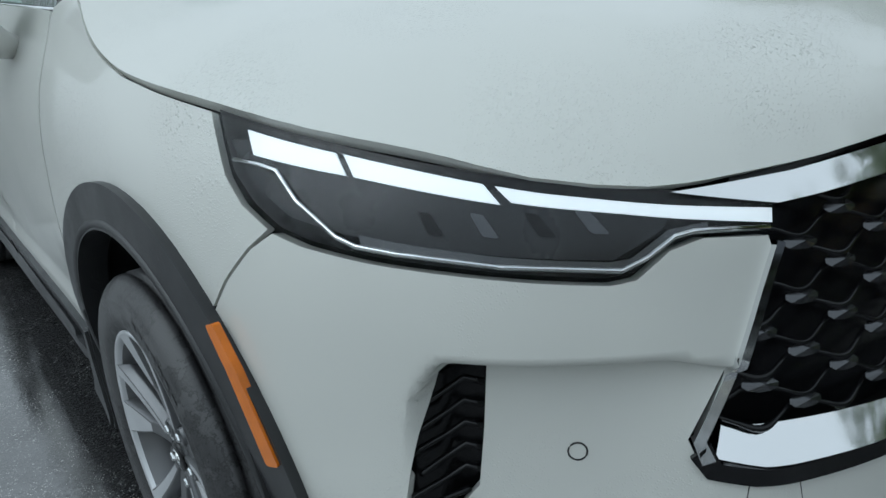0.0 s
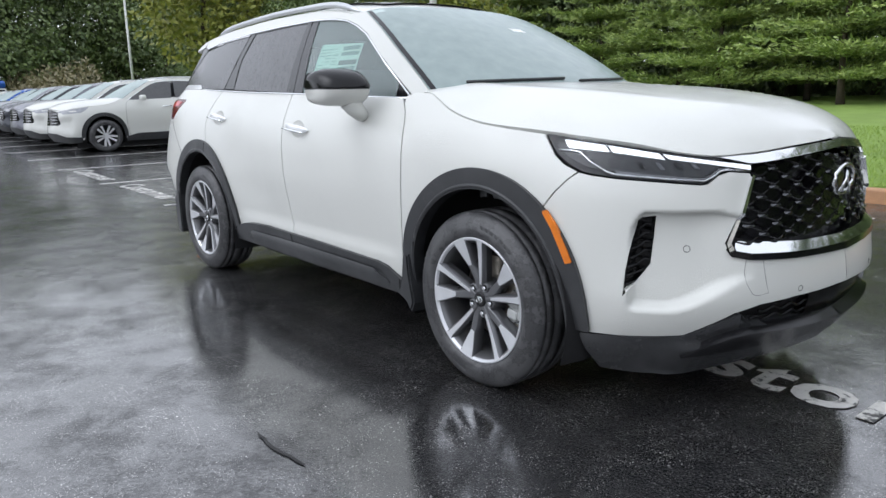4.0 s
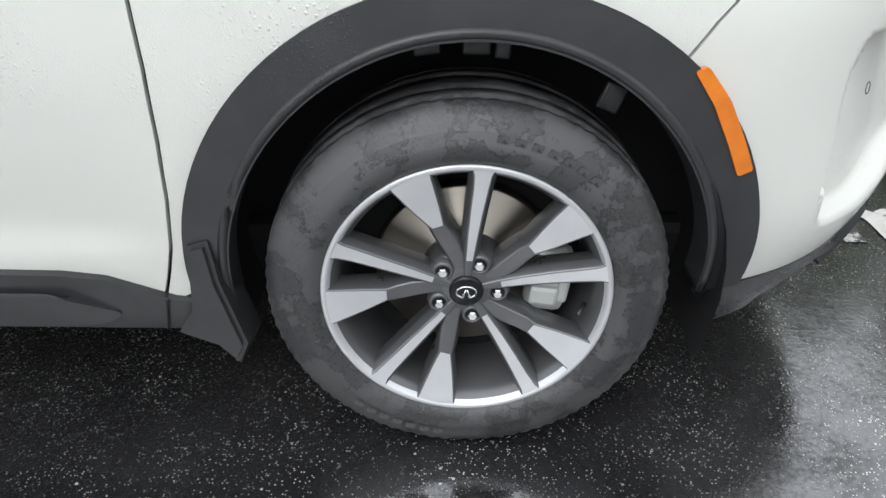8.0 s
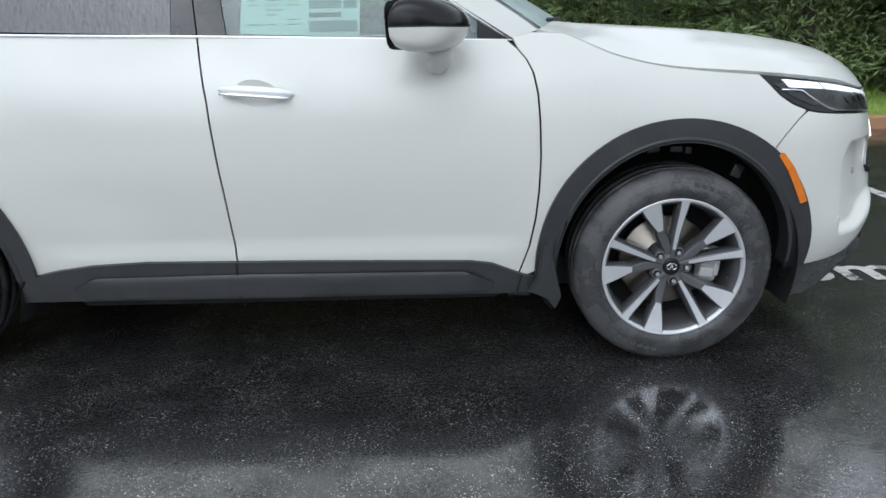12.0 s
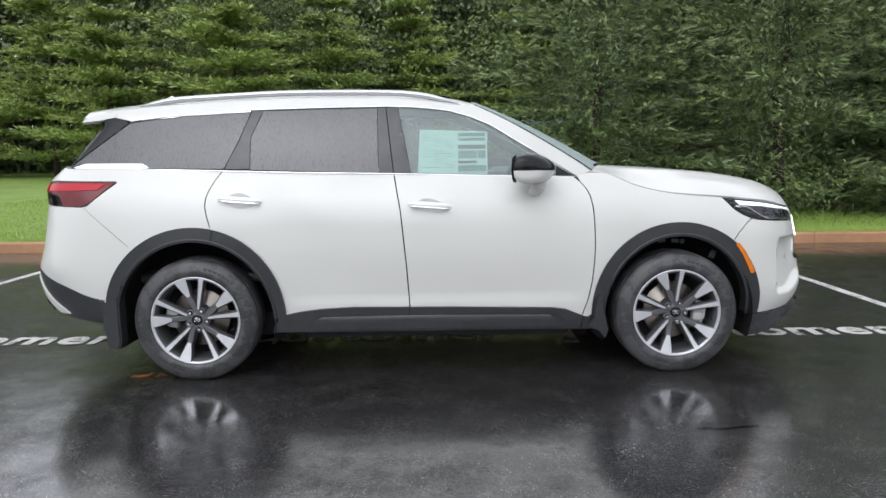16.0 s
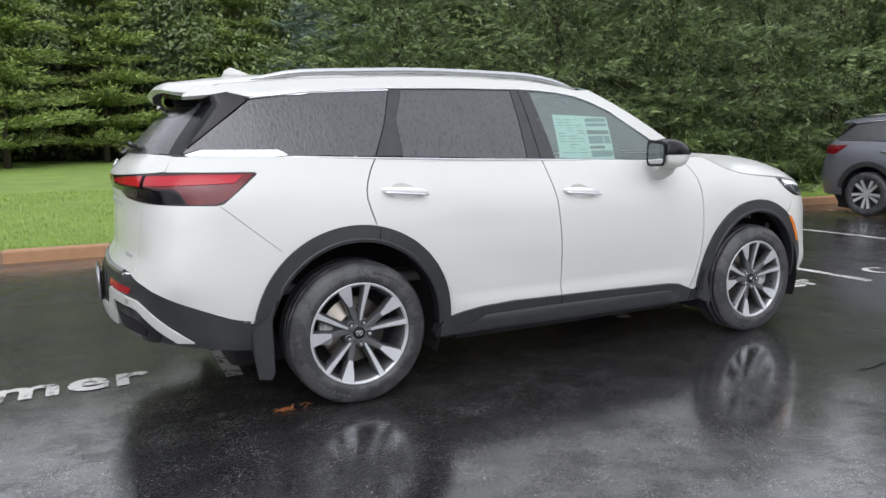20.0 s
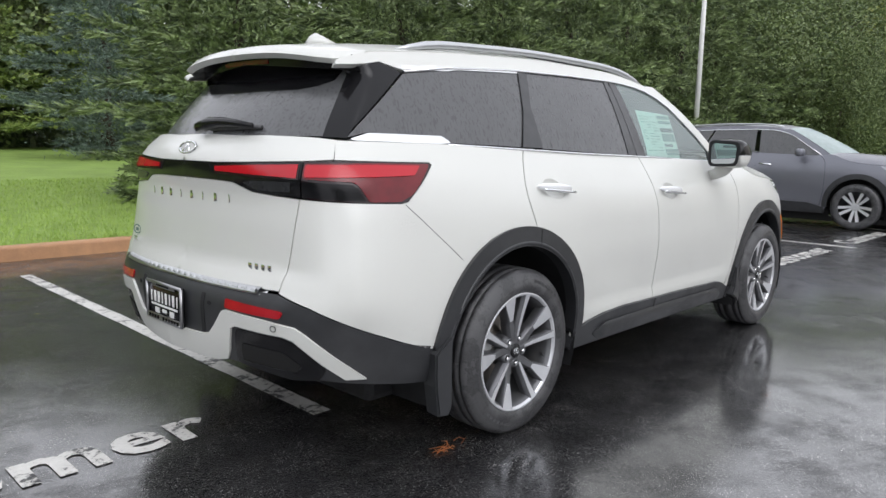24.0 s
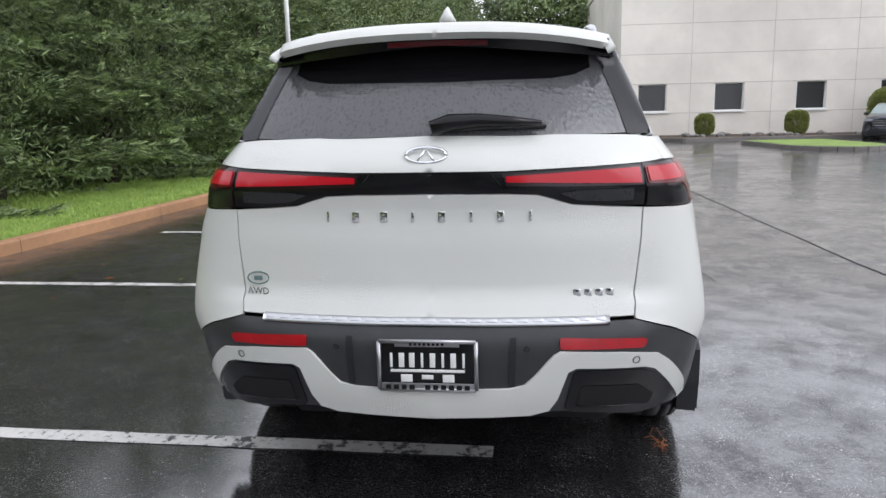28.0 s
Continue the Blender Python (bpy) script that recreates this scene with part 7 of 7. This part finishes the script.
def wheel(x, y, right, turn):
    hubw = part("wheel", ME["rim"], None, car, "two-tone machined alloy wheel with black tyre")
    for name, key in (("tyre", "tyre"), ("barrel", "barrel"), ("hub", "hub"), ("hub_cap", "cap"), ("valve", "valve"), ("cap_mark", "mark")):
        part(name, ME[key], None, hubw)
    for k in range(14):
        q = part("sidewall_mark", ME["tyre_mark"], None, hubw)
        q.rotation_euler = (0, radians((10 if k < 7 else 190) + 5.2 * (k % 7)), 0)
    for k in range(5):
        for name, key in (("spoke", "narrow"), ("spoke", "wide")):
            s = part(name, ME[key], None, hubw)
            s.rotation_euler = (0, radians(-72 * k), 0)
        t = radians(66 + 72 * k)
        for name, key in (("lug_nut", "nut"), ("nut_seat", "seat"), ("nut_pocket", "pit")):
            s = part(name, ME[key], None, hubw)
            s.location = (0.0585 * math.cos(t), 0, 0.0585 * math.sin(t))
    hubw.matrix_basis = Matrix.Translation((x, y, 0.3725)) @ Matrix.Rotation(0 if right else math.pi, 4, "Z") @ Matrix.Rotation(radians(turn), 4, "Y")
    for name, key in (("brake_disc", "disc"), ("brake_caliper", "caliper"), ("wheel_back", "back")):
        s = part(name, ME[key], None, car)
        s.matrix_basis = Matrix.Translation((x, y, 0.3725)) @ Matrix.Rotation(0 if right else math.pi, 4, "Z") @ Matrix.Rotation(0 if x > 0 or key != "caliper" else math.pi, 4, "Y")


for x, turn in ((1.45, 0), (-1.45, 4)):
    wheel(x, -0.842, True, turn)
    wheel(x, 0.842, False, turn + 20)


# ---- other parked cars ----
def far_wheel_meshes():
    v, f = lathe([(0.25, -0.10), (0.30, -0.125), (0.345, -0.12), (0.375, -0.09), (0.38, 0.0), (0.37, 0.10), (0.25, 0.11)], 40)
    tyre = mesh_of("tyre", v, f, "rubber")
    v, f = lathe([(0.272, -0.108), (0.262, -0.10), (0.25, -0.06), (0.24, 0.05), (0.0, 0.05)], 40)
    rim = mesh_of("rim", v, f, "wheel_dark")
    vs, fs = [], []
    for k in range(10):
        a = 2 * math.pi * k / 10 + (0.09 if k % 2 else -0.09)
        b = 2 * math.pi * k / 10
        for r, w, y, t in ((0.04, 0.018, 0.075, b), (0.26, 0.026, 0.10, a)):
            for s in (-1, 1):
                for d in (0, 0.03):
                    vs.append((r * math.cos(t) - s * w * math.sin(t), -y + d, r * math.sin(t) + s * w * math.cos(t)))
        q = k * 8
        fs += [(q, q + 2, q + 6, q + 4), (q, q + 4, q + 5, q + 1), (q + 2, q + 3, q + 7, q + 6)]
    v, f = lathe([(0.0, -0.085), (0.05, -0.082), (0.06, -0.06)], 20)
    k = len(vs)
    vs += v
    fs += [tuple(i + k for i in g) for g in f]
    spokes = mesh_of("spokes", vs, fs, "wheel_face", False)
    return tyre, rim, spokes


FAR_WHEEL = far_wheel_meshes()


def suv(name, paint, label, m, group, trim="plastic_black", foot=1.0, clad=True):
    """A family car of the usual form: body panels, glass, lamps, grille, wheels."""
    c = thing(name, label, "car", group, m)
    st = 0.07
    arches = [arch(1.455, 0.46, 0.48, 0.0, math.pi, 20), arch(-1.45, 0.47, 0.49, 0.0, math.pi, 20)]
    low = [(2.3, 0.30), (1.93, 0.30)] + arches[0] + [(0.98, 0.30), (-0.97, 0.30)] + arches[1] + [(-1.93, 0.34), (-2.3, 0.34), (A_TAIL, 0.36)]
    both_top = [(A_TAIL, 1.30), (-2.40, 1.287)] + belt(-2.38, 0.83)[1:-1] + [(0.93, 1.222), (1.04, 1.216), (1.15, 1.166), (1.25, 1.129), (1.42, 1.092), (1.745, 1.066), (2.1, 1.030), (2.46, 0.988), (2.62, 0.99), (A_NOSE, 1.0), (A_NOSE, 0.32)]
    across("body", low + both_top, side, paint, c, thick=0.02, step=st)
    across("bonnet", COWL + [tuple(p[:2]) for p in he[1:-1]] + [(he[-1][0], 0.0)], hood, paint, c, thick=0.02, step=st)
    both("roof_side", [(-2.0, 1.60)] + top(0.012)[:-1] + [(0.875, 1.196)] + [(q[0] - 0.004, z) for q, z in zip(cf, zf)] + [(x, e[1] - 0.003) for x, e in zip(rx_[1:], re_[1:])], cabin, paint, c, step=st, thick=0.02)
    across("roof", [(0.315, 0.0), (0.275, 0.40)] + [(x, e[0] - 0.002) for x, e in zip(rx_, re_)] + [(-2.06, 0.63), (-2.2, 0.56), (-2.285, 0.0)], roof, paint, c, step=st, thick=0.03)
    across("windscreen", screen_loop, screen, "glass_screen", c, thick=0.0, step=st)
    across("rear_glass", [(0.0, 1.302)] + [(q[1] - 0.004, z) for q, z in zip(ct, np.linspace(1.30, 1.60, 10))] + [(0.0, 1.65)], tailglass, "glass_tint", c, thick=0.0, step=st)
    both("rear_side_glass", [(-2.235, 1.296), (-1.885, 1.560), (-1.134, 1.625), (-1.283, 1.272)], cabin, "glass_tint", c, off=-0.003, thick=0.0, step=st)
    both("rear_door_glass", [(-1.10, 1.627), (-0.33, 1.638), (-0.29, 1.238), (-1.25, 1.268)], cabin, "glass_tint", c, off=-0.003, thick=0.0, step=st)
    both("front_door_glass", [(-0.26, 1.636)] + top(-0.001, -0.16, 0.84) + [(0.84, 1.20), (-0.2, 1.233)], cabin, "glass_tint", c, off=-0.003, thick=0.0, step=st)
    both("headlamp", LAMP[:-1], side, "lamp_pale", c, off=0.004, thick=0.01, step=st)
    both("tail_lamp", TAIL_TIP, side, "lamp_red", c, off=0.004, thick=0.01, step=st)
    across("grille", GRILLE, side, "gloss_black", c, off=0.004, thick=0.01, step=st)
    for j in range(4):
        for mm in (False, True):
            bars_on("grille_bar", [(2.58, 0.70 + 0.07 * j), (2.8, 0.70 + 0.07 * j), (A_NOSE, 0.70 + 0.07 * j)], side, 0.007, "satin_metal", c, 0.006, mm, 5)
    across("lower_trim", [(1.95, 0.36), (2.34, 0.37), (2.6, 0.45), (A_NOSE, 0.47), (A_NOSE, 0.26), (2.3, 0.22), (1.99, 0.24)], side, trim, c, off=0.006, thick=0.04, step=st)
    if clad:
        both("arch_trim", strip(F_OUT, arch(1.455, 0.437, 0.468, -0.05, math.pi + 0.05, 48)), side, trim, c, off=0.016, thick=0.05, step=st)
        both("arch_trim", ra, side, trim, c, off=0.016, thick=0.05, step=st)
    both("sill_trim", [(-0.985, 0.335), (-0.70, 0.425), (0.70, 0.411), (0.97, 0.345), (0.97, 0.24), (-1.0, 0.24)], side, trim, c, off=0.02, thick=0.05, step=st)
    for mm in (False, True):
        for x0, z0 in ((-1.165, 1.083), (-0.037, 1.038)):
            bars_on("door_handle", [(x0 - 0.11, z0 + 0.01), (x0, z0), (x0 + 0.11, z0 - 0.01)], side, 0.013, "chrome", c, 0.022, mm)
        bars_on("window_chrome", top(0.006), cabin, 0.008, "chrome", c, 0.003, mm)
        bars_on("door_seam", GAP_MID, side, 0.003, "black_gap", c, 0.0, mm, 5)
        bars_on("door_seam", GAP_FRONT, side, 0.003, "black_gap", c, 0.0, mm, 5)
        bm = bmesh.new()
        box_bm(bm, (0.55, (1 if mm else -1) * 1.0, 1.25), (0.13, 0.20, 0.13), None, 0.04)
        part("mirror", bm, paint, c)
        xs = np.linspace(-1.8, 0.1, 12)
        y = np.array([e[0] for e in roof_edge(xs)]) - 0.04
        v, f = tube([(a, (1 if mm else -1) * b, z) for a, b, z in zip(xs, y, roof(xs, y)[:, 2] + 0.03)], 0.016, 6)
        part("roof_rail", mesh_of("roof_rail", v, f, "satin_metal"), "satin_metal", c)
    across("inner_body", [(-2.2, 0.10), (2.2, 0.10), (2.2, 0.95), (0.95, 1.16), (-2.3, 1.20)], side, "black_gap", c, off=-0.10, thick=0.0, step=0.15, holes=[arch(1.455, 0.46, 0.49, -0.4, math.pi + 0.4, 24), arch(-1.45, 0.47, 0.49, -0.4, math.pi + 0.4, 24)])
    bm = bmesh.new()
    box_bm(bm, (0, 0, 0.30), (4.2, 1.3, 0.16), None, 0.03)
    box_bm(bm, (0, 0, 0.62), (3.6, 1.2, 0.5), None, 0.03)
    part("floor_pan", bm, "plastic_liner", c)
    for x in WHEELS:
        for s in (-1, 1):
            w = part("wheel", FAR_WHEEL[1], None, c)
            w.matrix_basis = Matrix.Translation((x, s * 0.845, 0.38)) @ Matrix.Rotation(0 if s < 0 else math.pi, 4, "Z")
            part("tyre", FAR_WHEEL[0], None, w)
            part("spokes", FAR_WHEEL[2], None, w)
    return c


def parked(x, y, turn=-90):
    return LOT @ pose(x, y, 0, 0, 0, turn)


suv("parked_car", "paint_grey", "dark grey metallic family car parked nose out, wet", parked(10.15, 1.95), "cars parked in bays")
ROWC = suv("parked_car", "paint_white", "white family car with black arch trims parked nose out", parked(-15.75, 3.15), "cars parked in bays")
tagged(copy_thing(ROWC, parked(-18.7, 3.1)), "white family car parked beside a similar one")
DARK = suv("parked_car", "paint_grey", "dark grey family car in the row", parked(-21.6, 3.2), "cars parked in bays")
DARK2 = suv("parked_car", "paint_dark", "dark blue-black family car in the row", parked(-24.6, 3.25), "cars parked in bays")
suv("parked_car", "paint_silver", "silver-grey family car far down the row", parked(-27.6, 3.1), "cars parked in bays")
copy_thing(DARK2, parked(-30.5, 3.2))
suv("parked_car", "paint_blue", "bright blue car far down the row", parked(-33.5, 3.1), "cars parked in bays")
copy_thing(DARK, parked(-36.5, 3.2))
tagged(copy_thing(ROWC, parked(-39.5, 3.1)), "white family car far down the row")
tagged(copy_thing(DARK2, LOT @ pose(33, -17.5, 0, 0, 0, 150)), "dark car parked beside the planted island")
tagged(copy_thing(DARK2, LOT @ pose(57, -1.0, 0, 0, 0, 190)), "black car far off on the drive")
tagged(copy_thing(ROWC, LOT @ pose(59, -4.0, 0, 0, 0, 190)), "pale car far off on the drive")


def box_van():
    """The blue-topped van that stands beyond the row."""
    c = thing("van", "white van with a bright blue roof beyond the row", "van", "", LOT @ pose(-55, 4.2, 0, 0, 0, 0))
    bm = bmesh.new()
    box_bm(bm, (-0.6, 0, 1.25), (4.4, 2.0, 1.7), None, 0.12)
    part("body", bm, "paint_white", c)
    bm = bmesh.new()
    box_bm(bm, (-0.6, 0, 2.35), (4.3, 1.95, 0.5), None, 0.15)
    part("roof", bm, "paint_blue", c)
    bm = bmesh.new()
    box_bm(bm, (2.2, 0, 0.95), (1.3, 1.9, 0.9), None, 0.2)
    part("bonnet", bm, "paint_white", c)
    bm = bmesh.new()
    box_bm(bm, (1.75, 0, 1.65), (0.5, 1.7, 0.6), Euler((0, radians(-35), 0)).to_matrix(), 0.05)
    part("windscreen", bm, "gloss_black", c)
    for x in (-1.9, 1.9):
        for s in (-1, 1):
            w = part("wheel", FAR_WHEEL[1], None, c)
            w.matrix_basis = Matrix.Translation((x, s * 0.9, 0.38)) @ Matrix.Rotation(0 if s < 0 else math.pi, 4, "Z")
            part("tyre", FAR_WHEEL[0], None, w)


box_van()


# ---- the building across the drive ----
def building():
    m = LOT @ pose(40.0, -4.1, 0.12, 0, 0, 2.0)
    b = thing("building", "cream panelled two-storey office block with small dark windows", "building", "", m)
    wins = [(-3.2, 1.45), (-7.65, 1.45), (-12.3, 1.45), (-17.0, 1.45), (-21.6, 1.45), (-26.2, 1.45)]
    bm = bmesh.new()
    ys = sorted({-1.3, -34.0, *[y - 0.85 for y, _ in wins], *[y + 0.85 for y, _ in wins]})
    zs = [0.0, 1.45, 3.07, 10.5]
    for y0, y1 in zip(ys, ys[1:]):
        for z0, z1 in zip(zs, zs[1:]):
            if z0 == 1.45 and any(abs((y0 + y1) / 2 - y) < 0.3 for y, _ in wins):
                continue
            box_bm(bm, (0.2, (y0 + y1) / 2, (z0 + z1) / 2), (0.4, y1 - y0, z1 - z0))
    box_bm(bm, (12.2, -1.5, 5.25), (23.6, 0.4, 10.5))
    box_bm(bm, (12.0, -33.8, 5.25), (23.6, 0.4, 10.5))
    box_bm(bm, (12.0, -17.65, 10.4), (24.2, 32.9, 0.3))
    part("wall", bm, "wall_cream", b, smooth=False)
    for z in np.arange(1.36, 10.4, 1.72):
        bm = bmesh.new()
        box_bm(bm, (-0.004, -17.65, z), (0.012, 32.7, 0.030))
        part("panel_joint", bm, "wall_joint", b, smooth=False)
    for y in np.arange(-5.4, -33, -4.65):
        bm = bmesh.new()
        box_bm(bm, (-0.003, y, 5.25), (0.010, 0.022, 10.5))
        part("panel_joint", bm, "wall_joint", b, smooth=False)
    for y, z in wins:
        w = part("window", window_glass(y, z), None, b, "square dark window in a pale frame")
        for c, s in (((0.16, y, z + 0.03), (0.12, 1.70, 0.06)), ((0.16, y, z + 1.59), (0.12, 1.70, 0.06)), ((0.16, y - 0.82, z + 0.81), (0.12, 0.06, 1.56)), ((0.16, y + 0.82, z + 0.81), (0.12, 0.06, 1.56))):
            bm = bmesh.new()
            box_bm(bm, c, s)
            part("frame", bm, "paper_white", w, smooth=False)
        bm = bmesh.new()
        box_bm(bm, (-0.02, y, z - 0.05), (0.16, 1.9, 0.08))
        part("sill", bm, "paper_white", w, smooth=False)
    bm = bmesh.new()
    box_bm(bm, (6, -17.6, 1.5), (0.2, 31.5, 3.0))
    part("inner_wall", bm, "plastic_black", b, smooth=False)
    bm = bmesh.new()
    box_bm(bm, (-0.06, -20.0, 6.9), (0.10, 0.10, 0.35), None, 0.02)
    part("wall_lamp", bm, "pole_grey", b, smooth=False)


def window_glass(y, z):
    bm = bmesh.new()
    box_bm(bm, (0.22, y, z + 0.81), (0.012, 1.62, 1.54))
    me = bpy.data.meshes.new("window")
    bm.to_mesh(me)
    bm.free()
    me.materials.append(MATS["glass_house"])
    return me


building()


def shrub(x, y, z, r, h, mat, seed, label, group="clipped shrubs"):
    rng = np.random.default_rng(seed)
    n = int(5200 * r * max(h, r) / 0.6)
    q = rng.normal(size=(n, 3))
    q /= np.linalg.norm(q, axis=1)[:, None]
    q = np.sign(q) * np.abs(q) ** 0.75
    c = q * np.array([r, r, h / 2]) * (0.35 + 0.70 * rng.random(n) ** 0.5)[:, None] + np.array([0, 0, h / 2])
    c[:, 2] = np.maximum(c[:, 2], 0.03)
    t = thing("shrub", label, "shrub", group, LOT @ pose(x, y, z))
    part("foliage", quads("foliage", leaves(c, q + rng.normal(0, 0.5, (n, 3)), 0.10, 0.06, rng), mat), mat, t)
    v, f = tube([(0, 0, 0), (0, 0, h * 0.5)], [0.04, 0.02], 6)
    part("stem", mesh_of("stem", v, f, "bark"), "bark", t)


for i, (y, r, h) in enumerate([(-10.0, 0.50, 1.15), (-15.0, 0.55, 1.25), (-20.0, 1.1, 2.4), (-27.0, 0.7, 1.5)]):
    shrub(38.4, y, 0.22, r, h, "leaf_shrub", 200 + i, "rounded yellow-green clipped shrub against the wall")
shrub(17.6, 1.0, 0.0, 1.05, 1.9, "leaf_wood", 210, "square clipped dark green hedge", "hedges")

# bed of stones along the building, with its kerb
bed = [(40.0, -4.5), (36.6, -5.5), (33.5, -8.0), (34.5, -14.0), (37.0, -24.0), (38.0, -40.0), (41.0, -40.0)]
slab("stone_bed", bed, -0.1, 0.18, "mulch", "planting bed along the building", "structure", LOT)


def chain(name, pts, w, h, mat, label, group):
    """Kerb lengths along a line."""
    for (x0, y0), (x1, y1) in zip(pts, pts[1:]):
        d = Vector((x1 - x0, y1 - y0, 0))
        bm = bmesh.new()
        box_bm(bm, (d.length / 2, 0, h / 2 - 0.05), (d.length - 0.01, w, h + 0.1), None, 0.02)
        ob = part(name, bm, mat, None, label, smooth=False)
        ob.matrix_basis = LOT @ Matrix.Translation((x0, y0, 0)) @ Matrix.Rotation(math.atan2(d.y, d.x), 4, "Z")
        tagged(ob, kind="structure", category="kerb", group=group)


chain("kerb_length", [(40.0, -4.4), (36.5, -5.3), (33.3, -7.9), (34.3, -14.0), (36.8, -24.0), (37.8, -40.0)], 0.18, 0.2, "concrete_grey", "grey concrete kerb of the planting bed", "kerbs of the planting bed")
isl = [(22.0 + 3.0 - 3.0 * math.cos(t), -11.6 + 1.7 * math.sin(t)) for t in np.linspace(-1.45, 1.45, 12)]
slab("island_bed", isl + [(30, -11.6 + 1.7), (30, -11.6 - 1.7)], -0.1, 0.17, "lawn_soil", "planted grass island in the lot", "structure", LOT)
chain("kerb_length", [(30, -13.35)] + isl + [(30, -9.85)], 0.16, 0.16, "concrete_grey", "grey concrete kerb of the grass island", "kerbs of the grass island")
_st = random.Random(8)
for i in range(70):
    t = _st.random()
    y = -8.5 - 24 * t
    x = 34.6 + 2.6 * t + _st.uniform(0.3, 2.6)
    r = _st.uniform(0.12, 0.30)
    bm = bmesh.new()
    bmesh.ops.create_icosphere(bm, subdivisions=1, radius=r)
    for v in bm.verts:
        v.co *= _st.uniform(0.75, 1.15)
        v.co.z *= 0.6
    ob = part("stone", bm, "stone_grey", None, "grey rounded stone in the bed", smooth=False)
    ob.matrix_basis = LOT @ pose(x, y, 0.18 + r * 0.25, 0, 0, _st.uniform(0, 360))
    tagged(ob, category="stone", group="stones in the bed")


def light_pole(x, y, h=7.1):
    t = thing("light_pole", "tall pale grey car-park light pole on a round base", "light pole", "light poles", LOT @ pose(x, y, 0.13))
    v, f = tube([(0, 0, 0.0), (0, 0, h)], [0.085, 0.06], 12)
    part("pole", mesh_of("pole", v, f, "pole_grey"), "pole_grey", t)
    v, f = lathe([(0.0, 0.5), (0.22, 0.5), (0.24, 0.48), (0.24, -0.2)], 20)
    part("base", mesh_of("base", [(a, c, b) for a, b, c in v], f, "concrete_grey"), "concrete_grey", t)
    bm = bmesh.new()
    box_bm(bm, (0, -0.5, h), (0.30, 0.75, 0.12), None, 0.03)
    part("lamp_head", bm, "pole_grey", t)


for x, y in ((17.4, 7.2), (-9.0, 7.1), (-40.7, 9.8)):
    light_pole(x, y)

# small things near the car
t = thing("stake", "thin weathered wooden stake leaning by a spruce", "stake", "", LOT @ pose(1.35, 7.1, 0.13))
v, f = tube([(0, 0, 0), (-0.10, 0.10, 0.55), (-0.22, 0.22, 1.25)], [0.016, 0.015, 0.012], 6)
part("rod", mesh_of("rod", v, f, "kerb_concrete"), "kerb_concrete", t)
nd = random.Random(12)
t = thing("pine_needles", "clump of fallen orange pine needles on wet asphalt", "pine needles", "", pose(-1.82, -0.86, 0.004))
vs, fs = [], []
for i in range(16):
    a, l = nd.uniform(0, 6.28), nd.uniform(0.03, 0.08)
    x, y = nd.gauss(0, 0.03), nd.gauss(0, 0.02)
    v, f = tube([(x, y, 0.002), (x + l * 0.5 * math.cos(a), y + l * 0.5 * math.sin(a), 0.008 + 0.01 * nd.random()), (x + l * math.cos(a + 0.2), y + l * math.sin(a + 0.2), 0.003)], 0.0013, 4)
    k = len(vs)
    vs += v
    fs += [tuple(q + k for q in g) for g in f]
part("needles", mesh_of("needles", vs, fs, "needle_orange"), "needle_orange", t)
# fallen leaves on the asphalt
for i in range(30):
    bm = bmesh.new()
    l = nd.uniform(0.02, 0.05)
    vsx = [bm.verts.new(p) for p in ((-l, 0, 0.002), (0, -l * 0.45, 0.005), (l, 0, 0.002), (0, l * 0.45, 0.007))]
    bm.faces.new(vsx)
    ob = part("fallen_leaf", bm, nd.choice(["leaf_brown", "leaf_yellow", "needle_orange"]), None, "small wet fallen leaf on asphalt", smooth=False)
    ob.matrix_basis = pose(nd.uniform(-9, 7), nd.uniform(2.0, 5.2), 0.003, 0, 0, nd.uniform(0, 360))
    tagged(ob, category="leaf", group="fallen leaves")


def grass(name, x0, x1, y0, y1, n, seed, tall=0.06):
    rng = np.random.default_rng(seed)
    y = y0 + (y1 - y0) * rng.random(n) ** 1.6
    c = np.stack([rng.uniform(x0, x1, n), y, 0.125 + np.maximum(0, y - 8) * 0.012], 1)
    q = leaves(c, rng.normal(0, 0.5, (n, 3)) + np.array([0, 0, 1.2]), tall * (0.5 + rng.random(n)), 0.008 + 0.006 * (y - y0)[:] / 8, rng)
    ob = part(name, quads(name, q, "grass_blade"), "grass_blade", None, "short green grass blades of the lawn")
    ob.matrix_basis = LOT
    tagged(ob, kind="stuff", category="grass")


grass("grass", -12, 12, 5.5, 16, 90000, 33)
